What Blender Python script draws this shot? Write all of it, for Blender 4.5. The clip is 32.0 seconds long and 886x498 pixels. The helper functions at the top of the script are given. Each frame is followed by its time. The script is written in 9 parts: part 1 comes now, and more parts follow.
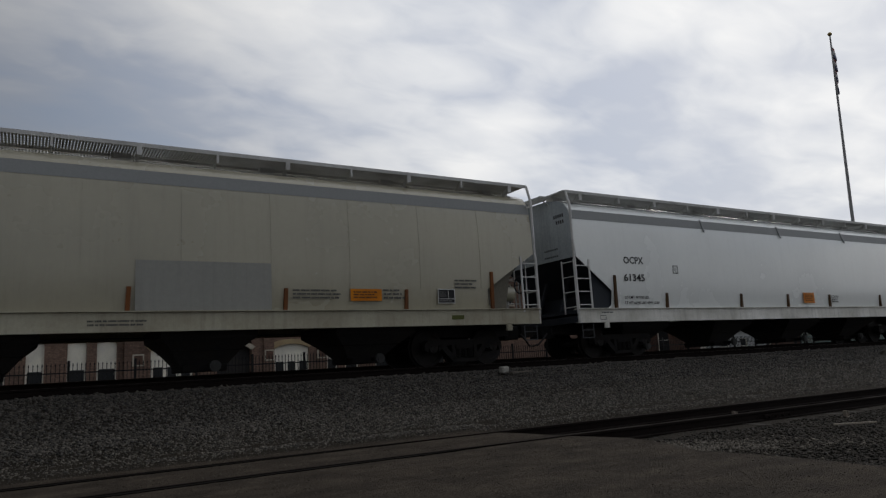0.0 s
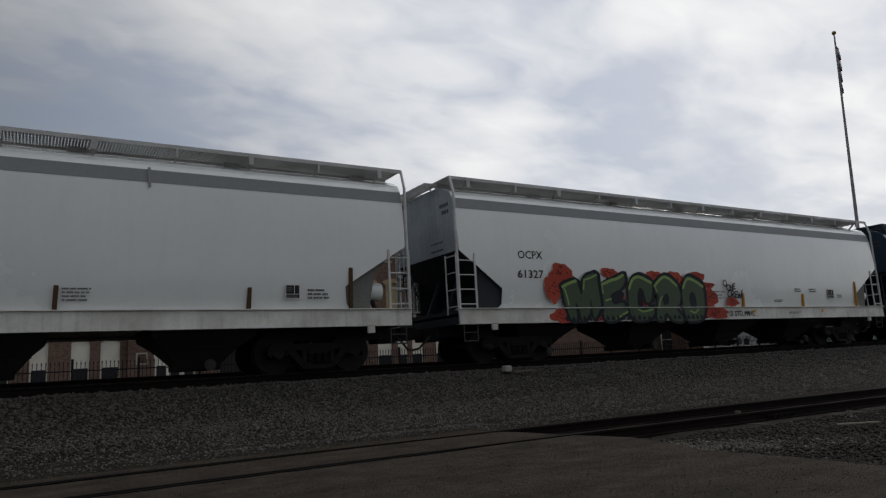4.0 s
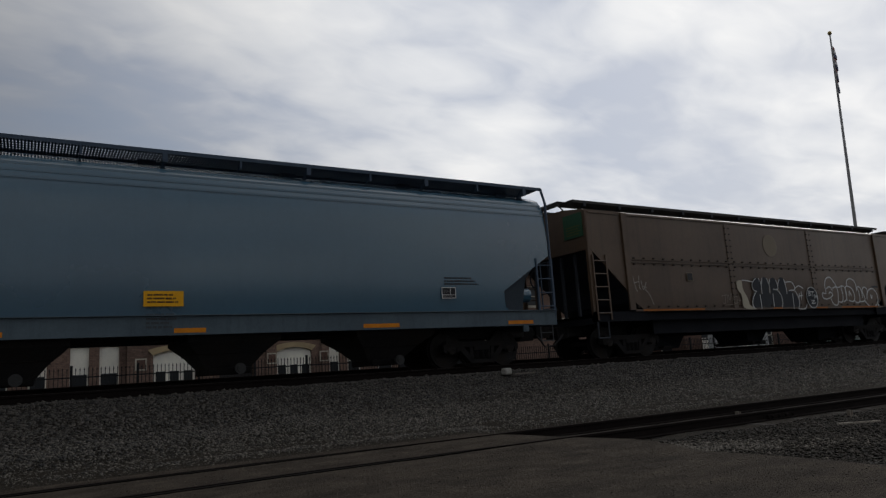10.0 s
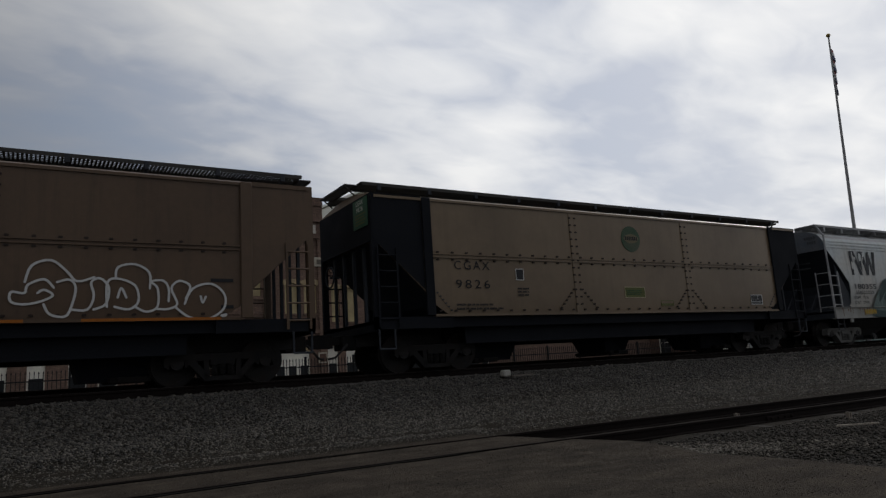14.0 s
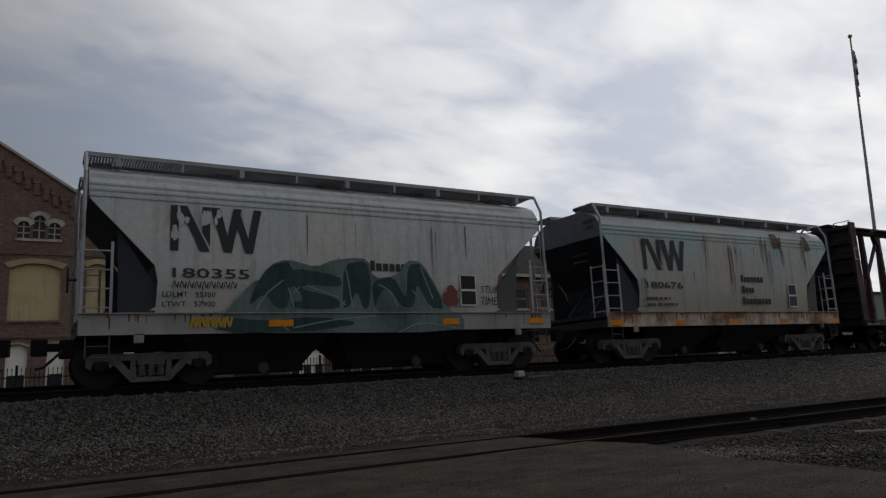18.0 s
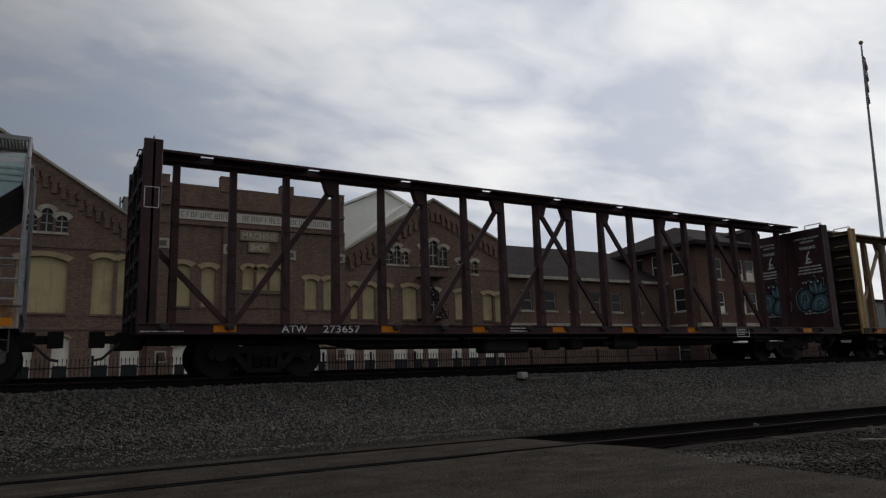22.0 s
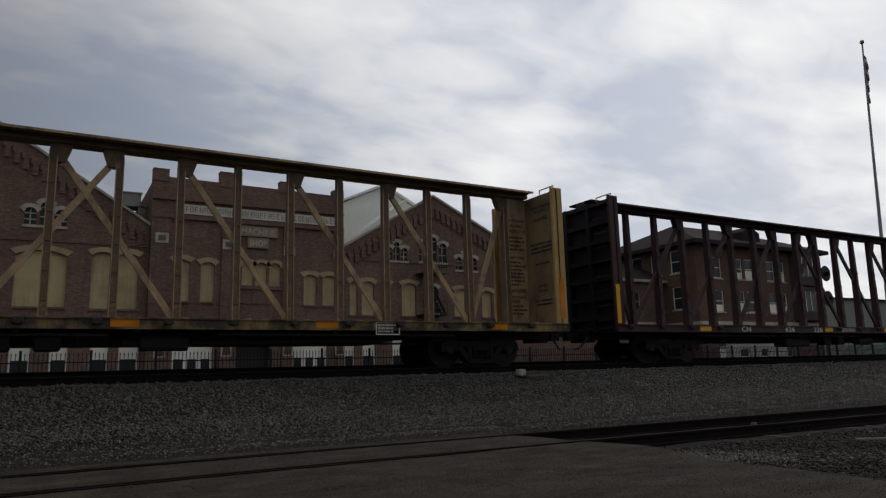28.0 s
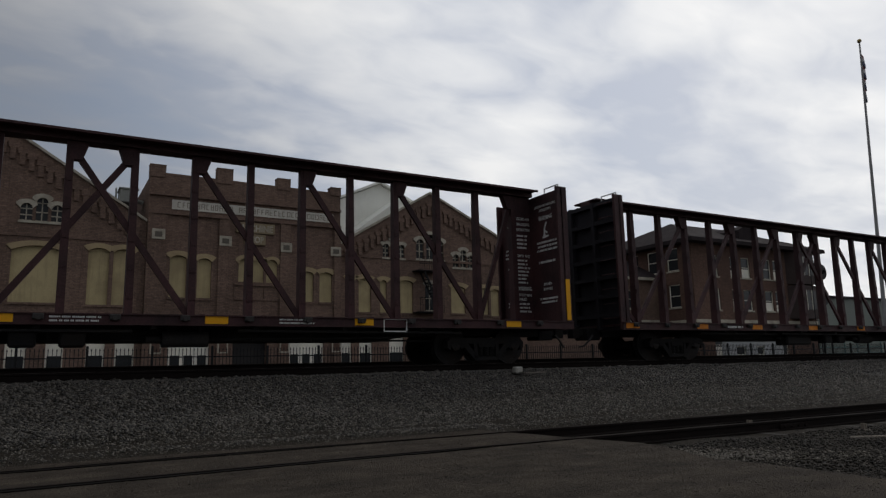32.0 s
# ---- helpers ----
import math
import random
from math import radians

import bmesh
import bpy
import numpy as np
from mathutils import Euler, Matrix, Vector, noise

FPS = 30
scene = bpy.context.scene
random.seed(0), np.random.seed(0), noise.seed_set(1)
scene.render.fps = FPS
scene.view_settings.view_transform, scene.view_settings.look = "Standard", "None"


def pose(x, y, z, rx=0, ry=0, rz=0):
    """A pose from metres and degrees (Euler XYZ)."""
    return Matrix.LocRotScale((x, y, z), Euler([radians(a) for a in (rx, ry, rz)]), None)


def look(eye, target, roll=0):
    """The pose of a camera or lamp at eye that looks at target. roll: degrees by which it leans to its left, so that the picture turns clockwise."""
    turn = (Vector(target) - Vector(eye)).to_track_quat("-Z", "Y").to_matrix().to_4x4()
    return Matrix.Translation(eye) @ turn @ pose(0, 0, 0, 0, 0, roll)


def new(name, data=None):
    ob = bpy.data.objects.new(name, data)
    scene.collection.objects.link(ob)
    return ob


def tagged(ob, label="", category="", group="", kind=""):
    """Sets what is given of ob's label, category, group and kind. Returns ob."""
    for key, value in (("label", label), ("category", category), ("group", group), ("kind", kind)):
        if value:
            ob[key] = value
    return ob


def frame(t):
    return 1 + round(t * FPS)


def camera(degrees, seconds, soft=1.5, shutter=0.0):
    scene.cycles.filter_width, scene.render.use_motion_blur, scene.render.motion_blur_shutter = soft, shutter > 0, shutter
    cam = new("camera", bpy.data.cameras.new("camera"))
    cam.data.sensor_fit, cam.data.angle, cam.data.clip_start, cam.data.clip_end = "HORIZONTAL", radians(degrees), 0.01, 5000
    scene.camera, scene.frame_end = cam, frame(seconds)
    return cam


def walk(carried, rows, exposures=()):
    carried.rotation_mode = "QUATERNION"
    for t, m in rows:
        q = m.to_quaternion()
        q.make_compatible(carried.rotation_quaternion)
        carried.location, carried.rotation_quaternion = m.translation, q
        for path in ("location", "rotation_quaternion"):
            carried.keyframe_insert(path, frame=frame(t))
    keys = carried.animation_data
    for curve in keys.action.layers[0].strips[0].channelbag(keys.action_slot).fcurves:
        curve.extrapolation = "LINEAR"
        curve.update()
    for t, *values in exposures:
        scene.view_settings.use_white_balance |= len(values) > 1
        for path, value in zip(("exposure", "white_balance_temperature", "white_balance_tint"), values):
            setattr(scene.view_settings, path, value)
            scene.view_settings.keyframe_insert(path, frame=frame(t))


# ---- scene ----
FOV, EYE, RAIL, TRACK_Y = 65.50, Vector((0, 0, 1.13)), 1.145, 15.76


def aim(yaw, pitch, roll):
    """A hand-held pose at the eye: yaw from +y towards +x, pitch up."""
    a, b = radians(yaw), radians(pitch)
    way = Vector((math.sin(a) * math.cos(b), math.cos(a) * math.cos(b), math.sin(b)))
    return look(EYE, EYE + way, roll)


cam = camera(FOV, 32.0, soft=1.3)
walk(cam, [(t, aim(a, b, c)) for t, a, b, c in (
    (0, 31.61, 9.70, -3.26), (0.5, 31.63, 9.73, -3.24), (1, 31.62, 9.73, -3.21), (1.5, 31.57, 9.74, -3.20), (2, 31.50, 9.70, -3.19), 
    (2.5, 31.43, 9.65, -3.20), (3, 31.38, 9.62, -3.18), (3.5, 31.36, 9.62, -3.15), (5.5, 31.39, 9.72, -3.23), (6, 31.42, 9.73, -3.29), 
    (6.5, 31.40, 9.73, -3.33), (7, 31.41, 9.73, -3.42), (7.5, 31.44, 9.74, -3.50), (8, 31.44, 9.74, -3.54), (8.5, 31.43, 9.75, -3.57), 
    (9, 31.43, 9.79, -3.62), (9.5, 31.44, 9.84, -3.67), (10, 31.49, 9.88, -3.68), (10.5, 31.58, 9.89, -3.68), (11, 31.65, 9.89, -3.66), 
    (11.5, 31.68, 9.94, -3.67), (12, 31.65, 9.99, -3.66), (12.5, 31.60, 9.99, -3.62), (13, 31.60, 10.01, -3.66), (13.5, 31.61, 10.02, -3.68), 
    (14, 31.58, 10.02, -3.66), (14.5, 31.54, 10.01, -3.60), (16.5, 30.80, 9.95, -3.77), (17, 30.44, 10.01, -3.49), (17.5, 30.35, 10.08, -3.20), 
    (18, 30.32, 10.09, -2.95), (18.5, 30.23, 10.08, -2.74), (19, 30.17, 10.13, -2.50), (19.5, 30.14, 10.18, -2.29), (20, 30.06, 10.20, -2.14), 
    (20.5, 30.00, 10.19, -2.10), (21, 29.96, 10.19, -2.03), (21.5, 29.92, 10.15, -1.93), (22, 29.88, 10.09, -1.82), (22.5, 29.89, 10.05, -1.81), 
    (23, 29.89, 10.06, -1.83), (23.5, 29.89, 10.08, -1.83), (24, 29.92, 10.06, -1.83), (24.5, 29.92, 10.02, -1.82), (25, 29.94, 9.99, -1.83), 
    (25.5, 30.00, 9.96, -1.74), (27.5, 29.95, 9.86, -1.44), (28, 29.93, 9.82, -1.44), (28.5, 29.90, 9.78, -1.43), (29, 29.89, 9.75, -1.38), 
    (29.5, 29.88, 9.68, -1.35), (30, 29.92, 9.63, -1.41), (30.5, 30.02, 9.62, -1.47), (31, 30.15, 9.60, -1.45), (31.5, 30.14, 9.58, -1.30), 
    (32, 30.17, 9.58, -1.27),)])

# ---- world, sun ----
SUN_AZ, SUN_EL = 74.0, 36.0  # degrees from +y towards +x, and up
scene.view_settings.exposure = 0.0


def build_world():
    w = bpy.data.worlds.new("overcast_sky")
    scene.world = w
    w.use_nodes = True
    nt = w.node_tree
    nt.nodes.clear()
    N, L = nt.nodes.new, nt.links.new

    def math_(op, a, b=None, c=None, clamp=False):
        n = N("ShaderNodeMath")
        n.operation, n.use_clamp = op, clamp
        for i, v in enumerate((a, b, c)):
            if v is None:
                continue
            if isinstance(v, (int, float)):
                n.inputs[i].default_value = v
            else:
                L(v, n.inputs[i])
        return n.outputs[0]

    def ramp(src, stops, kind="EASE"):
        n = N("ShaderNodeValToRGB")
        cr = n.color_ramp
        cr.interpolation = kind
        while len(cr.elements) < len(stops):
            cr.elements.new(0.5)
        for e, (p, v) in zip(cr.elements, stops):
            e.position = p
            e.color = (v, v, v, 1) if isinstance(v, (int, float)) else (*v, 1)
        L(src, n.inputs[0])
        return n.outputs[0]

    def mix(fac, a, b):
        n = N("ShaderNodeMix")
        n.data_type = "RGBA"
        for s, v in ((n.inputs[0], fac), (n.inputs[6], a), (n.inputs[7], b)):
            if isinstance(v, (int, float)):
                s.default_value = v
            elif isinstance(v, tuple):
                s.default_value = (*v, 1)
            else:
                L(v, s)
        return n.outputs[2]

    sky = N("ShaderNodeTexSky")
    sky.sky_type, sky.sun_disc = "NISHITA", False
    sky.sun_elevation, sky.sun_rotation = radians(SUN_EL), radians(SUN_AZ)
    sky.air_density, sky.dust_density = 1.2, 2.0
    co = N("ShaderNodeTexCoord").outputs["Generated"]
    sep = N("ShaderNodeSeparateXYZ")
    L(co, sep.inputs[0])
    # the cloud sheet lies on a high plane: its coordinates are x/z and y/z
    zc = math_("ADD", math_("MAXIMUM", sep.outputs[2], 0.0), 0.22)
    comb = N("ShaderNodeCombineXYZ")
    L(math_("DIVIDE", sep.outputs[0], zc), comb.inputs[0])
    L(math_("DIVIDE", sep.outputs[1], zc), comb.inputs[1])

    def cloud(scale, rot, sx, sy, detail, rough, off, dist=0.0):
        m = N("ShaderNodeMapping")
        m.inputs["Rotation"].default_value = (0, 0, radians(rot))
        m.inputs["Scale"].default_value = (sx, sy, 1)
        m.inputs["Location"].default_value = off
        L(comb.outputs[0], m.inputs[0])
        n = N("ShaderNodeTexNoise")
        n.inputs["Scale"].default_value = scale
        n.inputs["Detail"].default_value = detail
        n.inputs["Roughness"].default_value = rough
        n.inputs["Distortion"].default_value = dist
        L(m.outputs[0], n.inputs["Vector"])
        return n.outputs[0]

    big = cloud(0.8, -58, 1.0, 1.25, 2.0, 0.5, (3.1, 2.0, 0.0), 0.2)
    mid = cloud(2.4, -40, 1.0, 1.35, 3.0, 0.5, (0.4, 2.2, 0.0), 0.3)
    fine = cloud(6.0, -35, 0.9, 1.5, 4.0, 0.5, (1.3, 0.2, 0.0), 0.4)
    cover = math_("ADD", math_("ADD", math_("MULTIPLY", big, 0.56), math_("MULTIPLY", mid, 0.26)), math_("MULTIPLY", fine, 0.18))
    mask = ramp(cover, ((0.0, 0.6), (0.33, 0.68), (0.5, 0.97), (1.0, 1.0)))
    shade = ramp(cover, ((0.27, (0.43, 0.48, 0.60)), (0.43, (0.53, 0.57, 0.66)), (0.51, (0.74, 0.76, 0.80)), (0.60, (0.93, 0.93, 0.93))), "LINEAR")
    # the sheet glows more towards the veiled sun
    dot = N("ShaderNodeVectorMath")
    dot.operation = "DOT_PRODUCT"
    L(co, dot.inputs[0])
    a, b = radians(SUN_AZ), radians(SUN_EL)
    dot.inputs[1].default_value = (math.sin(a) * math.cos(b), math.cos(a) * math.cos(b), math.sin(b))
    glow = ramp(math_("MULTIPLY_ADD", dot.outputs["Value"], 0.5, 0.5), ((0.0, 0.08), (0.3, 0.47), (0.5, 0.41), (0.64, 0.40), (0.92, 0.97), (1.0, 1.0)))
    grey = N("ShaderNodeVectorMath")
    grey.operation = "SCALE"
    L(shade, grey.inputs[0])
    L(glow, grey.inputs["Scale"])
    blue = N("ShaderNodeVectorMath")
    blue.operation = "SCALE"
    L(sky.outputs[0], blue.inputs[0])
    blue.inputs["Scale"].default_value = 0.085
    bg = N("ShaderNodeBackground")
    L(mix(mask, blue.outputs[0], grey.outputs[0]), bg.inputs[0])
    bg.inputs[1].default_value = 1.0
    out = N("ShaderNodeOutputWorld")
    L(bg.outputs[0], out.inputs[0])


build_world()
sun = new("sun", bpy.data.lights.new("sun", "SUN"))
sun.data.energy, sun.data.angle, sun.data.color = 0.85, radians(14), (1.0, 0.96, 0.9)
sun.matrix_world = look((0, 0, 60), Vector((0, 0, 60)) - Vector((math.sin(radians(SUN_AZ)) * math.cos(radians(SUN_EL)), math.cos(radians(SUN_AZ)) * math.cos(radians(SUN_EL)), math.sin(radians(SUN_EL)))))

# ---- materials ----
MATS = {}


def mat(name, col, rough=0.6, metal=0.0, var=0.25, scale=3.0, bump=0.0, bscale=40.0, col2=None, streak=0.0, island=0.0, spec=0.18, lo=0.4, hi=0.7, rand=0.0):
    """A painted, rusted or mineral surface: a base colour, a second one in stains, fine grain, streaks that run down, relief."""
    if name in MATS:
        return MATS[name]
    m = bpy.data.materials.new(name)
    m.use_nodes = True
    nt = m.node_tree
    N, L = nt.nodes.new, nt.links.new
    bs = nt.nodes["Principled BSDF"]
    bs.inputs["Roughness"].default_value = rough
    bs.inputs["Metallic"].default_value = metal
    bs.inputs["Specular IOR Level"].default_value = spec
    tc = N("ShaderNodeTexCoord").outputs["Object"]

    def tex(sc, detail, vec=tc, rgh=0.6):
        n = N("ShaderNodeTexNoise")
        n.inputs["Scale"].default_value, n.inputs["Detail"].default_value, n.inputs["Roughness"].default_value = sc, detail, rgh
        L(vec, n.inputs["Vector"])
        return n.outputs[0]

    def remap(src, a, b, c, d):
        n = N("ShaderNodeMapRange")
        n.inputs[1].default_value, n.inputs[2].default_value, n.inputs[3].default_value, n.inputs[4].default_value = a, b, c, d
        L(src, n.inputs[0])
        return n.outputs[0]

    def mixc(fac, a, b, mode="MIX"):
        n = N("ShaderNodeMix")
        n.data_type, n.blend_type = "RGBA", mode
        for s, v in ((n.inputs[0], fac), (n.inputs[6], a), (n.inputs[7], b)):
            if isinstance(v, (int, float)):
                s.default_value = v
            elif isinstance(v, tuple):
                s.default_value = (*v[:3], 1)
            else:
                L(v, s)
        return n.outputs[2]

    colour = col
    big = tex(scale * 0.35, 5)
    if col2 is not None:
        colour = mixc(remap(big, lo, hi, 0, 1), col, col2)
    if streak:
        mp = N("ShaderNodeMapping")
        mp.inputs["Scale"].default_value = (6.0, 6.0, 0.35)
        L(tc, mp.inputs[0])
        colour = mixc(remap(tex(1.0, 6, mp.outputs[0], 0.7), 0.5, 0.72, 0, streak), colour, tuple(c * 0.35 for c in (col2 or col)))
    grain = tex(scale * 9, 6, rgh=0.7)
    val = N("ShaderNodeCombineColor")
    amp = remap(grain, 0.25, 0.75, 1 - var, 1 + var)
    if island:
        g = N("ShaderNodeNewGeometry")
        k = remap(g.outputs["Random Per Island"], 0, 1, 1 - island, 1 + island)
        mm = N("ShaderNodeMath")
        mm.operation = "MULTIPLY"
        L(amp, mm.inputs[0]), L(k, mm.inputs[1])
        amp = mm.outputs[0]
    if rand:
        oi = N("ShaderNodeObjectInfo")
        k = remap(oi.outputs["Random"], 0, 1, 1 - rand, 1 + rand)
        mm = N("ShaderNodeMath")
        mm.operation = "MULTIPLY"
        L(amp, mm.inputs[0]), L(k, mm.inputs[1])
        amp = mm.outputs[0]
    for i in range(3):
        L(amp, val.inputs[i])
    L(mixc(1.0, colour, val.outputs[0], "MULTIPLY"), bs.inputs["Base Color"])
    rr = remap(big, 0.3, 0.7, max(0.05, rough - 0.08), min(1, rough + 0.1))
    L(rr, bs.inputs["Roughness"])
    if bump:
        b = N("ShaderNodeBump")
        b.inputs["Strength"].default_value = bump
        b.inputs["Distance"].default_value = 0.02
        L(tex(bscale, 4), b.inputs["Height"])
        L(b.outputs[0], bs.inputs["Normal"])
    MATS[name] = m
    return m


def glass(name):
    if name in MATS:
        return MATS[name]
    m = mat(name, (0.03, 0.032, 0.034), 0.15, var=0.1, spec=0.2)
    return m


STEEL_DARK = mat("dark_steel", (0.034, 0.033, 0.034), 0.75, var=0.4, scale=4, bump=0.2, col2=(0.047, 0.042, 0.038))
TRUCK = mat("truck_steel", (0.0150, 0.0145, 0.0148), 0.8, var=0.4, scale=5, bump=0.3, col2=(0.022, 0.019, 0.017), spec=0.1)
WHEEL = mat("wheel_steel", (0.0160, 0.0150, 0.0150), 0.6, 0.2, var=0.3, scale=5, col2=(0.020, 0.015, 0.012))
RAIL_HEAD = mat("worn_rail", (0.10, 0.09, 0.085), 0.4, 0.7, var=0.3, scale=2)
RAIL_RUST = mat("rusty_rail", (0.013, 0.010, 0.009), 0.85, var=0.4, scale=6, bump=0.3, spec=0.05)
TIE = mat("weathered_tie", (0.016, 0.013, 0.011), 0.9, var=0.4, scale=4, bump=0.4, rand=0.3)
BALLAST = mat("ballast_stone", (0.066, 0.059, 0.049), 0.7, var=0.4, scale=8, island=1.0, bump=0.3, spec=0.45)
BALLAST_TOP = mat("sooty_ballast", (0.040, 0.035, 0.029), 0.75, var=0.4, scale=8, island=1.0, bump=0.3, spec=0.5)
GROOVE_SHADE = mat("tar_black_dirt", (0.006, 0.0055, 0.005), 0.95, var=0.4, scale=6, spec=0.03)
BALLAST_DARK = mat("oily_ballast", (0.027, 0.0238, 0.0200), 0.9, var=0.3, scale=8, island=0.9, bump=0.3)
TRACKBED = mat("oil_black_trackbed", (0.013, 0.012, 0.011), 0.9, var=0.4, scale=8, island=0.8, bump=0.3)
BALLAST_PALE = mat("pale_gravel", (0.085, 0.076, 0.064), 0.9, var=0.3, scale=8, island=0.6, bump=0.3)
GROUND = mat("gravel_ground", (0.021, 0.0180, 0.0145), 0.95, var=0.75, scale=6, bump=1.0, bscale=45, col2=(0.028, 0.0240, 0.0195), spec=0.05)
ASPHALT = mat("old_asphalt", (0.034, 0.0282, 0.0225), 0.95, var=0.9, scale=5.0, bump=1.0, bscale=75, col2=(0.055, 0.0455, 0.036), lo=0.40, hi=0.62, spec=0.05)


def wheel_marks(m):
    """Long faint marks of tyres and drawn dirt along the crossing."""
    nt = m.node_tree
    N, L = nt.nodes.new, nt.links.new
    bs = nt.nodes["Principled BSDF"]
    base = bs.inputs["Base Color"].links[0].from_socket
    mp, no, mr, mx = N("ShaderNodeMapping"), N("ShaderNodeTexNoise"), N("ShaderNodeMapRange"), N("ShaderNodeMix")
    mp.inputs["Scale"].default_value, mp.inputs["Rotation"].default_value = (0.7, 3.0, 1.0), (0, 0, radians(-4))
    no.inputs["Scale"].default_value, no.inputs["Detail"].default_value, no.inputs["Roughness"].default_value = 1.0, 7.0, 0.72
    mr.inputs[1].default_value, mr.inputs[2].default_value, mr.inputs[3].default_value, mr.inputs[4].default_value = 0.34, 0.66, 0.72, 1.28
    mx.data_type, mx.blend_type = "RGBA", "MULTIPLY"
    mx.inputs[0].default_value = 1.0
    L(N("ShaderNodeTexCoord").outputs["Object"], mp.inputs[0]), L(mp.outputs[0], no.inputs["Vector"]), L(no.outputs[0], mr.inputs[0])
    L(base, mx.inputs[6]), L(mr.outputs[0], mx.inputs[7]), L(mx.outputs[2], bs.inputs["Base Color"])


wheel_marks(ASPHALT)
GRIT = mat("asphalt_grit", (0.075, 0.066, 0.056), 0.95, var=0.3, scale=8, island=0.9, spec=0.05)


def brickwork(name, col, col2, mortar):
    """Coursed brick at true size, with soot in broad stains."""
    m = mat(name, col, 0.9, var=0.35, scale=1.2, col2=col2, streak=0.3, spec=0.08)
    nt = m.node_tree
    N, L = nt.nodes.new, nt.links.new
    bs = nt.nodes["Principled BSDF"]
    base = bs.inputs["Base Color"].links[0].from_socket
    tc = N("ShaderNodeTexCoord").outputs["Object"]
    sp, cb, ad = N("ShaderNodeSeparateXYZ"), N("ShaderNodeCombineXYZ"), N("ShaderNodeMath")
    ad.operation = "ADD"
    L(tc, sp.inputs[0]), L(sp.outputs[0], ad.inputs[0]), L(sp.outputs[1], ad.inputs[1])
    L(ad.outputs[0], cb.inputs[0]), L(sp.outputs[2], cb.inputs[1])
    b = N("ShaderNodeTexBrick")
    b.inputs["Scale"].default_value = 1.0
    b.inputs["Brick Width"].default_value, b.inputs["Row Height"].default_value = 0.24, 0.085
    b.inputs["Mortar Size"].default_value, b.inputs["Mortar Smooth"].default_value = 0.014, 0.2
    b.inputs["Color1"].default_value, b.inputs["Color2"].default_value = (0.80, 0.78, 0.78, 1), (1.18, 1.15, 1.12, 1)
    b.inputs["Mortar"].default_value = (*mortar, 1)
    L(cb.outputs[0], b.inputs["Vector"])
    mx = N("ShaderNodeMix")
    mx.data_type, mx.blend_type = "RGBA", "MULTIPLY"
    mx.inputs[0].default_value = 1.0
    L(base, mx.inputs[6]), L(b.outputs[0], mx.inputs[7])
    L(mx.outputs[2], bs.inputs["Base Color"])
    bp = N("ShaderNodeBump")
    bp.inputs["Strength"].default_value, bp.inputs["Distance"].default_value = 0.6, 0.012
    bp.invert = True
    L(b.outputs["Fac"], bp.inputs["Height"])
    L(bp.outputs[0], bs.inputs["Normal"])
    return m


BRICK = brickwork("sooty_brick", (0.212, 0.142, 0.110), (0.150, 0.103, 0.081), (0.75, 0.8, 0.85))
BRICK_RED = brickwork("red_brick", (0.150, 0.092, 0.070), (0.112, 0.072, 0.058), (0.8, 0.85, 0.9))
STONE = mat("pale_stone_trim", (0.46, 0.42, 0.34), 0.85, var=0.2, scale=4, bump=0.3, col2=(0.28, 0.25, 0.2))
HOOD = mat("buff_brick_hood", (0.40, 0.31, 0.18), 0.85, var=0.25, scale=4, col2=(0.30, 0.23, 0.14))
BOARD = mat("cream_boarding", (0.48, 0.39, 0.215), 0.75, var=0.12, scale=2, col2=(0.35, 0.28, 0.16), streak=0.3)
WHITE_BOARD = mat("white_boarding", (0.88, 0.84, 0.72), 0.6, var=0.08, scale=2, col2=(0.68, 0.65, 0.58))
PALE_ROOF = mat("pale_metal_roof", (0.80, 0.80, 0.74), 0.55, 0.0, var=0.08, scale=1.5, col2=(0.70, 0.70, 0.64), streak=0.12)
SLATE = mat("dark_slate_roof", (0.040, 0.033, 0.034), 0.95, var=0.35, scale=3, bump=0.3, col2=(0.030, 0.025, 0.026), spec=0.03)
GLASS = glass("dark_glass")
IRON = mat("black_iron", (0.012, 0.012, 0.013), 0.6, var=0.2)
ORANGE = mat("orange_reflector", (0.62, 0.21, 0.008), 0.45, var=0.15, scale=6, col2=(0.45, 0.14, 0.01))
YELLOW = mat("yellow_strip", (0.75, 0.36, 0.01), 0.45, var=0.12, scale=6)
RUST_POST = mat("rust_red_post", (0.17, 0.062, 0.02), 0.8, var=0.3, scale=8, col2=(0.11, 0.05, 0.025))
WHITE_PAINT = mat("white_paint_marks", (0.62, 0.62, 0.6), 0.6, var=0.15, scale=6)
GREY_MARK = mat("faded_marks", (0.06, 0.062, 0.065), 0.7, var=0.3, scale=10)


# ---- mesh helpers ----
def part(name, bm, material, parent, label="", smooth=False, angle=35):
    me = bpy.data.meshes.new(name)
    bmesh.ops.recalc_face_normals(bm, faces=bm.faces) if len(bm.faces) < 60000 else None
    bm.to_mesh(me)
    bm.free()
    me.materials.append(material)
    if smooth:
        me.shade_smooth()
        me.set_sharp_from_angle(angle=radians(angle))
    ob = new(name, me)
    if parent is not None:
        ob.parent = parent
    if label:
        ob["label"] = label
    return ob


def again(ob, parent, m):
    """The same mesh once more, as a part of its own."""
    o = new(ob.name.split(".")[0], ob.data)
    o.parent = parent
    o.matrix_basis = m
    if "label" in ob:
        o["label"] = ob["label"]
    return o


def empty(name, label="", category="", group="", kind="", at=None):
    e = new(name)
    e.empty_display_size = 0.3
    if at is not None:
        e.matrix_basis = at
    return tagged(e, label, category, group, kind)


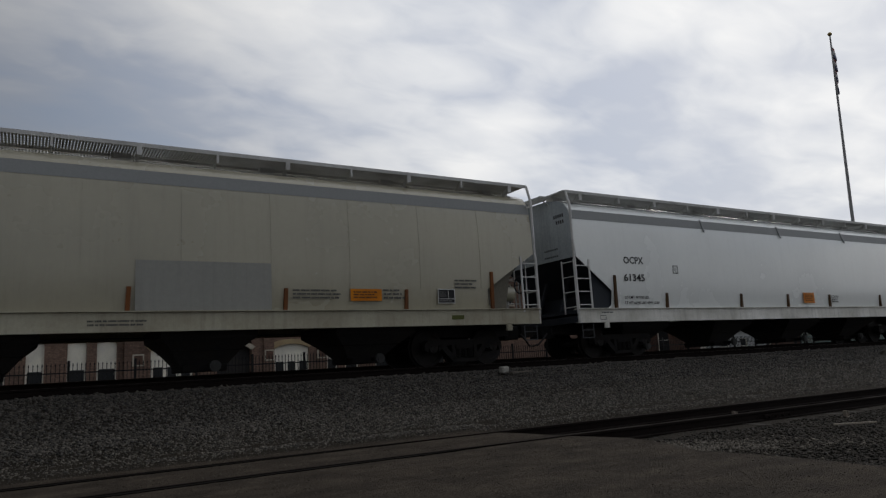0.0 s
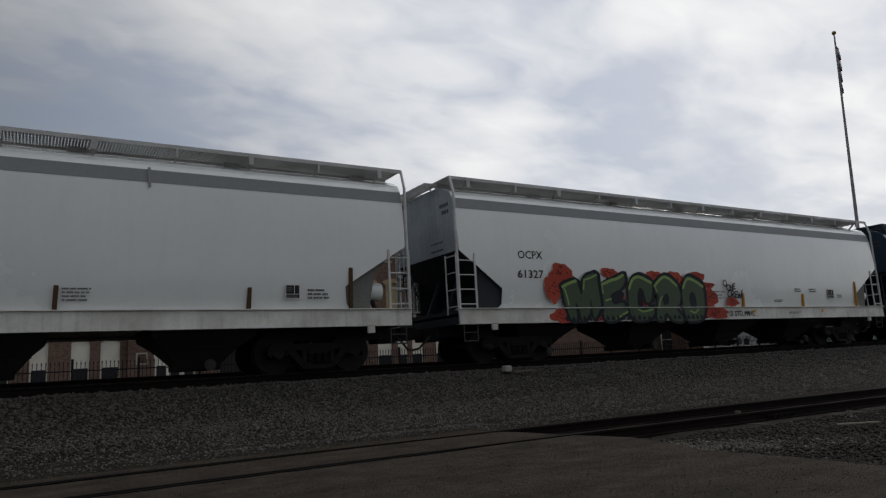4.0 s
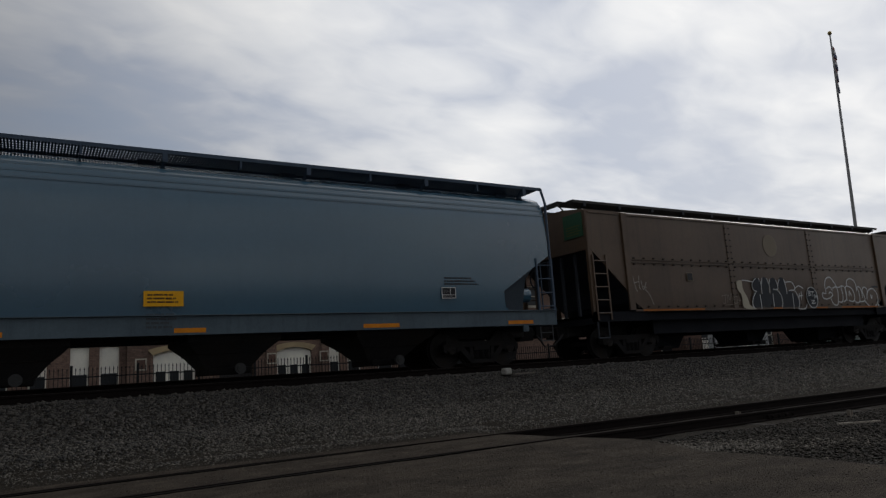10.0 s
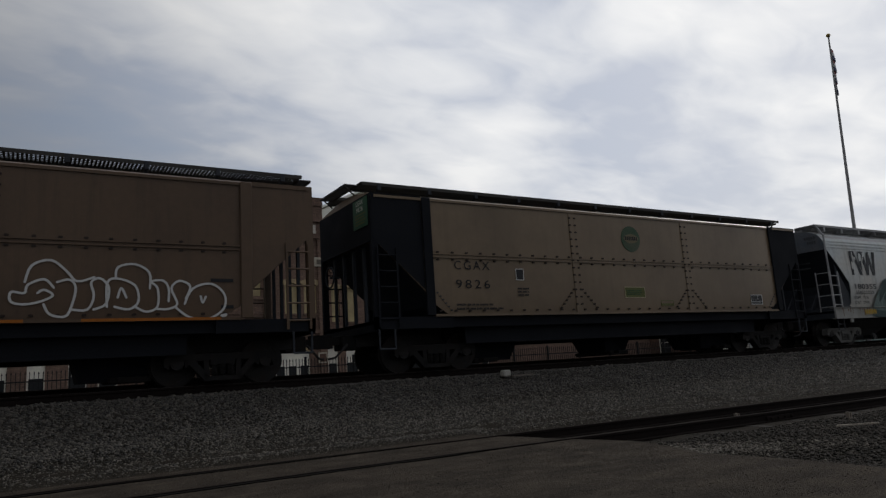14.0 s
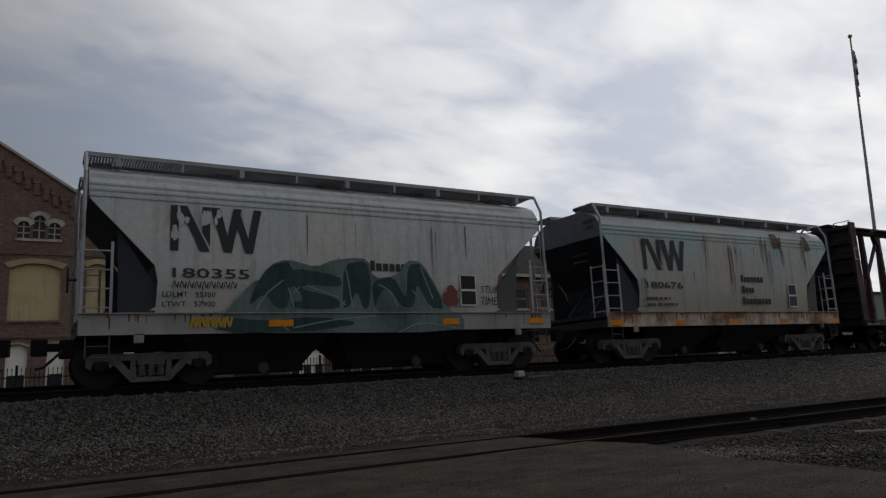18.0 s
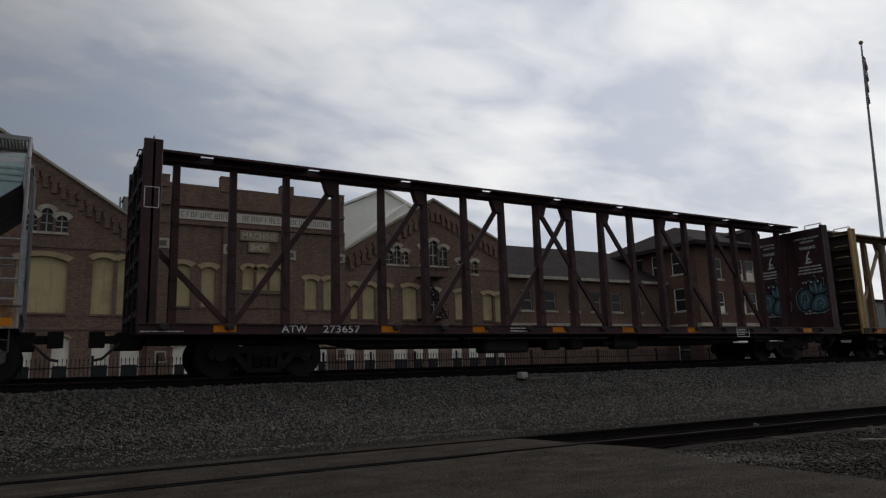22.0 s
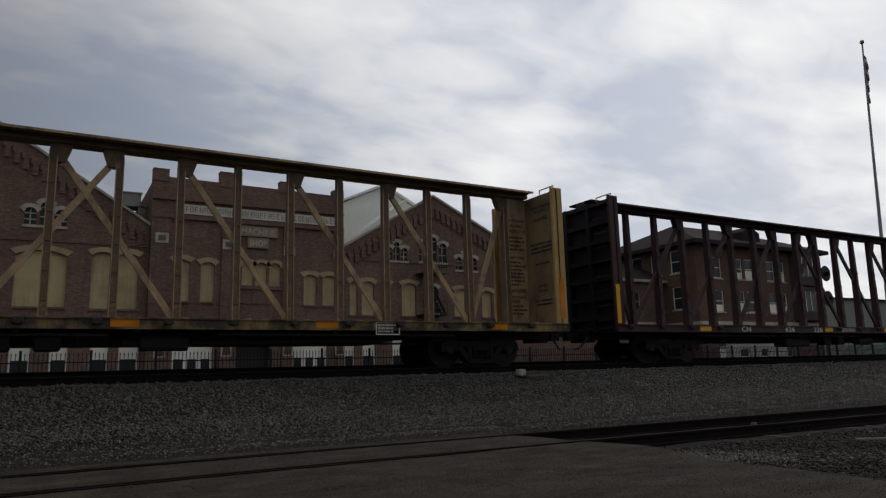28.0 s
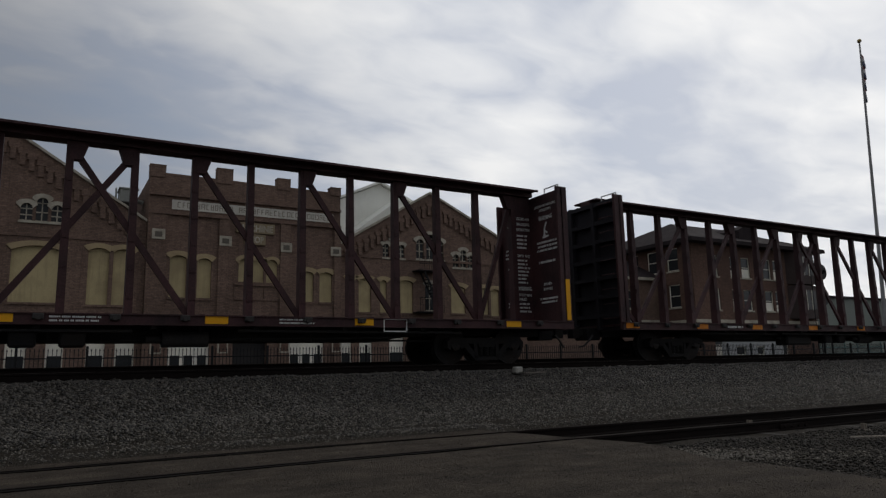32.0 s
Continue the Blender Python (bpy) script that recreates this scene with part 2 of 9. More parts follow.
def box(bm, x0, x1, y0, y1, z0, z1):
    v = [bm.verts.new((x, y, z)) for x in (x0, x1) for y in (y0, y1) for z in (z0, z1)]
    for a in ((0, 1, 3, 2), (4, 6, 7, 5), (0, 4, 5, 1), (2, 3, 7, 6), (0, 2, 6, 4), (1, 5, 7, 3)):
        bm.faces.new([v[i] for i in a])
    return v


def bevelled(bm, x0, x1, y0, y1, z0, z1, r=0.01):
    v = box(bm, x0, x1, y0, y1, z0, z1)
    es = {e for q in v for e in q.link_edges}
    bmesh.ops.bevel(bm, geom=list(es), offset=r, segments=1, affect="EDGES")


def prism(bm, pts, axis, a, b):
    """A polygon, given in the two other axes, drawn out along one axis from a to b."""
    def p(u, v, w):
        return {"x": (w, u, v), "y": (u, w, v), "z": (u, v, w)}[axis]
    A = [bm.verts.new(p(u, v, a)) for u, v in pts]
    B = [bm.verts.new(p(u, v, b)) for u, v in pts]
    n = len(pts)
    bm.faces.new(A), bm.faces.new(B[::-1])
    for i in range(n):
        bm.faces.new((A[i], B[i], B[(i + 1) % n], A[(i + 1) % n]))


def bar(bm, p, q, w, h=None, n=4, up=(0, 0, 1)):
    """A straight bar from p to q: rectangular w x h, or round with n sides and radius w."""
    p, q = Vector(p), Vector(q)
    d = (q - p).normalized()
    up = Vector(up)
    if abs(d.dot(up)) > 0.95:
        up = Vector((0, 1, 0)) if abs(d.y) < 0.9 else Vector((1, 0, 0))
    s = d.cross(up).normalized()
    t = s.cross(d)
    if h is not None:
        off = [s * (i * w / 2) + t * (j * h / 2) for i, j in ((-1, -1), (1, -1), (1, 1), (-1, 1))]
    else:
        off = [s * (w * math.cos(2 * math.pi * k / n)) + t * (w * math.sin(2 * math.pi * k / n)) for k in range(n)]
    A = [bm.verts.new(p + o) for o in off]
    B = [bm.verts.new(q + o) for o in off]
    k = len(off)
    bm.faces.new(A[::-1]), bm.faces.new(B)
    for i in range(k):
        bm.faces.new((A[i], A[(i + 1) % k], B[(i + 1) % k], B[i]))


def disc(bm, c, r, t, n=28, hole=0.0, axis="y"):
    """A flat cylinder (or ring) centred at c, of thickness t along an axis."""
    c = Vector(c)
    def p(a, rr, w):
        u, v = rr * math.cos(a), rr * math.sin(a)
        return c + Vector({"y": (u, w, v), "x": (w, u, v), "z": (u, v, w)}[axis])
    ang = [2 * math.pi * i / n for i in range(n)]
    o0, o1 = [bm.verts.new(p(a, r, -t / 2)) for a in ang], [bm.verts.new(p(a, r, t / 2)) for a in ang]
    if hole:
        i0, i1 = [bm.verts.new(p(a, hole, -t / 2)) for a in ang], [bm.verts.new(p(a, hole, t / 2)) for a in ang]
    else:
        bm.faces.new(o0), bm.faces.new(o1[::-1])
    for i in range(n):
        j = (i + 1) % n
        bm.faces.new((o0[i], o1[i], o1[j], o0[j]))
        if hole:
            bm.faces.new((i0[i], i0[j], i1[j], i1[i]))
            bm.faces.new((o0[i], o0[j], i0[j], i0[i]))
            bm.faces.new((o1[i], i1[i], i1[j], o1[j]))


def new_bm():
    return bmesh.new()


WORDS = {}


def word_shape(text, bold, shear, space):
    """The flat outline mesh of a word in the built-in font, made once."""
    key = (text, bold, shear, space)
    if key not in WORDS:
        cu = bpy.data.curves.new("word", "FONT")
        cu.body, cu.size, cu.extrude, cu.shear, cu.offset, cu.space_character, cu.resolution_u = text, 1.0, 0.0, shear, bold, space, 2
        tmp = bpy.data.objects.new("word", cu)
        me = tmp.to_mesh()
        co = np.empty(len(me.vertices) * 3)
        me.vertices.foreach_get("co", co)
        WORDS[key] = (co.reshape(-1, 3), [tuple(p.vertices) for p in me.polygons])
        tmp.to_mesh_clear()
        bpy.data.objects.remove(tmp)
        bpy.data.curves.remove(cu)
    return WORDS[key]


def lettering(parent, text, x, y, z, height, material, width=None, name="lettering", label="", bold=0.0, shear=0.0, space=1.0):
    """Words on a side that faces -y: the lower left corner at x, z; cap height and, if given, the whole width in metres."""
    co, faces = word_shape(text, bold, shear, space)
    lo, hi = co.min(0), co.max(0)
    sz = height / max(1e-6, hi[1] - lo[1])
    sx = sz if width is None else width / max(1e-6, hi[0] - lo[0])
    me = bpy.data.meshes.new(name)
    me.from_pydata([(x + (a - lo[0]) * sx, y, z + (b - lo[1]) * sz) for a, b, _ in co], [], faces)
    me.materials.append(material)
    me.update()
    ob = new(name, me)
    ob.parent = parent
    if label:
        ob["label"] = label
    return ob


def text_bars(parent, x0, x1, z0, z1, y, rows, material, rng, name="stencil"):
    """Small unreadable print: letter-wide bars in words, row by row."""
    bm = new_bm()
    h = (z1 - z0) / rows
    w = h * 0.34
    for r in range(rows):
        x = x0
        end = x1 - rng.random() * 0.3 * (x1 - x0)
        left = rng.randint(2, 7)
        while x + w < end:
            k = rng.uniform(0.75, 1.1) * w
            box(bm, x, x + k, y - 0.003, y, z1 - (r + 0.74) * h, z1 - (r + 0.28) * h)
            x += k + 0.1 * h
            left -= 1
            if left == 0:
                x += 0.3 * h
                left = rng.randint(2, 7)
    return tagged(part(name, bm, material, parent), kind="stuff")


def curve_through(pts, n=6, close=False):
    """A smooth line through points (Catmull-Rom)."""
    k = len(pts)
    out = []
    for i in range(k if close else k - 1):
        p0, p1 = pts[(i - 1) % k if close else max(0, i - 1)], pts[i]
        p2, p3 = pts[(i + 1) % k], pts[(i + 2) % k if close else min(k - 1, i + 2)]
        for j in range(n):
            t = j / n
            out.append(tuple(0.5 * (2 * b + (c - a) * t + (2 * a - 5 * b + 4 * c - d) * t * t + (3 * b - a - 3 * c + d) * t ** 3) for a, b, c, d in zip(p0, p1, p2, p3)))
    return out if close else out + [pts[-1]]


def rounded(pts, k=2):
    """Corners cut twice: a polygon drawn with a loose hand."""
    for _ in range(k):
        q = []
        for (ax, az), (bx, bz) in zip(pts, pts[1:] + pts[:1]):
            q += [(ax * 0.8 + bx * 0.2, az * 0.8 + bz * 0.2), (ax * 0.2 + bx * 0.8, az * 0.2 + bz * 0.8)]
        pts = q
    return pts


def paint_fill(bm, pts, y, at=None):
    place = at or (lambda u, v, w: (u, w, v))
    bm.faces.new([bm.verts.new(place(u, v, y)) for u, v in pts])


def paint_line(bm, pts, w, y, close=False, step=0.00012, at=None):
    """A sprayed line: short strips with round joints, each a hair in front of the last."""
    place = at or (lambda u, v, d: (u, d, v))
    seq = list(pts) + ([pts[0]] if close else [])
    for i, ((ax, az), (bx, bz)) in enumerate(zip(seq, seq[1:])):
        d = math.hypot(bx - ax, bz - az)
        if d < 1e-5:
            continue
        ex, ez = (bx - ax) / d, (bz - az) / d
        nx, nz = -ez * w / 2, ex * w / 2
        h = w / 2
        c = [(ax + nx, az + nz), (ax - ex * h * 0.7 + nx * 0.7, az - ez * h * 0.7 + nz * 0.7), (ax - ex * h, az - ez * h), (ax - ex * h * 0.7 - nx * 0.7, az - ez * h * 0.7 - nz * 0.7), (ax - nx, az - nz),
             (bx - nx, bz - nz), (bx + ex * h * 0.7 - nx * 0.7, bz + ez * h * 0.7 - nz * 0.7), (bx + ex * h, bz + ez * h), (bx + ex * h * 0.7 + nx * 0.7, bz + ez * h * 0.7 + nz * 0.7), (bx + nx, bz + nz)]
        bm.faces.new([bm.verts.new(place(u, v, y - step * (i % 7))) for u, v in c])


def scribble(parent, lines, w, y, material, name="graffiti_tag", label="", at=None):
    bm = new_bm()
    for k, pts in enumerate(lines):
        paint_line(bm, curve_through(pts, 4), w, y - 0.0009 * (k % 3), at=at)
    return tagged(part(name, bm, material, parent, label), kind="stuff")


# ---- ground, tracks ----
def siding_y(x):
    """The centre of the side track: straight over the crossing, then bending towards the viewer."""
    return 9.07 - 0.034 * max(0.0, x - 3.0) - 0.0004 * max(0.0, x - 6) ** 2


def ground_z(x, y):
    prof = ((-3000, -0.03), (6.0, -0.03), (10.6, -0.02), (11.2, 0.04), (12.0, 0.32), (13.9, 0.955), (14.3, 0.975), (22.6, 1.02), (23.4, 0.9), (26.5, 0.25), (28.0, 0.1), (3000, 0.1))
    z = prof[-1][1]
    for (a, za), (b, zb) in zip(prof, prof[1:]):
        if a <= y <= b:
            z = za + (zb - za) * (y - a) / (b - a)
            break
    if 6.8 < x < 400 and y < 11.4:  # past the paving the side track lies on open ballast
        k = min(1.0, (x - 6.8) / 0.8) * min(1.0, max(0.0, 11.4 - y) / 0.8)
        z -= 0.13 * k * (1 if y > 2 else max(0.0, (y - 0.5) / 1.5))
    return z


def uneven_z(x, y):
    z = ground_z(x, y)
    if 2.5 < y < 26 and -40 < x < 75:
        z += 0.025 * (noise.noise((x * 0.9, y * 0.9, 0)) + 0.3 * noise.noise((x * 2.1, y * 2.1, 4))) * (0.25 if y < 10.6 and x < 7 else 1.0)
    return z


def build_ground():
    xs = [-3000, -800, -250, -90] + [-40 + 0.6 * i for i in range(190)] + [82, 110, 160, 260, 600, 1400, 3000]
    ys = [-3000, -800, -200, -60, -20, -8, -2, 0, 2] + [3 + 0.3 * i for i in range(84)] + [29, 32, 36, 44, 60, 100, 250, 800, 3000]
    bm = new_bm()
    grid = []
    for x in xs:
        row = []
        for y in ys:
            row.append(bm.verts.new((x, y, uneven_z(x, y))))
        grid.append(row)
    for i in range(len(xs) - 1):
        for j in range(len(ys) - 1):
            bm.faces.new((grid[i][j], grid[i + 1][j], grid[i + 1][j + 1], grid[i][j + 1]))
    g = part("ground", bm, GROUND, None, smooth=True, angle=60)
    tagged(g, "dark gravelly ground rising to the railway bank", "ground", kind="structure")


def rail_mesh(bm, path, h=0.17):
    """A rail along a path of (x, y, z of the head's top)."""
    sec = ((-0.036, 0), (0.036, 0), (0.036, -0.035), (0.010, -0.05), (0.010, -h + 0.03), (0.07, -h + 0.012), (0.07, -h), (-0.07, -h), (-0.07, -h + 0.012), (-0.010, -h + 0.03), (-0.010, -0.05), (-0.036, -0.035))
    prev = None
    for x, y, z in path:
        ring = [bm.verts.new((x, y + a, z + b)) for a, b in sec]
        if prev:
            for i in range(len(sec)):
                j = (i + 1) % len(sec)
                bm.faces.new((prev[i], ring[i], ring[j], prev[j]))
        prev = ring


def build_track(name, yc, top, label, x0=-150, x1=420, ties=(-14, 60)):
    tr = empty(name, label, "railway track", kind="structure")
    tr.location = (0, yc, 0)
    for s in (-1, 1):
        bm = new_bm()
        rail_mesh(bm, [(x0, s * 0.754, top), (x1, s * 0.754, top)], 0.18)
        part("rail", bm, RAIL_RUST, tr, "dark rusted steel rail")
        bm = new_bm()
        box(bm, x0, x1, s * 0.754 - 0.03, s * 0.754 + 0.03, top - 0.002, top + 0.003)
        part("railhead", bm, RAIL_HEAD, tr, "worn bright running surface")
    bm = new_bm()
    bevelled(bm, -0.115, 0.115, -1.3, 1.3, -0.18, 0, 0.012)
    first = part("tie", bm, TIE, tr, "weathered timber tie")
    rng = random.Random(5)
    n = int((ties[1] - ties[0]) / 0.55)
    for i in range(n):
        m = pose(ties[0] + 0.55 * i + rng.uniform(-0.03, 0.03), rng.uniform(-0.05, 0.05), top - 0.178 + rng.uniform(-0.012, 0), 0, 0, rng.uniform(-1.2, 1.2))
        if i == 0:
            first.matrix_basis = m
        else:
            again(first, tr, m)
    return tr


def build_siding():
    tr = empty("side_track", "rusty side track sunk in paving, then on open ballast", "railway track", kind="structure")
    for s in (-1, 1):
        bm = new_bm()
        rail_mesh(bm, [(x, siding_y(x) + s * 0.754, 0.022) for x in [-60, -20, 0, 3] + [4 + i for i in range(60)]], 0.17)
        part("rail", bm, RAIL_RUST, tr, "dark rusted steel rail")
    # flangeways beside the sunken rails: flat black strips stand for the grooves' shade
    for s in (-1, 1):
        bm = new_bm()
        for k in range(100):
            a, b = -40 + 0.47 * k, -40 + 0.47 * (k + 1)
            w = 0.075 + 0.05 * noise.noise((k * 0.43, s, 3)) + (0.03 if s < 0 else 0)
            box(bm, a, b, 9.07 + s * 0.754 - 0.04 - w, 9.07 + s * 0.754 - 0.038, -0.05, 0.0135 + 0.0006 * (k % 2))
        part("flangeway", bm, GROOVE_SHADE, tr, "dirt-filled groove beside the rail")
    bm = new_bm()
    bevelled(bm, -0.115, 0.115, -1.3, 1.3, -0.18, 0, 0.012)
    first = part("tie", bm, TIE, tr, "weathered timber tie")
    rng = random.Random(8)
    for i in range(70):
        x = 7.6 + 0.56 * i
        m = pose(x, siding_y(x) + rng.uniform(-0.06, 0.06), -0.155 + rng.uniform(-0.01, 0.005), 0, 0, rng.uniform(-2, 2))
        if i == 0:
            first.matrix_basis = m
        else:
            again(first, tr, m)
    # joint bars
    for x, s in ((11.9, -1),):
        bm = new_bm()
        y = siding_y(x) + s * 0.754
        box(bm, x - 0.4, x + 0.4, y - 0.05, y - 0.012, -0.125, -0.05)
        for k in range(4):
            bar(bm, (x - 0.3 + 0.2 * k, y - 0.09, -0.085), (x - 0.3 + 0.2 * k, y - 0.04, -0.085), 0.022, n=6)
        part("joint_bar", bm, RAIL_RUST, tr, "bolted joint bar")


def build_paving():
    bm = new_bm()
    rng = random.Random(3)
    edge = [(6.95, 2.0), (6.75, 3.2), (6.9, 4.2), (6.85, 5.0), (6.8, 5.7), (7.1, 6.3), (7.35, 7.1), (7.25, 7.6), (7.0, 8.3), (6.95, 9.1), (6.75, 9.75)]
    ys = [-40, -10, -2] + [2 + 0.4 * i for i in range(22)]
    rows = []
    for y in ys:
        ex = edge[0][0]
        for (xa, ya), (xb, yb) in zip(edge, edge[1:]):
            if ya <= y <= yb:
                ex = xa + (xb - xa) * (y - ya) / (yb - ya)
        if y > 9.75:
            ex = 6.7
        xs = [-60, -30] + [-12 + 0.62 * i for i in range(30)] + [ex]
        rows.append([bm.verts.new((x, y, 0.003 + 0.007 * noise.noise((x * 0.5, y * 0.5, 7)))) for x in xs])
    for a, b in zip(rows, rows[1:]):
        for i in range(len(a) - 1):
            bm.faces.new((a[i], a[i + 1], b[i + 1], b[i]))
    for r in (rows,):
        for a, b in zip(r, r[1:]):
            bm.faces.new((a[-1], b[-1], bm.verts.new(b[-1].co + Vector((0.06, 0, -0.12))), bm.verts.new(a[-1].co + Vector((0.06, 0, -0.12)))))
    p = part("pavement", bm, ASPHALT, None, smooth=True, angle=40)
    tagged(p, "worn brown-grey asphalt apron at the crossing", "pavement", kind="structure")


def stones(name, count, place, size, material, label, seed):
    """Loose stones: uneven six-cornered lumps, in one mesh."""
    rng = np.random.default_rng(seed)
    base = np.array([(1, 0, 0), (-1, 0, 0), (0, 1, 0), (0, -1, 0), (0, 0, 1), (0, 0, -1)], float)
    tri = np.array([(0, 2, 4), (2, 1, 4), (1, 3, 4), (3, 0, 4), (2, 0, 5), (1, 2, 5), (3, 1, 5), (0, 3, 5)])
    P = place(rng, count)
    n = len(P)
    sc = rng.uniform(0.6, 1.35, (n, 1, 3)) * (size[0] + (size[1] - size[0]) * rng.random((n, 1, 1)) ** 2)
    v = base[None] * sc * rng.uniform(0.7, 1.3, (n, 6, 1)) + rng.normal(0, 0.12, (n, 6, 3)) * sc
    a = rng.uniform(0, 6.283, n)
    b = rng.uniform(-0.9, 0.9, n)
    c, s, cb, sb = np.cos(a), np.sin(a), np.cos(b), np.sin(b)
    x, y, z = v[..., 0].copy(), v[..., 1].copy(), v[..., 2].copy()
    y, z = y * cb[:, None] - z * sb[:, None], y * sb[:, None] + z * cb[:, None]
    x, y = x * c[:, None] - y * s[:, None], x * s[:, None] + y * c[:, None]
    v = np.stack([x, y, z * 0.65], -1) + P[:, None, :]
    f = (tri[None] + (np.arange(n) * 6)[:, None, None]).reshape(-1, 3)
    me = bpy.data.meshes.new(name)
    me.vertices.add(n * 6)
    me.vertices.foreach_set("co", v.reshape(-1))
    me.loops.add(len(f) * 3)
    me.loops.foreach_set("vertex_index", f.reshape(-1).astype(np.int32))
    me.polygons.add(len(f))
    me.polygons.foreach_set("loop_start", np.arange(0, len(f) * 3, 3, dtype=np.int32))
    me.update(calc_edges=True)
    me.materials.append(material)
    return tagged(new(name, me), label, "gravel", kind="stuff")


def on_ground(x, y, sink=0.0):
    return np.array([(a, b, uneven_z(a, b) + 0.006 - sink) for a, b in zip(x, y)])


def bank_place(rng, n):
    x = -4 + 60 * rng.random(n) ** 1.5
    y = 14.25 - np.maximum(1.7, 3.1 - 0.11 * (x + 4)) * rng.random(n) + rng.normal(0, 0.12, n)
    y = np.minimum(y, 14.25)
    return on_ground(x, y)


def slope_place(rng, n):
    x = -4 + 60 * rng.random(n) ** 1.5
    y = 10.95 + (1.2 + 0.025 * x) * rng.random(n) ** 0.9 + rng.normal(0, 0.14, n)
    keep = rng.random(n) < np.clip((x + 2) / 8, 0.06, 1.0)  # darker stones cover it near the crossing
    return on_ground(x[keep], y[keep])


def toe_place(rng, n):
    x = -4 + 34 * rng.random(n) ** 1.5
    y = 10.3 + 1.9 * rng.random(n) ** 0.55
    return on_ground(x, y)


def siding_place(rng, n):
    x = 6.9 + 32 * rng.random(n) ** 1.6
    d = rng.uniform(-5.5, -1.25, n)
    y = np.array([siding_y(a) for a in x]) + d
    keep = y > 2.2
    return on_ground(x[keep], y[keep])


def bed_place(rng, n):
    x = 6.9 + 36 * rng.random(n) ** 1.4
    y = np.array([siding_y(a) for a in x]) + rng.uniform(-1.35, 1.25, n)
    p = on_ground(x, y)
    p[:, 2] -= 0.02
    return p


def pale_place(rng, n):
    x = 7.2 + np.abs(rng.normal(0, 1.1, n))
    y = 7.0 - 0.7 * (x - 7.2) + rng.normal(0, 0.5, n)
    keep = (x > 7.15) & (y > 3.0)
    return on_ground(x[keep], y[keep]) + np.array([0, 0, 0.02])


def mid_place(rng, n):
    x = -6 + 70 * rng.random(n)
    y = rng.uniform(14.2, 22.8, n)
    return on_ground(x, y)


def grit_place(rng, n):
    x = rng.uniform(-5.5, 6.9, n)
    y = 3.2 + 7.6 * rng.random(n) ** 1.2
    return np.stack([x, y, np.full(n, 0.008)], -1)


build_ground()
build_track("main_track", TRACK_Y, RAIL, "main railway track on a raised ballast bank")
build_track("far_track", 20.3, 1.28, "second railway track behind the main one")
build_siding()
build_paving()
stones("ballast", 120000, bank_place, (0.014, 0.042), BALLAST_TOP, "coarse sooty crushed-stone ballast on the bank's shoulder", 1)
stones("slope_ballast", 115000, slope_place, (0.009, 0.028), BALLAST, "grey crushed-stone ballast down the bank's slope", 9)
stones("fine_gravel", 16000, toe_place, (0.007, 0.022), BALLAST, "finer dusty gravel at the bank's foot", 2)
stones("siding_ballast", 30000, siding_place, (0.014, 0.038), BALLAST_DARK, "dark ballast beside the side track", 3)
stones("trackbed_ballast", 22000, bed_place, (0.014, 0.034), TRACKBED, "oily ballast between the side track's rails", 6)
stones("pale_gravel", 2600, pale_place, (0.014, 0.032), BALLAST_PALE, "heap of paler gravel at the paving's edge", 4)
stones("pavement_grit", 14000, grit_place, (0.003, 0.009), GRIT, "loose grit scattered over the worn asphalt", 7)
stones("track_ballast", 14000, mid_place, (0.03, 0.06), BALLAST, "ballast between and around the ties", 5)


# ---- buildings behind the tracks ----
STREET = 42.0


def wall_front(bm, x0, x1, z0, tops, holes, y, thick=0.4):
    """A wall facing -y with a broken top line (x, z) and rectangular openings (x0, x1, z0, z1)."""
    def top(x):
        for (a, za), (b, zb) in zip(tops, tops[1:]):
            if a <= x <= b:
                return za + (zb - za) * (x - a) / (b - a) if b > a else za
        return tops[-1][1]
    eps = 1e-4
    cuts = sorted({x0, x1, *(h[i] for h in holes for i in (0, 1)), *(t[0] for t in tops if x0 < t[0] < x1)})
    for a, b in zip(cuts, cuts[1:]):
        if b - a < eps:
            continue
        m = (a + b) / 2
        spans = sorted((h[2], h[3]) for h in holes if h[0] < m < h[1])
        z = z0
        for s, e in spans + [(None, None)]:
            ta, tb = top(a + eps), top(b - eps)
            if s is None:
                prism(bm, [(a, z), (b, z), (b, tb), (a, ta)], "y", y, y + thick)
            else:
                if s > z + eps:
                    prism(bm, [(a, z), (b, z), (b, s), (a, s)], "y", y, y + thick)
                z = e
    bmesh.ops.remove_doubles(bm, verts=bm.verts, dist=0.0005)


def arch_pts(x0, x1, z0, z1, rise, n=8):
    """An opening's outline: straight sides to z1, then a segmental or round head of that rise."""
    w = (x1 - x0) / 2
    c = (x0 + x1) / 2
    r = (w * w + rise * rise) / (2 * rise)
    zc = z1 + rise - r
    a = math.asin(min(1.0, w / r))
    return [(x0, z0), (x1, z0)] + [(c + r * math.sin(a - 2 * a * i / n), zc + r * math.cos(a - 2 * a * i / n)) for i in range(n + 1)]


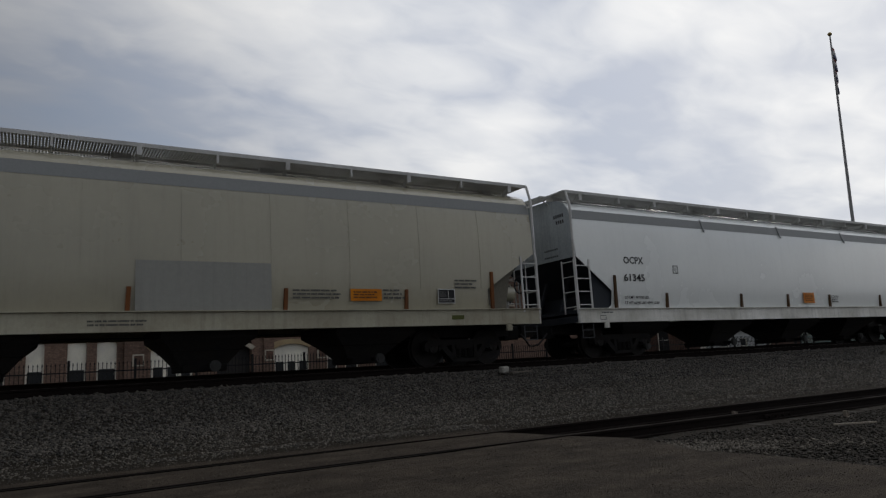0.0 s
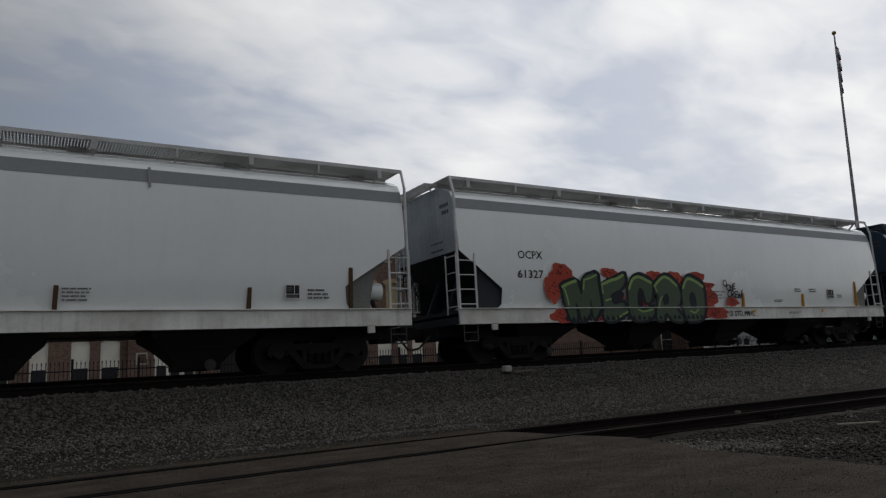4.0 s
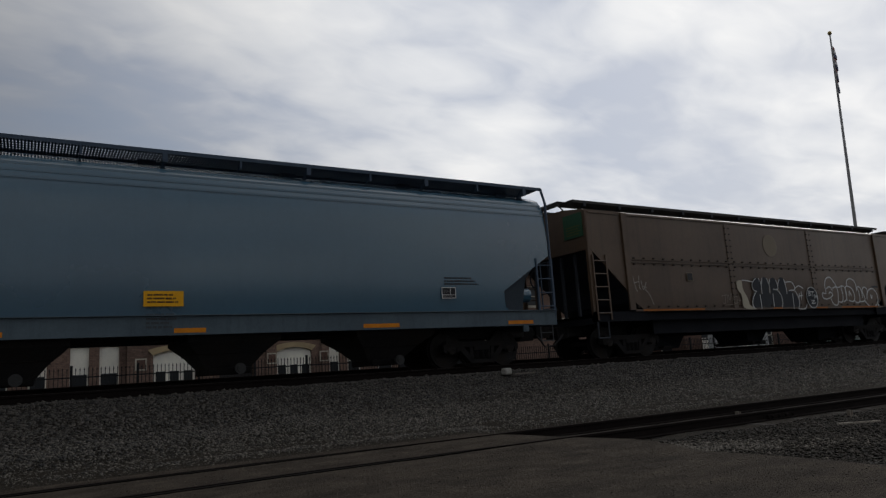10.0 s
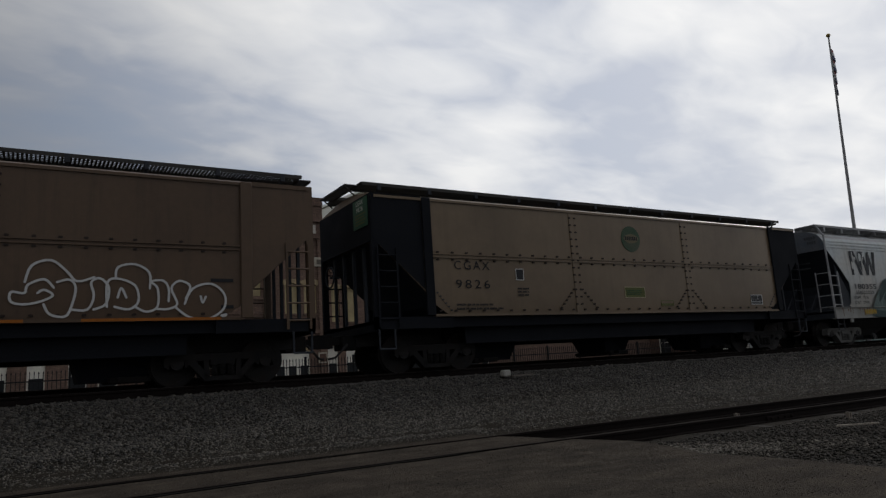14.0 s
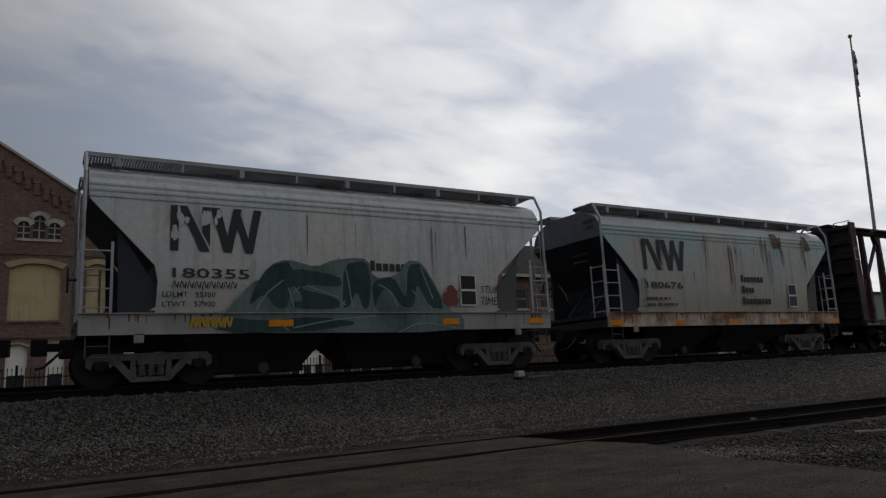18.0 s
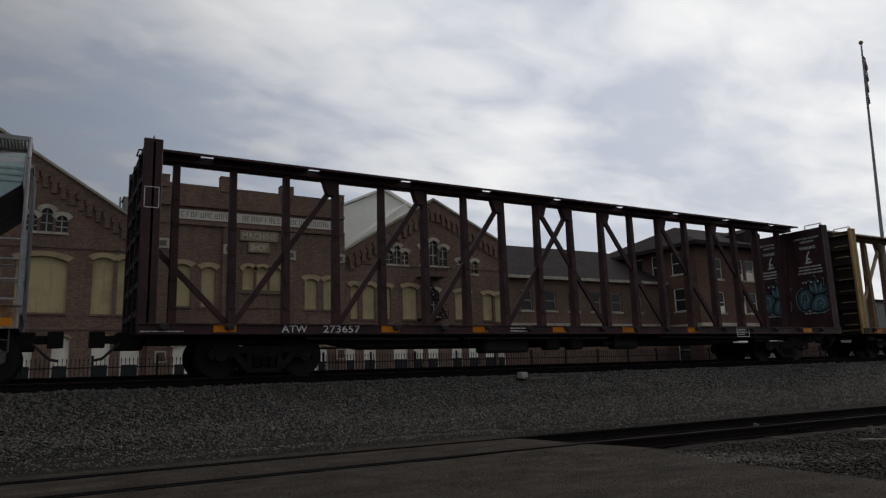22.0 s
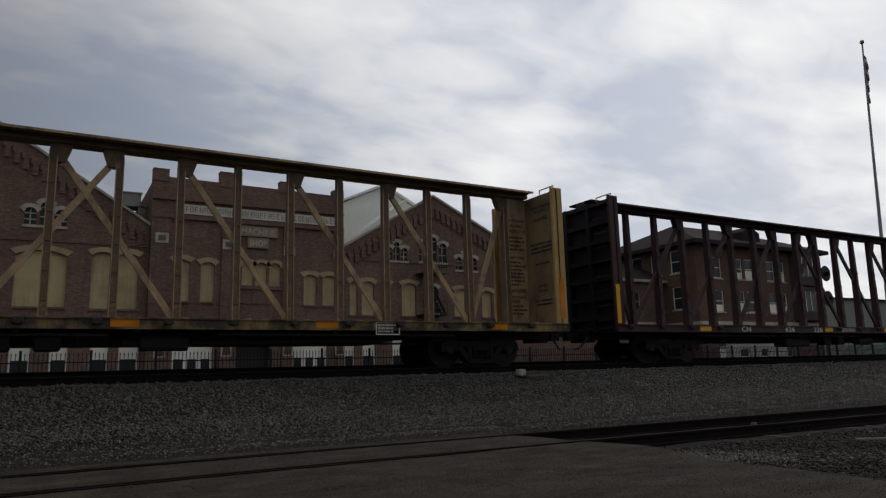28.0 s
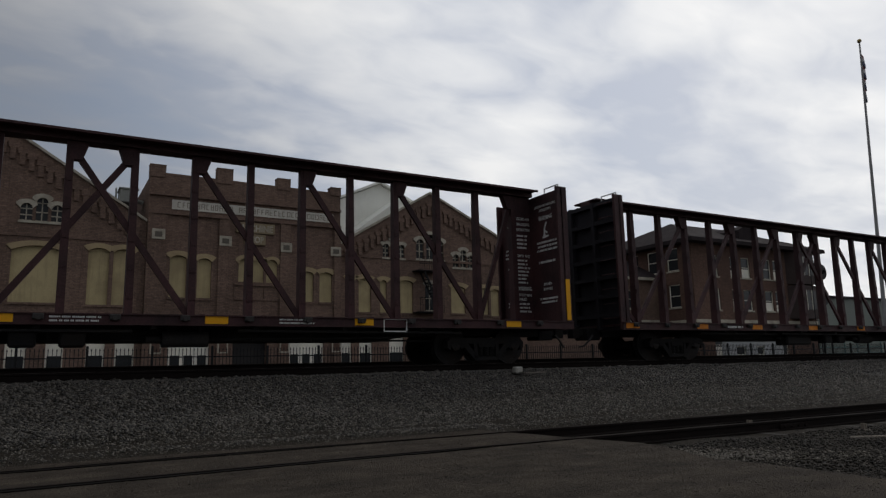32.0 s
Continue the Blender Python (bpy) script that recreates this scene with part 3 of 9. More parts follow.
def arched_window(parent, x0, x1, z0, z1, rise, y, fill, hood=HOOD, kind="board", lintel=0.27):
    """A window with an arched hood: the hole in the wall is x0..x1, z0..z1+rise."""
    pts = arch_pts(x0, x1, z0, z1, rise)
    head = pts[2:]
    bm = new_bm()  # brick spandrels fill the square corners of the hole
    for side in (head[: len(head) // 2 + 1] + [(x1, z1 + rise)], head[len(head) // 2:] + [(x0, z1 + rise)]):
        prism(bm, side, "y", y + 0.002, y + 0.3)
    win = part("window", bm, BRICK, parent)
    bm = new_bm()
    prism(bm, pts, "y", y + 0.14, y + 0.18)
    part("boarding" if kind == "board" else "pane", bm, fill, win)
    bm = new_bm()
    n = len(head)
    out = [((x0 + x1) / 2 + (p[0] - (x0 + x1) / 2) * (1 + 2 * lintel / (x1 - x0)), p[1] + lintel) for p in head]
    for i in range(n - 1):
        prism(bm, [head[i], head[i + 1], out[i + 1], out[i]], "y", y - 0.05 - 0.003 * (int(abs(x0) * 7) % 6), y + 0.12)
    bmesh.ops.remove_doubles(bm, verts=bm.verts, dist=0.0005)
    part("hood", bm, hood, win, "pale arched hood")
    bm = new_bm()
    box(bm, x0 - 0.08, x1 + 0.08, y - 0.07, y + 0.15, z0 - 0.12, z0)
    part("sill", bm, STONE if kind != "board" else BRICK, win)
    if kind != "board":
        bm = new_bm()
        c = (x0 + x1) / 2
        box(bm, c - 0.03, c + 0.03, y + 0.10, y + 0.14, z0, z1 + rise * 0.9)
        for zz in (z0 + 0.03, (z0 + z1) / 2, z1):
            box(bm, x0, x1, y + 0.10, y + 0.139, zz - 0.03, zz + 0.03)
        part("window_frame", bm, STONE, win)
    else:
        bm = new_bm()
        k = max(2, round((x1 - x0) / 0.6))
        for i in range(1, k):
            xx = x0 + (x1 - x0) * i / k
            box(bm, xx - 0.008, xx + 0.008, y + 0.136, y + 0.1395, z0, z1 + rise * 0.6)
        part("batten", bm, fill, win)
    return win


def plain_window(parent, x0, x1, z0, z1, y, pane=GLASS, frame=WHITE_BOARD, sill=True):
    bm = new_bm()
    box(bm, x0, x1, y + 0.16, y + 0.18, z0, z1)
    win = part("window", bm, pane, parent)
    bm = new_bm()
    for a, b, c, d in ((x0, x1, z0, z0 + 0.07), (x0, x1, z1 - 0.07, z1), (x0, x0 + 0.07, z0, z1), (x1 - 0.07, x1, z0, z1), (x0, x1, (z0 + z1) / 2 - 0.03, (z0 + z1) / 2 + 0.03)):
        box(bm, a, b, y + 0.1, y + 0.158, c, d)
    part("window_frame", bm, frame, win)
    if sill:
        bm = new_bm()
        box(bm, x0 - 0.1, x1 + 0.1, y - 0.08, y + 0.12, z0 - 0.14, z0)
        part("sill", bm, STONE, win)
    return win


def dentils(wall, x0, x1, top, y, n, drop, h=0.62, relief=0.07):
    """A corbel table: short brick piers with dark slots between, below a sloping coping."""
    w = (x1 - x0) / n
    for i in range(n):
        x = x0 + w * (i + 0.5)
        z = top(x) - drop
        bm = new_bm()
        box(bm, x - w * 0.29, x + w * 0.29, y - relief, y, z - h, z - 0.001)
        box(bm, x - w / 2, x + w / 2, y - relief - 0.01, y, z, z + 0.24)
        part("corbel", bm, BRICK, wall)


def gable_building(name, xc, half, eave, peak, windows, smalls, doors, label, y=STREET, depth=40, x0=None, x1=None, roof=SLATE, relief=0.09, left=None):
    b = empty(name, label, "building", group="brick works buildings")
    x0, x1 = x0 if x0 is not None else xc - half, x1 if x1 is not None else xc + half
    slope = (peak - eave) / half
    left = left or slope
    zt = lambda x: peak - (x - xc) * slope if x > xc else peak - (xc - x) * left
    holes = [(w[0], w[1], w[2], w[3] + w[4]) for w in windows + smalls + doors]
    bm = new_bm()
    tops = [(x0, zt(x0))] + ([(xc, peak)] if x0 < xc < x1 else []) + [(x1, zt(x1))]
    wall_front(bm, x0, x1, 0, tops, holes, y)
    w = part("wall", bm, BRICK, b, "soot-dark brick gable wall")
    bm = new_bm()
    for sx, ex in ((x0, xc), (xc, x1)) if x0 < xc < x1 else ((x0, x1),):
        prism(bm, [(sx, zt(sx)), (ex, zt(ex)), (ex, zt(ex) + 0.16), (sx, zt(sx) + 0.16)], "y", y - 0.12, y + 0.5)
    part("coping", bm, STONE, w, "pale stone coping")
    dentils(w, x0 + 0.3, x1 - 0.3, zt, y, int((x1 - x0) / 0.46), 0.85, relief=relief)
    bm = new_bm()
    xs = [(x0, xc), (xc, x1)] if x0 < xc < x1 else [(x0, x1)]
    for a, c in xs:
        prism(bm, [(a, zt(a) - 0.35), (c, zt(c) - 0.35), (c, zt(c) - 0.2), (a, zt(a) - 0.2)], "y", y + 0.45, y + depth)
    part("roof", bm, roof, b, "pitched roof behind the gable")
    bm = new_bm()
    box(bm, x0, x0 + 0.35, y + 0.4, y + depth, 0, zt(x0) - 0.4)
    box(bm, x1 - 0.35, x1, y + 0.4, y + depth, 0, zt(x1) - 0.4)
    part("side_wall", bm, BRICK, b)
    bm = new_bm()
    box(bm, x0, x1, y - 0.06, y - 0.001, 3.95, 4.15)
    box(bm, x0, x1, y - 0.06, y - 0.001, 8.35, 8.5)
    part("string_course", bm, BRICK, w)
    for q in windows:
        arched_window(b, *q[:5], y, BOARD)
    for q in smalls:
        arched_window(b, *q[:5], y, GLASS, hood=STONE, kind="glass", lintel=0.22)
    for q in doors:
        d = arched_window(b, *q[:5], y, WHITE_BOARD, lintel=0.1)
        bm = new_bm()
        box(bm, q[0] + 0.09, q[1] - 0.09, y + 0.11, y + 0.13, 0.85, 2.05)
        part("door_light", bm, GLASS, d, "dark lower light")
    return b


def triple(xc, z, w=0.56, gap=0.2, h=(0.95, 1.3, 0.95)):
    return [(xc + (i - 1) * (w + gap) - w / 2, xc + (i - 1) * (w + gap) + w / 2, z, z + h[i] - 0.28, 0.28) for i in range(3)]


gable_building("brick_gable_hall", -4.2, 9.0, 9.6, 15.38,
               [(-5.6, -3.4, 4.85, 7.6, 0.25), (-1.7, 0.7, 4.85, 7.6, 0.28), (1.9, 2.95, 4.8, 7.75, 0.2), (3.15, 4.25, 4.8, 7.75, 0.2)],
               triple(-0.45, 9.2, 0.56, 0.16), [(a, b, 0.8, 3.45, 0.18) for a, b in ((-4.9, -3.9), (-1.65, -0.7), (0.17, 1.0), (2.06, 2.97), (3.47, 4.45))],
               "soot-dark brick gabled hall with boarded arched windows", x1=4.78, relief=0.10)
gable_building("brick_gable_shop", 23.4, 6.6, 10.1, 13.25,
               [(17.05, 17.6, 4.7, 6.75, 0.18), (17.9, 18.8, 4.7, 6.75, 0.2), (19.45, 19.95, 4.7, 6.7, 0.18), (20.85, 21.95, 4.7, 6.75, 0.2), (25.0, 26.2, 4.75, 6.5, 0.2), (27.35, 28.2, 4.7, 6.45, 0.18), (28.4, 29.15, 4.6, 6.4, 0.18)],
               triple(20.5, 8.45, 0.46, 0.13) + triple(23.35, 8.5, 0.6, 0.2, (1.4, 1.8, 1.4)) + triple(26.1, 8.05, 0.5, 0.13) + [(22.9, 23.7, 4.9, 6.6, 0.2)],
               [(a, b, 0.8, 3.0, 0.18) for a, b in ((16.69, 17.4), (17.94, 18.86), (20.1, 21.2), (21.6, 22.4), (22.7, 23.6), (24.6, 25.5), (26.0, 26.9), (27.4, 28.3), (28.5, 29.2))],
               "soot-dark brick gabled shop with boarded windows and arched triplets", x0=16.55, x1=29.55, roof=PALE_ROOF, relief=0.16, left=0.605)


def fire_escape():
    f = empty("fire_escape", "black iron balcony and stair on the brick gable", "fire escape")
    y = STREET
    for z in (7.55, 4.7):
        bm = new_bm()
        box(bm, 21.9, 23.8, y - 0.95, y - 0.01, z, z + 0.06)
        part("platform", bm, IRON, f)
        for zz in (0.5, 1.0):
            bm = new_bm()
            bar(bm, (22.0, y - 0.93, z + zz), (23.9, y - 0.93, z + zz), 0.02, n=6)
            part("handrail", bm, IRON, f)
        for k in range(11):
            bm = new_bm()
            bar(bm, (22.02 + 0.186 * k, y - 0.93, z), (22.02 + 0.186 * k, y - 0.93, z + 1.0), 0.014, n=4)
            part("baluster", bm, IRON, f)
    for yy in (-0.85, -0.25):
        bm = new_bm()
        bar(bm, (23.8, y + yy, 4.75), (22.4, y + yy, 7.55), 0.05, 0.12)
        part("stringer", bm, IRON, f)
    for k in range(12):
        bm = new_bm()
        x, z = 23.8 - 1.4 * (k + 0.5) / 12, 4.75 + 2.8 * (k + 0.5) / 12
        box(bm, x - 0.1, x + 0.1, y - 0.83, y - 0.27, z, z + 0.03)
        part("tread", bm, IRON, f)


fire_escape()


def track_signal():
    """A two-headed railway signal beyond the far track."""
    g = empty("railway_signal", "black railway signal with two round targets on a mast", "signal")
    g.matrix_basis = pose(41.2, 25.0, 0.45)
    bm = new_bm()
    bar(bm, (0, 0, 0), (0, 0, 6.9), 0.07, n=10)
    bevelled(bm, -0.25, 0.25, -0.25, 0.25, -0.1, 0.25, 0.03)
    part("mast", bm, IRON, g)
    for z in (5.85, 4.3):
        bm = new_bm()
        disc(bm, (0.25, -0.18, z), 0.48, 0.03, 28)
        t = part("target", bm, IRON, g, "round black target plate")
        bm = new_bm()
        bevelled(bm, 0.1, 0.4, -0.15, 0.12, z - 0.22, z + 0.22, 0.03)
        disc(bm, (0.25, -0.26, z), 0.13, 0.14, 16, hole=0.11)
        part("lamp_housing", bm, IRON, t)
    bm = new_bm()
    for s in (-0.2, 0.2):
        bar(bm, (s - 0.25, 0.1, 0.2), (s - 0.25, 0.1, 6.6), 0.02, 0.04)
    for k in range(18):
        bar(bm, (-0.45, 0.1, 0.5 + 0.34 * k), (-0.05, 0.1, 0.5 + 0.34 * k), 0.012, n=5)
    part("ladder", bm, IRON, g)


track_signal()


def machine_shop():
    b = empty("machine_shop", "flat-fronted dark brick shop with stepped parapet and stone sign band", "building", group="brick works buildings")
    y, x0, x1 = STREET - 0.25, 4.8, 16.5
    wins = [(6.08, 7.0, 5.3, 7.55, 0.2), (7.6, 8.4, 5.3, 7.45, 0.2), (9.98, 10.68, 6.35, 7.45, 0.34), (10.82, 11.52, 6.35, 7.45, 0.34), (11.66, 12.36, 6.35, 7.45, 0.34), (13.85, 14.7, 5.25, 7.0, 0.18), (15.1, 15.95, 5.25, 7.0, 0.18)]
    doors = [(6.15, 8.42, 0.8, 2.9, 0.26), (13.2, 15.4, 0.8, 2.82, 0.26)]
    holes = [(w[0], w[1], w[2], w[3] + w[4]) for w in wins + doors] + [(9.75, 11.8, 0.3, 3.3)]
    bm = new_bm()
    wall_front(bm, x0, x1, 0, [(x0, 12.6), (x1, 12.5)], holes, y)
    w = part("wall", bm, BRICK, b, "soot-dark brick front wall")
    for a, c, z in ((4.78, 5.65, 12.98), (8.55, 9.5, 13.2), (12.25, 13.1, 13.0), (15.8, 16.52, 12.8)):
        bm = new_bm()
        box(bm, a, c, y - 0.06, y + 0.5, 12.3, z)
        part("parapet_pier", bm, BRICK, w)
        bm = new_bm()
        box(bm, a - 0.015, c + 0.015, y - 0.075, y + 0.52, z, z + 0.06)
        part("pier_cap", bm, BRICK, w)
    bm = new_bm()
    box(bm, 6.05, 16.0, y - 0.05, y - 0.001, 10.45, 11.02)
    part("sign_band", bm, mat("white_stone_band", (0.62, 0.59, 0.52), 0.85, var=0.15, scale=4, col2=(0.50, 0.47, 0.41)), w, "long pale stone band with worn lettering")
    rng = random.Random(2)
    for a, c in ((6.35, 9.5), (9.9, 12.6), (12.9, 15.7)):
        bm = new_bm()
        x = a
        while x < c:
            ww = rng.uniform(0.17, 0.22)
            box(bm, x, x + 0.045, y - 0.06, y - 0.05, 10.57, 10.9)
            if rng.random() < 0.6:
                box(bm, x + ww - 0.045, x + ww, y - 0.06, y - 0.05, 10.57, 10.9)
            for zz in rng.sample((10.57, 10.715, 10.86), 2):
                box(bm, x + 0.046, x + ww - 0.046, y - 0.06, y - 0.05, zz, zz + 0.04)
            x += ww + 0.07
        tagged(part("letter_bar", bm, mat("weathered_letter", (0.24, 0.21, 0.17), 0.9, var=0.3, scale=6), w), kind="stuff")
    for t, x0_, x1_, z in (("MACHINE", 9.75, 12.1, 9.42), ("SHOP", 10.25, 11.55, 8.72)):
        bm = new_bm()
        bevelled(bm, x0_, x1_, y - 0.16, y - 0.002, z - 0.08, z + 0.56, 0.02)
        p = part("sign_panel", bm, mat("tan_sign_panel", (0.25, 0.195, 0.125), 0.85, var=0.25, scale=4), w, "tan sign panel with pale letters")
        lettering(p, t, x0_ + 0.12, y - 0.165, z + 0.03, 0.42, STONE, width=x1_ - x0_ - 0.24, bold=0.03, label="pale worn letters")
    for k in range(17):  # a row of brick teeth over the sign, and recessed panels below the triple window
        bm = new_bm()
        box(bm, 9.5 + 0.165 * k, 9.585 + 0.165 * k, y - 0.09, y - 0.002, 10.02, 10.09)
        box(bm, 9.5 + 0.165 * k, 9.585 + 0.165 * k, y - 0.07, y - 0.002, 9.99 - 0.0002 * k, 10.019)
        part("corbel", bm, BRICK, w)
    bm = new_bm()
    box(bm, 9.75, 12.55, y - 0.10, y - 0.002, 6.12, 6.28)
    box(bm, 9.75, 12.55, y - 0.06, y - 0.002, 5.25, 5.36)
    for a in (9.75, 10.62, 11.52, 12.43):
        box(bm, a, a + 0.12, y - 0.058, y - 0.002, 5.361, 6.119)
    part("apron_panel", bm, BRICK, w)
    for xc, z in ((5.38, 8.9), (9.14, 8.75), (12.86, 8.6), (16.15, 8.55)):
        bm = new_bm()
        bevelled(bm, xc - 0.36, xc + 0.36, y - 0.17, y - 0.122, z - 0.3, z + 0.3, 0.02)
        p = part("plaque", bm, STONE, w, "square pale stone plaque")
        bm = new_bm()
        bevelled(bm, xc - 0.2, xc + 0.2, y - 0.19, y - 0.171, z - 0.15, z + 0.15, 0.01)
        part("plaque_relief", bm, mat("sign_letter", (0.13, 0.115, 0.095), 0.9), p)
    for a, c in ((4.8, 5.85), (8.75, 9.4), (12.5, 13.15), (16.05, 16.5)):
        bm = new_bm()
        box(bm, a, c, y - 0.12, y - 0.001, 0, 10.095)
        part("pilaster", bm, BRICK, w)
    for q, z0, z1 in ((0.14, 10.1, 10.3), (0.14, 11.2, 11.35), (0.1, 4.0, 4.2)):
        bm = new_bm()
        box(bm, x0, x1, y - q - 0.03, y - 0.002, z0, z1)
        part("string_course", bm, BRICK, w)
    for a in (5.2, 8.86, 12.55, 15.9):
        bm = new_bm()
        box(bm, a, a + 0.6, y - 0.15, y - 0.121, 2.1, 2.76)
        n = part("notice", bm, STONE, w, "small pale framed notice")
        bm = new_bm()
        box(bm, a + 0.08, a + 0.52, y - 0.155, y - 0.15, 2.18, 2.68)
        part("notice_face", bm, BRICK_RED, n)
    bm = new_bm()
    pts = arch_pts(9.75, 11.8, 0.3, 2.78, 0.4)[2:]
    out = [(10.775 + (u - 10.775) * 1.22, v + 0.2) for u, v in pts]
    for i in range(len(pts) - 1):
        prism(bm, [pts[i], pts[i + 1], out[i + 1], out[i]], "y", y - 0.05, y + 0.2)
    part("hood", bm, STONE, w, "pale arched hood")
    bm = new_bm()
    box(bm, x0, x0 + 0.4, y + 0.4, y + 36, 0, 12.3)
    box(bm, x1 - 0.4, x1, y + 0.4, y + 36, 0, 12.3)
    part("side_wall", bm, BRICK, b)
    bm = new_bm()
    box(bm, x0 + 0.4, x1 - 0.4, y + 0.4, y + 36, 11.6, 11.8)
    part("roof", bm, SLATE, b)
    for q in wins:
        arched_window(b, *q, y, BOARD, lintel=0.2 if q[4] > 0.3 else 0.27)
    for q in doors:
        arched_window(b, *q, y, WHITE_BOARD, lintel=0.3)
    bm = new_bm()
    box(bm, 9.75, 11.8, y + 0.5, y + 0.6, 0, 3.3)
    d = part("door", bm, STEEL_DARK, b, "dark recessed doorway")
    for a in (6.3, 7.05, 7.8, 13.3, 14.05, 14.8):
        bm = new_bm()
        box(bm, a, a + 0.48, y + 0.11, y + 0.13, 1.05, 2.0)
        part("door_light", bm, GLASS, b)
    # small equipment house on the roof beside the gable
    bm = new_bm()
    bevelled(bm, 3.42, 4.38, STREET + 1.6, STREET + 2.9, 11.05, 11.85, 0.04)
    prism(bm, [(3.36, 11.85), (4.44, 11.85), (4.44, 11.92), (3.36, 11.92)], "y", STREET + 1.54, STREET + 2.96)
    for a, b in ((3.5, STREET + 1.7), (4.3, STREET + 1.7), (3.5, STREET + 2.8), (4.3, STREET + 2.8)):
        box(bm, a - 0.04, a + 0.04, b - 0.04, b + 0.04, 9.8, 11.05)
    box(bm, 3.405, 3.42, STREET + 1.75, STREET + 2.75, 11.15, 11.75)
    bar(bm, (4.4, STREET + 2.2, 11.3), (4.75, STREET + 2.2, 11.2), 0.12, n=8)
    bar(bm, (3.25, STREET + 2.2, 10.2), (3.25, STREET + 2.2, 12.0), 0.05, n=8)
    v = part("vent_house", bm, mat("dull_grey_metal", (0.30, 0.31, 0.29), 0.7, var=0.25, scale=2), None)
    tagged(v, "dark metal ventilation house on the roof", "vent")


machine_shop()


def pale_lantern():
    """The long pale roof and lantern that rise behind the shop's gable."""
    b = empty("roof_lantern", "pale metal roof with a raised lantern behind the brick gable", "roof", group="")
    bm = new_bm()
    prism(bm, [(16.3, 9.0), (21.6, 13.05), (21.6, 12.6), (16.3, 8.5)], "y", STREET + 0.6, STREET + 40)
    part("roof", bm, PALE_ROOF, b)
    bm = new_bm()
    prism(bm, [(17.9, 9.6), (17.9, 13.1), (21.3, 14.7), (24.6, 13.1), (24.6, 11.3)], "y", STREET + 4, STREET + 40)
    part("lantern", bm, PALE_ROOF, b, "raised roof lantern")
    bm = new_bm()
    prism(bm, [(17.5, 13.0), (21.3, 14.75), (25.0, 13.0), (25.0, 13.15), (21.3, 14.95), (17.5, 13.15)], "y", STREET + 3.7, STREET + 40)
    part("lantern_roof", bm, PALE_ROOF, b)


pale_lantern()


def low_annex():
    b = empty("low_brick_annex", "long low brick annex with a dark sloping roof", "building", group="brick works buildings")
    y, x0, x1 = 46.0, 29.6, 50.5
    wins = [(x, x + 1.15, 5.9, 7.6) for x in (33.7, 36.2, 38.7, 41.2, 43.7, 46.2)]
    bm = new_bm()
    wall_front(bm, x0, x1, 0, [(x0, 8.8), (x1, 8.8)], wins, y)
    w = part("wall", bm, BRICK, b)
    for q in wins:
        plain_window(w, *q, y, frame=STONE)
    bm = new_bm()
    prism(bm, [(y - 0.5, 8.75), (y + 7.5, 12.9), (y + 7.5, 12.7), (y - 0.5, 8.55)], "x", x0, x1)
    part("roof", bm, SLATE, b)
    bm = new_bm()
    box(bm, x0, x1, y - 0.6, y - 0.5, 8.5, 8.75)
    box(bm, x0, x1, y - 0.05, y, 4.6, 4.85)
    part("gutter", bm, STONE, b)


low_annex()


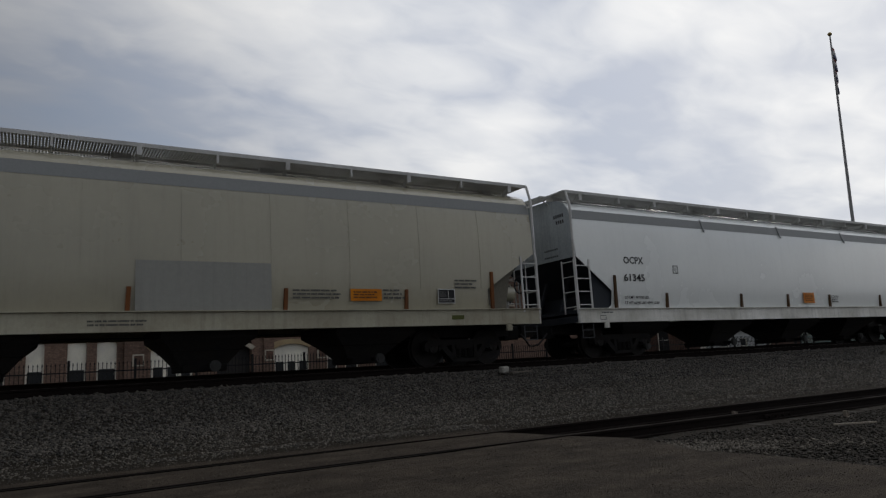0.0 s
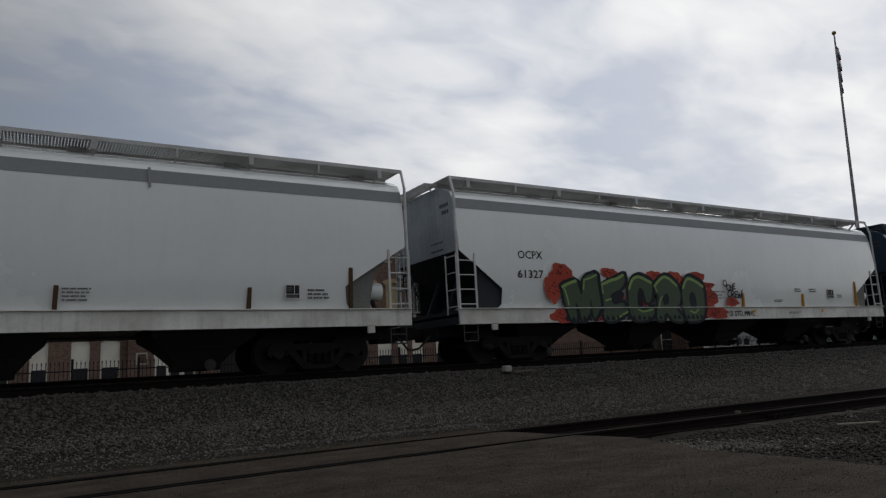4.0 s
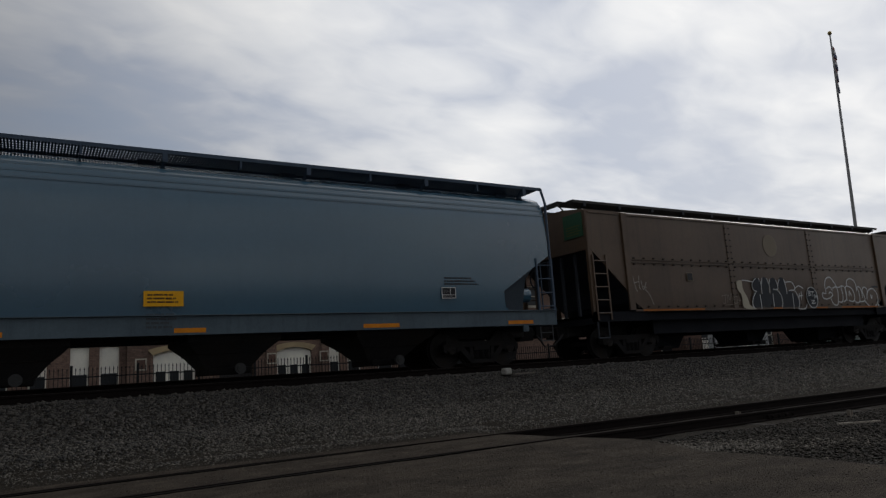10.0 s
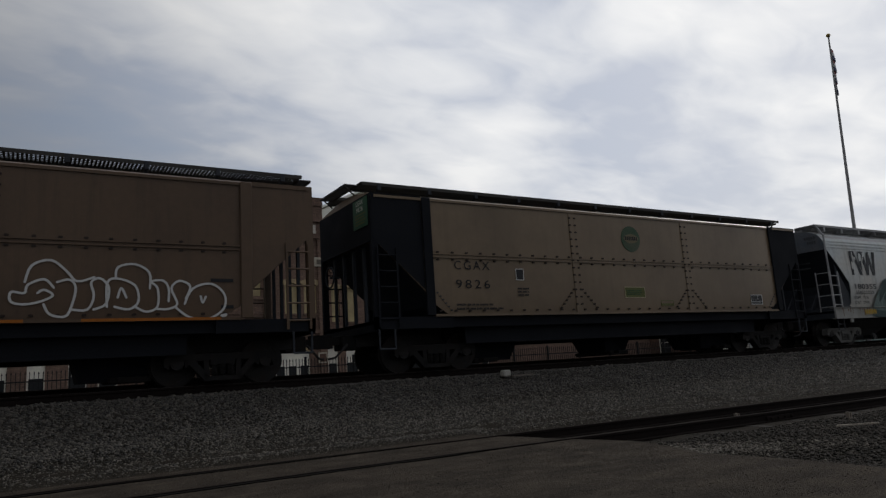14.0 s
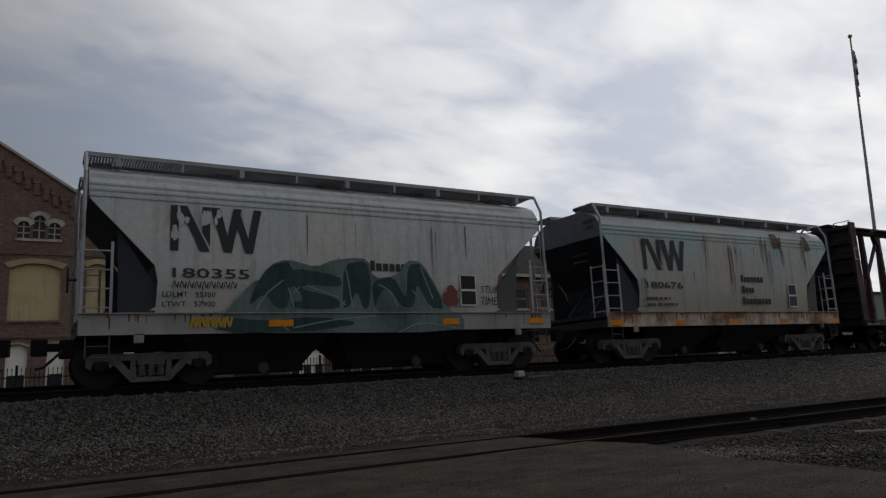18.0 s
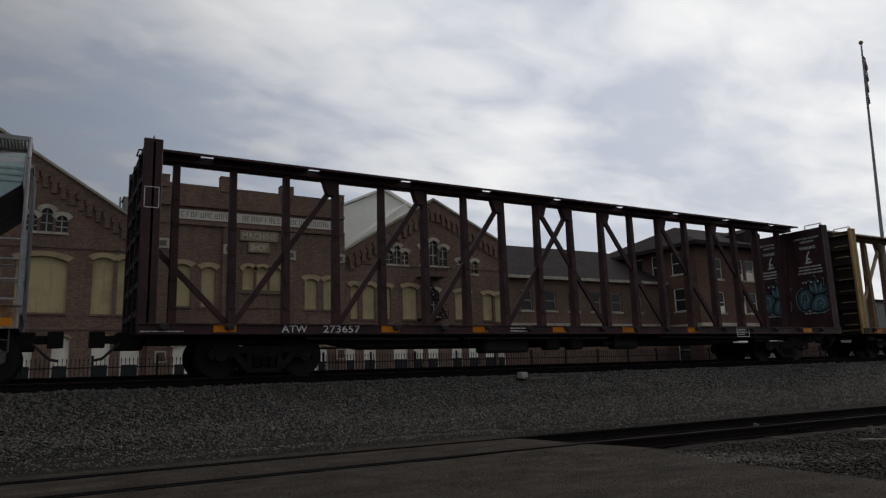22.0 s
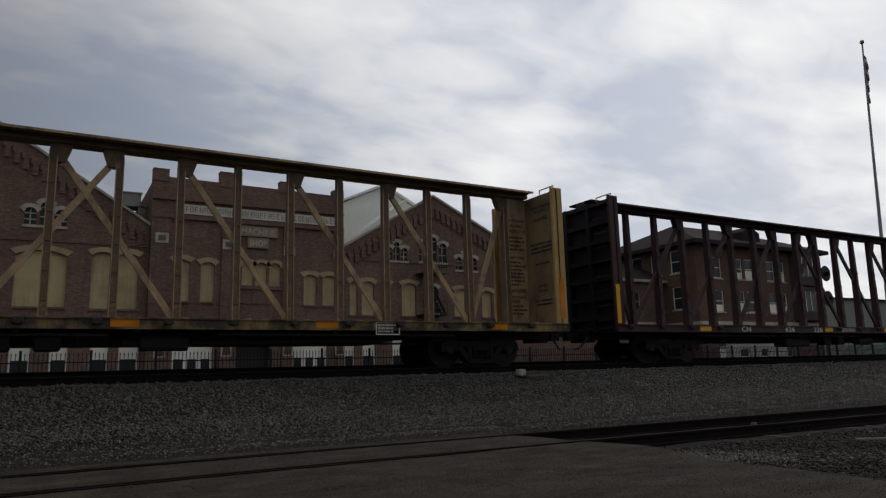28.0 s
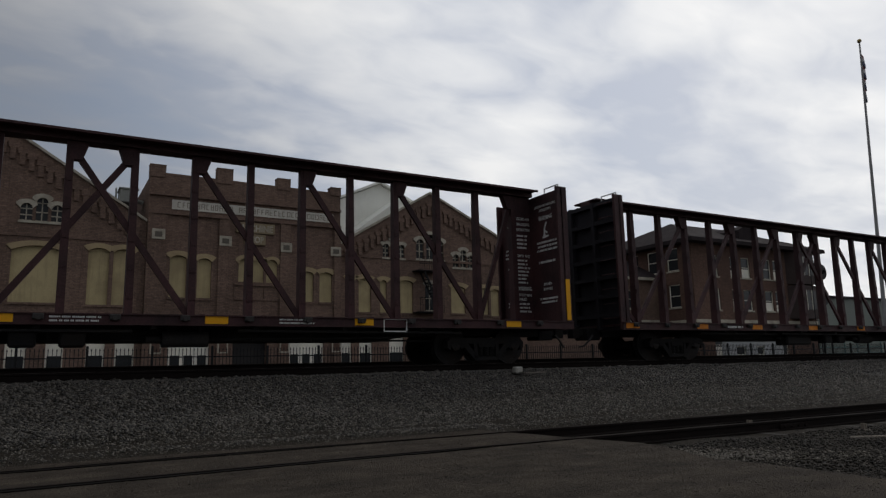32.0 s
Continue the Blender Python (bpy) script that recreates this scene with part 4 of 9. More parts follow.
def hip_building():
    b = empty("brick_office", "three-storey red-brown brick office with overhanging hipped roof", "building", group="brick works buildings")
    X, Y, X2, Y2, E = 50.4, 42.0, 68.4, 55.0, 12.0
    south = [(X + a, X + a + 1.25, z, z + h) for z, h in ((1.4, 2.0), (5.6, 1.95), (8.7, 1.95)) for a in (2.2, 5.2, 6.8, 10.0, 11.6)]
    west = [(a, a + 1.3, z, z + h) for z, h in ((1.4, 2.0), (5.9, 2.1), (9.3, 2.1)) for a in (43.6, 46.0, 48.5, 51.6)]
    bm = new_bm()
    wall_front(bm, X, X2, 0, [(X, E), (X2, E)], south, Y)
    w = part("wall", bm, BRICK_RED, b, "red-brown brick wall")
    for k, q in enumerate(south):
        p = plain_window(w, *q, Y)
        if k % 3 != 1:
            bm = new_bm()
            box(bm, q[0] + 0.08, q[1] - 0.08, Y + 0.15, Y + 0.158, q[2] + 0.08, q[2] + 0.85 - 0.2 * (k % 2))
            part("blind", bm, WHITE_BOARD, p, "pale lower sash")
    bm = new_bm()
    wall_front(bm, Y + 0.4, Y2, 0, [(Y + 0.4, E), (Y2, E)], west, 0)
    side = part("wall", bm, BRICK_RED, b, "red-brown brick side wall")
    # turned so that its front faces -x
    side.matrix_basis = Matrix(((0, 1, 0, X), (1, 0, 0, 0), (0, 0, 1, 0), (0, 0, 0, 1)))
    for q in west:
        plain_window(side, *q, 0)
    bm = new_bm()
    box(bm, X + 0.4, X2, Y2 - 0.4, Y2, 0, E)
    box(bm, X2 - 0.4, X2, Y + 0.4, Y2 - 0.4, 0, E)
    part("back_wall", bm, BRICK_RED, b)
    bm = new_bm()
    o = 1.0
    base = [bm.verts.new(p) for p in ((X - o, Y - o, E), (X2 + o, Y - o, E), (X2 + o, Y2 + o, E), (X - o, Y2 + o, E))]
    low = [bm.verts.new(v.co - Vector((0, 0, 0.35))) for v in base]
    ym = (Y + Y2) / 2
    r0, r1 = bm.verts.new((X + 5.0, ym, E + 3.0)), bm.verts.new((X2 - 5.0, ym, E + 3.0))
    bm.faces.new((base[0], base[1], r1, r0)), bm.faces.new((base[2], base[3], r0, r1))
    bm.faces.new((base[1], base[2], r1)), bm.faces.new((base[3], base[0], r0))
    for i in range(4):
        bm.faces.new((base[i], base[(i + 1) % 4], low[(i + 1) % 4], low[i]))
    bm.faces.new(low)
    part("roof", bm, SLATE, b, "dark hipped roof with deep eaves")
    bm = new_bm()
    box(bm, X - 0.06, X2 + 0.06, Y - 0.06, Y - 0.001, 4.4, 4.7)
    box(bm, X - 0.08, X - 0.001, Y - 0.06, Y2, 4.4, 4.7)
    part("string_course", bm, STONE, b)
    for z0, z1 in ((4.9, 8.2), (8.35, 11.6)):
        bm = new_bm()
        prism(bm, [(X + 13.6, Y - 0.001), (X + 14.2, Y - 0.9), (X + 17.0, Y - 0.9), (X + 17.6, Y - 0.001)], "z", z0, z1)
        bay = part("bay", bm, mat("dark_bay_cladding", (0.06, 0.045, 0.042), 0.8, var=0.25, scale=3), b, "dark projecting bay")
        for a in (14.45, 15.3, 16.15):
            bm = new_bm()
            box(bm, X + a, X + a + 0.6, Y - 0.92, Y - 0.901, z0 + 0.9, z1 - 0.5)
            part("pane", bm, GLASS, bay)
            bm = new_bm()
            box(bm, X + a - 0.06, X + a, Y - 0.93, Y - 0.901, z0 + 0.85, z1 - 0.45)
            part("frame", bm, WHITE_BOARD, bay)
    bm = new_bm()
    prism(bm, [(X + 7.6, E), (X + 10.2, E), (X + 10.2, E + 1.5), (X + 8.9, E + 2.1), (X + 7.6, E + 1.5)], "y", Y + 0.5, ym)
    d = part("dormer", bm, SLATE, b)


hip_building()


def fence():
    f = empty("picket_fence", "black iron picket fence before the brick buildings", "fence")
    y, base, top = 33.0, 0.1, 2.05
    bm = new_bm()
    n = 0
    for i in range(430):
        x = -6 + i * 0.16
        box(bm, x - 0.013, x + 0.013, y - 0.013, y + 0.013, base + 0.1, top)
        prism(bm, [(x - 0.03, top), (x + 0.03, top), (x, top + 0.12)], "y", y - 0.012, y + 0.012)
    tagged(part("picket", bm, IRON, f), kind="stuff")
    for z in (0.35, 1.75):
        bm = new_bm()
        box(bm, -6.1, 63, y - 0.02, y + 0.02, z - 0.025, z + 0.025)
        part("rail", bm, IRON, f)
    bm = new_bm()
    bevelled(bm, -0.05, 0.05, -0.05, 0.05, 0.05, 2.25, 0.01)
    p = part("post", bm, IRON, f)
    for i in range(28):
        m = pose(-6 + i * 2.56, y, 0)
        if i == 0:
            p.matrix_basis = m
        else:
            again(p, f, m)


fence()


def flagpole():
    top, foot = Vector((65.45, 33.0, 30.5)), Vector((64.25, 33.4, 0.05))
    f = empty("flagpole", "tall slender white flagpole with a limp flag", "flagpole")
    bm = new_bm()
    d = top - foot
    n = 10
    rings = []
    for k in range(9):
        r = 0.2 - 0.13 * k / 8
        c = foot + d * (k / 8)
        rings.append([bm.verts.new(c + Vector((r * math.cos(6.2832 * i / n), r * math.sin(6.2832 * i / n), 0))) for i in range(n)])
    for a, b in zip(rings, rings[1:]):
        for i in range(n):
            bm.faces.new((a[i], a[(i + 1) % n], b[(i + 1) % n], b[i]))
    bm.faces.new(rings[-1]), bm.faces.new(rings[0][::-1])
    part("pole", bm, mat("pole_paint", (0.30, 0.30, 0.30), 0.5, var=0.15, col2=(0.22, 0.22, 0.22)), f, smooth=True)
    bm = new_bm()
    bmesh.ops.create_uvsphere(bm, u_segments=12, v_segments=8, radius=0.2, matrix=Matrix.Translation(top + Vector((0, 0, 0.15))))
    part("finial", bm, mat("dull_gold", (0.3, 0.22, 0.08), 0.4, 0.6), f, smooth=True)
    for k, (c, nm) in enumerate((((0.34, 0.16, 0.16), "flag_red"), ((0.6, 0.6, 0.6), "flag_white"), ((0.14, 0.15, 0.22), "flag_blue"))):
        for s in range(4):
            bm = new_bm()
            i = s * 3 + k
            a, b2 = 1.2 + i * 0.38, 1.2 + (i + 1) * 0.38
            w = 0.2 + 0.12 * math.sin(0.5 + i * 0.4)
            ca, cb = top - d.normalized() * a, top - d.normalized() * b2
            prism(bm, [(ca.x + 0.1, ca.z), (ca.x + 0.12 + w, ca.z - 0.2), (cb.x + 0.12 + w, cb.z - 0.25), (cb.x + 0.1, cb.z)], "y", ca.y - 0.06 - 0.04 * k, ca.y + 0.02 + 0.03 * k)
            part("flag_fold", bm, mat(nm, c, 0.9), f, "limp folded flag cloth")


flagpole()


# ---- the train ----
SPINNERS = []  # wheelsets, with the car they roll under


def wheelset_mesh():
    bm = new_bm()
    for s in (-1, 1):
        disc(bm, (0, s * 0.73, 0), 0.457, 0.12, 32)
        disc(bm, (0, s * 0.665, 0), 0.485, 0.03, 32)
        disc(bm, (0, s * 0.795, 0), 0.40, 0.01, 32, hole=0.35)
        disc(bm, (0, s * 0.80, 0), 0.13, 0.05, 16)
        for k in range(3):
            a = k * 2.094
            disc(bm, (0.26 * math.cos(a), s * 0.792, 0.26 * math.sin(a)), 0.045, 0.012, 8)
    bar(bm, (0, -1.02, 0), (0, 1.02, 0), 0.085, n=12)
    for s in (-1, 1):
        disc(bm, (0, s * 1.0, 0), 0.13, 0.2, 14)
        for k in range(3):
            a = k * 2.094 + 0.5
            disc(bm, (0.07 * math.cos(a), s * 1.11, 0.07 * math.sin(a)), 0.02, 0.03, 6)
    return bm


def side_frame_mesh():
    """A cast truck side: a top member, two sloping tension members and a spring seat, with open windows."""
    bm = new_bm()
    y0, y1 = -0.11, 0.11
    def p(pts):
        prism(bm, pts, "y", y0, y1)
    p([(-1.12, 0.56), (-1.05, 0.64), (1.05, 0.64), (1.12, 0.56), (0.95, 0.50), (-0.95, 0.50)])
    for s in (-1, 1):
        p([(s * 0.95, 0.52), (s * 1.14, 0.56), (s * 1.14, 0.40), (s * 1.05, 0.34), (s * 1.03, 0.46)])
        p([(s * 0.68, 0.52), (s * 0.76, 0.52), (s * 0.74, 0.36), (s * 0.66, 0.42)])
        p([(s * 0.78, 0.50), (s * 0.66, 0.42), (s * 0.36, 0.10), (s * 0.26, 0.17), (s * 0.54, 0.50)])
        p([(s * 0.28, 0.52), (s * 0.38, 0.52), (s * 0.36, 0.14), (s * 0.26, 0.16)])
    p([(-0.38, 0.18), (-0.36, 0.09), (0.36, 0.09), (0.38, 0.18)])
    return bm


def spring_mesh():
    """One coil spring: a wire wound five times round."""
    bm = new_bm()
    prev = None
    for i in range(51):
        a = 6.2832 * i / 10
        u, v = math.cos(a), math.sin(a)
        z = 0.195 + 0.22 * i / 50
        ring = [bm.verts.new((r * u, r * v, z + dz)) for r, dz in ((0.074, -0.012), (0.074, 0.012), (0.05, 0.012), (0.05, -0.012))]
        if prev:
            for k in range(4):
                bm.faces.new((prev[k], ring[k], ring[(k + 1) % 4], prev[(k + 1) % 4]))
        else:
            bm.faces.new(ring)
        prev = ring
    bm.faces.new(prev[::-1])
    return bm


def spring_cap_mesh():
    bm = new_bm()
    box(bm, -0.25, 0.25, -0.12, 0.12, 0.42, 0.52)
    return bm


PROTO = {}


def truck(car, x, axle=1.78, cast=TRUCK):
    """A two-axle truck under a car; z = 0 is the top of the rails."""
    bm = new_bm()
    bevelled(bm, -0.2, 0.2, -1.05, 1.05, 0.42, 0.62, 0.02)
    disc(bm, (0, 0, 0.66), 0.2, 0.1, 16, axis="z")
    t = part("truck", bm, TRUCK, car, "cast steel two-axle truck")
    t.matrix_basis = pose(x, 0, 0)
    for s in (-1, 1):
        for nm, fn, spots in (("side_frame", side_frame_mesh, (0,)), ("spring_cap", spring_cap_mesh, (0,)), ("bolster_spring", spring_mesh, (-0.17, 0, 0.17))):
            key = nm + cast.name
            for u in spots:
                at = pose(u, s * (1.07 if len(spots) > 1 else 1.0), 0)
                if key not in PROTO:
                    PROTO[key] = part(nm, fn(), cast, t)
                    PROTO[key].matrix_basis = at
                else:
                    again(PROTO[key], t, at)
    for s in (-1, 1):
        if "wheelset" not in PROTO:
            PROTO["wheelset"] = w = part("wheelset", wheelset_mesh(), WHEEL, t, "steel wheels on an axle", smooth=True, angle=30)
        else:
            w = again(PROTO["wheelset"], t, pose(0, 0, 0))
        w.matrix_basis = pose(s * axle / 2, 0, 0.457)
        SPINNERS.append((w, s * axle / 2))
        bm = new_bm()
        box(bm, s * (axle / 2 - 0.56) - 0.05, s * (axle / 2 - 0.56) + 0.05, -0.85, 0.85, 0.28, 0.40)
        part("brake_beam", bm, STEEL_DARK, t)
    return t


def coupler(car, x, s):
    """A knuckle coupler with its draft box and hoses at an end (s = -1 left, 1 right)."""
    bm = new_bm()
    bevelled(bm, x - 0.25, x + 0.25, -0.28, 0.28, 0.62, 0.98, 0.02)
    box(bm, min(x, x + s * 0.66), max(x, x + s * 0.66), -0.09, 0.09, 0.76, 0.92)
    prism(bm, [(x + s * 0.45, -0.16), (x + s * 0.72, -0.18), (x + s * 0.74, 0.02), (x + s * 0.62, 0.18), (x + s * 0.45, 0.16)], "z", 0.68, 1.0)
    c = part("coupler", bm, TRUCK, car, "rusty knuckle coupler")
    bm = new_bm()
    pts = [(x + s * 0.2, -0.45, 0.75), (x + s * 0.35, -0.45, 0.6), (x + s * 0.5, -0.4, 0.45), (x + s * 0.64, -0.3, 0.42)]
    for a, b in zip(pts, pts[1:]):
        bar(bm, a, b, 0.028, n=6)
    part("air_hose", bm, STEEL_DARK, c)


def ladder(car, x, y, z0, z1, w, rungs, material, round_=0.022):
    bm = new_bm()
    for s in (0, w):
        bar(bm, (x + s, y, z0), (x + s, y, z1), 0.05, 0.03)
    l = part("ladder", bm, material, car)
    for i in range(rungs):
        z = z0 + (z1 - z0) * (i + 0.5) / rungs
        bm = new_bm()
        bar(bm, (x, y, z), (x + w, y, z), round_, n=6)
        part("rung", bm, material, l)
    return l


def grating(car, x0, x1, y0, y1, z, material, step=0.056, thick=0.032):
    bm = new_bm()
    n = int((x1 - x0) / step)
    for i in range(n + 1):
        x = x0 + (x1 - x0) * i / n
        box(bm, x - 0.018, x + 0.018, y0 + 0.03, y1 - 0.03, z, z + thick)
    box(bm, x0, x1, y0, y0 + 0.03, z - 0.05, z + thick)
    box(bm, x0, x1, y1 - 0.03, y1, z - 0.05, z + thick)
    for k in (0.17, 0.33, 0.5, 0.67, 0.83):
        yy = y0 + (y1 - y0) * k
        box(bm, x0, x1, yy - 0.012, yy + 0.012, z + thick - 0.018, z + thick - 0.001)
    return tagged(part("running_board", bm, material, car, "open steel roof walkway"), kind="stuff")


def right_inset(e, k=1.19):
    """The hopper's right-hand slope sheet stands a little further in than the left one."""
    return e * k if e > 0.3 else e


def loft(levels, L, stations=1, k=1.0):
    """A tank body from levels (z, half width, inset of its ends), from the floor to the ridge."""
    bm = new_bm()
    rows = []
    for z, y, e in levels:
        xs = [e + (L - e - right_inset(e, k)) * i / stations for i in range(stations + 1)]
        rows.append(([bm.verts.new((x, -y, z)) for x in xs], [bm.verts.new((x, y, z)) for x in xs]))
    for (a, b), (c, d) in zip(rows, rows[1:]):
        for i in range(stations):
            bm.faces.new((a[i], a[i + 1], c[i + 1], c[i]))
            bm.faces.new((b[i + 1], b[i], d[i], d[i + 1]))
        bm.faces.new((b[0], a[0], c[0], d[0]))
        bm.faces.new((a[-1], b[-1], d[-1], c[-1]))
    a, b = rows[0]
    bm.faces.new(b + a[::-1])
    a, b = rows[-1]
    bm.faces.new(a + b[::-1])
    return bm


def side_y(levels, z):
    for (za, ya, _), (zb, yb, _) in zip(levels, levels[1:]):
        if za <= z <= zb:
            return ya + (yb - ya) * (z - za) / (zb - za)
    return levels[-1][1]


def end_inset(levels, z):
    for (za, _, a), (zb, _, b) in zip(levels, levels[1:]):
        if za <= z <= zb:
            return a + (b - a) * (z - za) / (zb - za)
    return levels[-1][2]


def band(car, levels, L, z0, z1, material, proud=0.006, name="painted_band", x0=None, x1=None, n=3, label=""):
    """A painted stripe that follows the curve of the side."""
    bm = new_bm()
    rows = []
    for i in range(n + 1):
        z = z0 + (z1 - z0) * i / n
        e = end_inset(levels, z) + 0.01
        y = side_y(levels, z) + proud
        rows.append([bm.verts.new((x0 if x0 is not None else e, -y, z)), bm.verts.new((x1 if x1 is not None else L - e, -y, z))])
    for a, b in zip(rows, rows[1:]):
        bm.faces.new((a[0], a[1], b[1], b[0]))
    return part(name, bm, material, car, label)


def covered_hopper(label, L, paint, levels, sill_paint, dark, walk_z, walk_y, bays, roof_lines=(), band_z=None, band_paint=None, pipe=None, sill_z=(0.97, 1.32), truck_in=2.1, brackets=9, overhang=True, cast=TRUCK, group="freight cars of the passing train"):
    car = empty("covered_hopper", label, "freight car", group=group)
    rng = random.Random(int(L * 100) + len(label))
    body = part("body", loft(levels, L, 12, 1.19), paint, car, smooth=True, angle=24)
    pipe = pipe or sill_paint
    if band_z:
        band(car, levels, L, *band_z, band_paint, label="grey painted band under the eaves")
    for z in roof_lines:
        bm = new_bm()
        y = side_y(levels, z)
        for s in (-1, 1):
            bar(bm, (0.1, s * (y + 0.004), z), (L - 0.1, s * (y + 0.004), z), 0.035, 0.045)
        part("eave_rib", bm, paint, car)
    # roof hatch trough
    bm = new_bm()
    top = levels[-1][0]
    bevelled(bm, 0.9, L - 0.9, -0.36, 0.36, top - 0.03, top + 0.13, 0.03)
    part("hatch_trough", bm, paint, car)
    # side sills
    for s in (-1, 1):
        bm = new_bm()
        y = 1.60
        a, b = sill_z
        prism(bm, [(s * (y + 0.03), a - 0.012), (s * (y + 0.03), b), (s * (y + 0.085), b + 0.012), (s * (y + 0.085), b + 0.03), (s * (y - 0.16), b + 0.03), (s * (y - 0.16), b), (s * (y - 0.03), b), (s * (y - 0.03), a), (s * (y - 0.12), a), (s * (y - 0.12), a - 0.012)], "x", 0.0, L)
        part("side_sill", bm, sill_paint, car)
    # centre sill, end platforms
    bm = new_bm()
    bevelled(bm, 0.1, 3.2, -0.3, 0.3, 0.72, 1.1, 0.02)
    part("stub_sill", bm, STEEL_DARK, car)
    bm = new_bm()
    bevelled(bm, L - 3.2, L - 0.1, -0.3, 0.3, 0.72, 1.1, 0.02)
    part("stub_sill", bm, STEEL_DARK, car)
    for x, s in ((0, 1), (L, -1)):
        bm = new_bm()
        a, b = sorted((x, x + s * 1.3))
        box(bm, a, b, -1.55, 1.55, sill_z[1] - 0.16, sill_z[1] - 0.1)
        a, b = sorted((x, x + s * 0.1))
        box(bm, a, b, -1.57, 1.57, sill_z[0], sill_z[1])
        part("end_platform", bm, dark, car)
    # end gussets between slope sheet and sill: black at left, body colour dimmed for shade at right
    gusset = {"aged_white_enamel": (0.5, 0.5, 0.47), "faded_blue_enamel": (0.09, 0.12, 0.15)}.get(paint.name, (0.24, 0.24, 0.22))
    for x, s in ((0, 1), (L, -1)):
        for yy in (-1.5, 1.47):
            e1 = end_inset(levels, sill_z[1] + 0.5)
            e1 = e1 if s > 0 else right_inset(e1)
            bm = new_bm()
            g = 0.62 if s > 0 else 0.5
            pts = [(x + s * g, end_top(levels, g if s > 0 else g / 1.19)), (x + s * e1, sill_z[1] + 0.55), (x + s * (e1 - 0.02), sill_z[1] + 0.02)] + ([(x + s * 0.66, sill_z[1] + 0.02)] if s > 0 else [(x + s * 1.0, sill_z[1] + 0.02), (x + s * 0.97, sill_z[1] + 0.3), (x + s * 0.84, end_top(levels, 0.84 / 1.19) - 0.16)])
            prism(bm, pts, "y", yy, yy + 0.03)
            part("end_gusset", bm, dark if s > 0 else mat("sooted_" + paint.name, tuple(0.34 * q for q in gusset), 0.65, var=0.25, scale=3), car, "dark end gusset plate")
        bm = new_bm()  # dark sheet laid over the slope
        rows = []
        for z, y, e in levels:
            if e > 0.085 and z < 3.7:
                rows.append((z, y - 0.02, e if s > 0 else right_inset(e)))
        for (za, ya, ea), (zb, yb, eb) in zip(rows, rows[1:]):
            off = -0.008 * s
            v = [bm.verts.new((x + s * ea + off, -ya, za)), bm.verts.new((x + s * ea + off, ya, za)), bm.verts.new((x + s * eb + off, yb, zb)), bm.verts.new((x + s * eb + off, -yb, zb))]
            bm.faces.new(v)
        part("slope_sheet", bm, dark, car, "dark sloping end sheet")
        for xx in (0.95, 1.6):
            bm = new_bm()
            bar(bm, (x + s * 0.3, -0.5 if xx < 1 else 0.5, sill_z[1] - 0.1), (x + s * end_inset(levels, 2.3), -0.5 if xx < 1 else 0.5, 2.3), 0.08, 0.08)
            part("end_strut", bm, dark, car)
    # hopper bays
    for x0, x1, tri in bays:
        bm = new_bm()
        w = (x1 - x0)
        rings = []  # the chute narrows both along and across the car
        for z, k, hy in ((sill_z[0] + 0.1, 0.0, 1.2), (sill_z[0] - 0.12, 0.0, 1.15), (0.60, 0.52, 0.8), (0.30, 0.95, 0.45)):
            rings.append([bm.verts.new(p) for p in ((x0 + tri * k, -hy, z), (x1 - tri * k, -hy, z), (x1 - tri * k, hy, z), (x0 + tri * k, hy, z))])
        bm.faces.new(rings[0]), bm.faces.new(rings[-1][::-1])
        for ra, rb in zip(rings, rings[1:]):
            for i in range(4):
                bm.faces.new((ra[i], ra[(i + 1) % 4], rb[(i + 1) % 4], rb[i]))
        h = part("hopper_bay", bm, STEEL_DARK, car, "dark discharge hopper")
        bm = new_bm()
        c = (x0 + x1) / 2
        for yy in (-0.83, 0.78):  # a flange where the chute bends
            box(bm, x0 + tri * 0.5 - 0.02, x1 - tri * 0.5 + 0.02, yy, yy + 0.05, 0.59, 0.615)
        bevelled(bm, c - w / 2 + tri, c + w / 2 - tri, -0.62, 0.62, 0.17, 0.32, 0.02)
        bar(bm, (c + 0.12, -0.95, 0.27), (c + 0.12, 0.95, 0.27), 0.055, n=10)
        part("outlet_gate", bm, TRUCK, h)
        bm = new_bm()
        disc(bm, (c + 0.12, -0.98, 0.27), 0.115, 0.09, 18)
        disc(bm, (c + 0.12, -1.03, 0.27), 0.07, 0.03, 14)
        part("outlet_cap", bm, mat("dull_cap_steel", (0.05, 0.05, 0.049), 0.7, var=0.3, scale=6), h, "round grey outlet cap")
    # roof walk
    y0, y1 = walk_y
    for s in (-1, 1):
        a, b = sorted((s * y0, s * y1))
        g = grating(car, 0.02, L - 0.02, a, b, walk_z, pipe)
        for i in range(brackets):
            x = 0.6 + (L - 1.2) * i / (brackets - 1)
            bm = new_bm()
            k = 0.05 if i % 2 == 0 else 0.022
            bar(bm, (x, s * (y1 - 0.03), walk_z), (x, s * (y1 - 0.35), walk_z - 0.28), 1.6 * k, 0.03)
            if i % 2 == 0:  # a hatch clamp stands inside each broad bracket
                bevelled(bm, x - 0.42, x - 0.06, min(s * 0.42, s * 0.74), max(s * 0.42, s * 0.74), levels[-1][0] - 0.04, walk_z + 0.02, 0.02)
            box(bm, x - k, x + k, min(s * (y1 + 0.006), s * (y1 - 0.05)), max(s * (y1 + 0.006), s * (y1 - 0.05)), walk_z - 0.22, walk_z + 0.03)
            part("walk_bracket", bm, pipe, g)
    if overhang:
        grating_end(car, 0, -1, 0.8, walk_z - 0.06, pipe, 0.34)
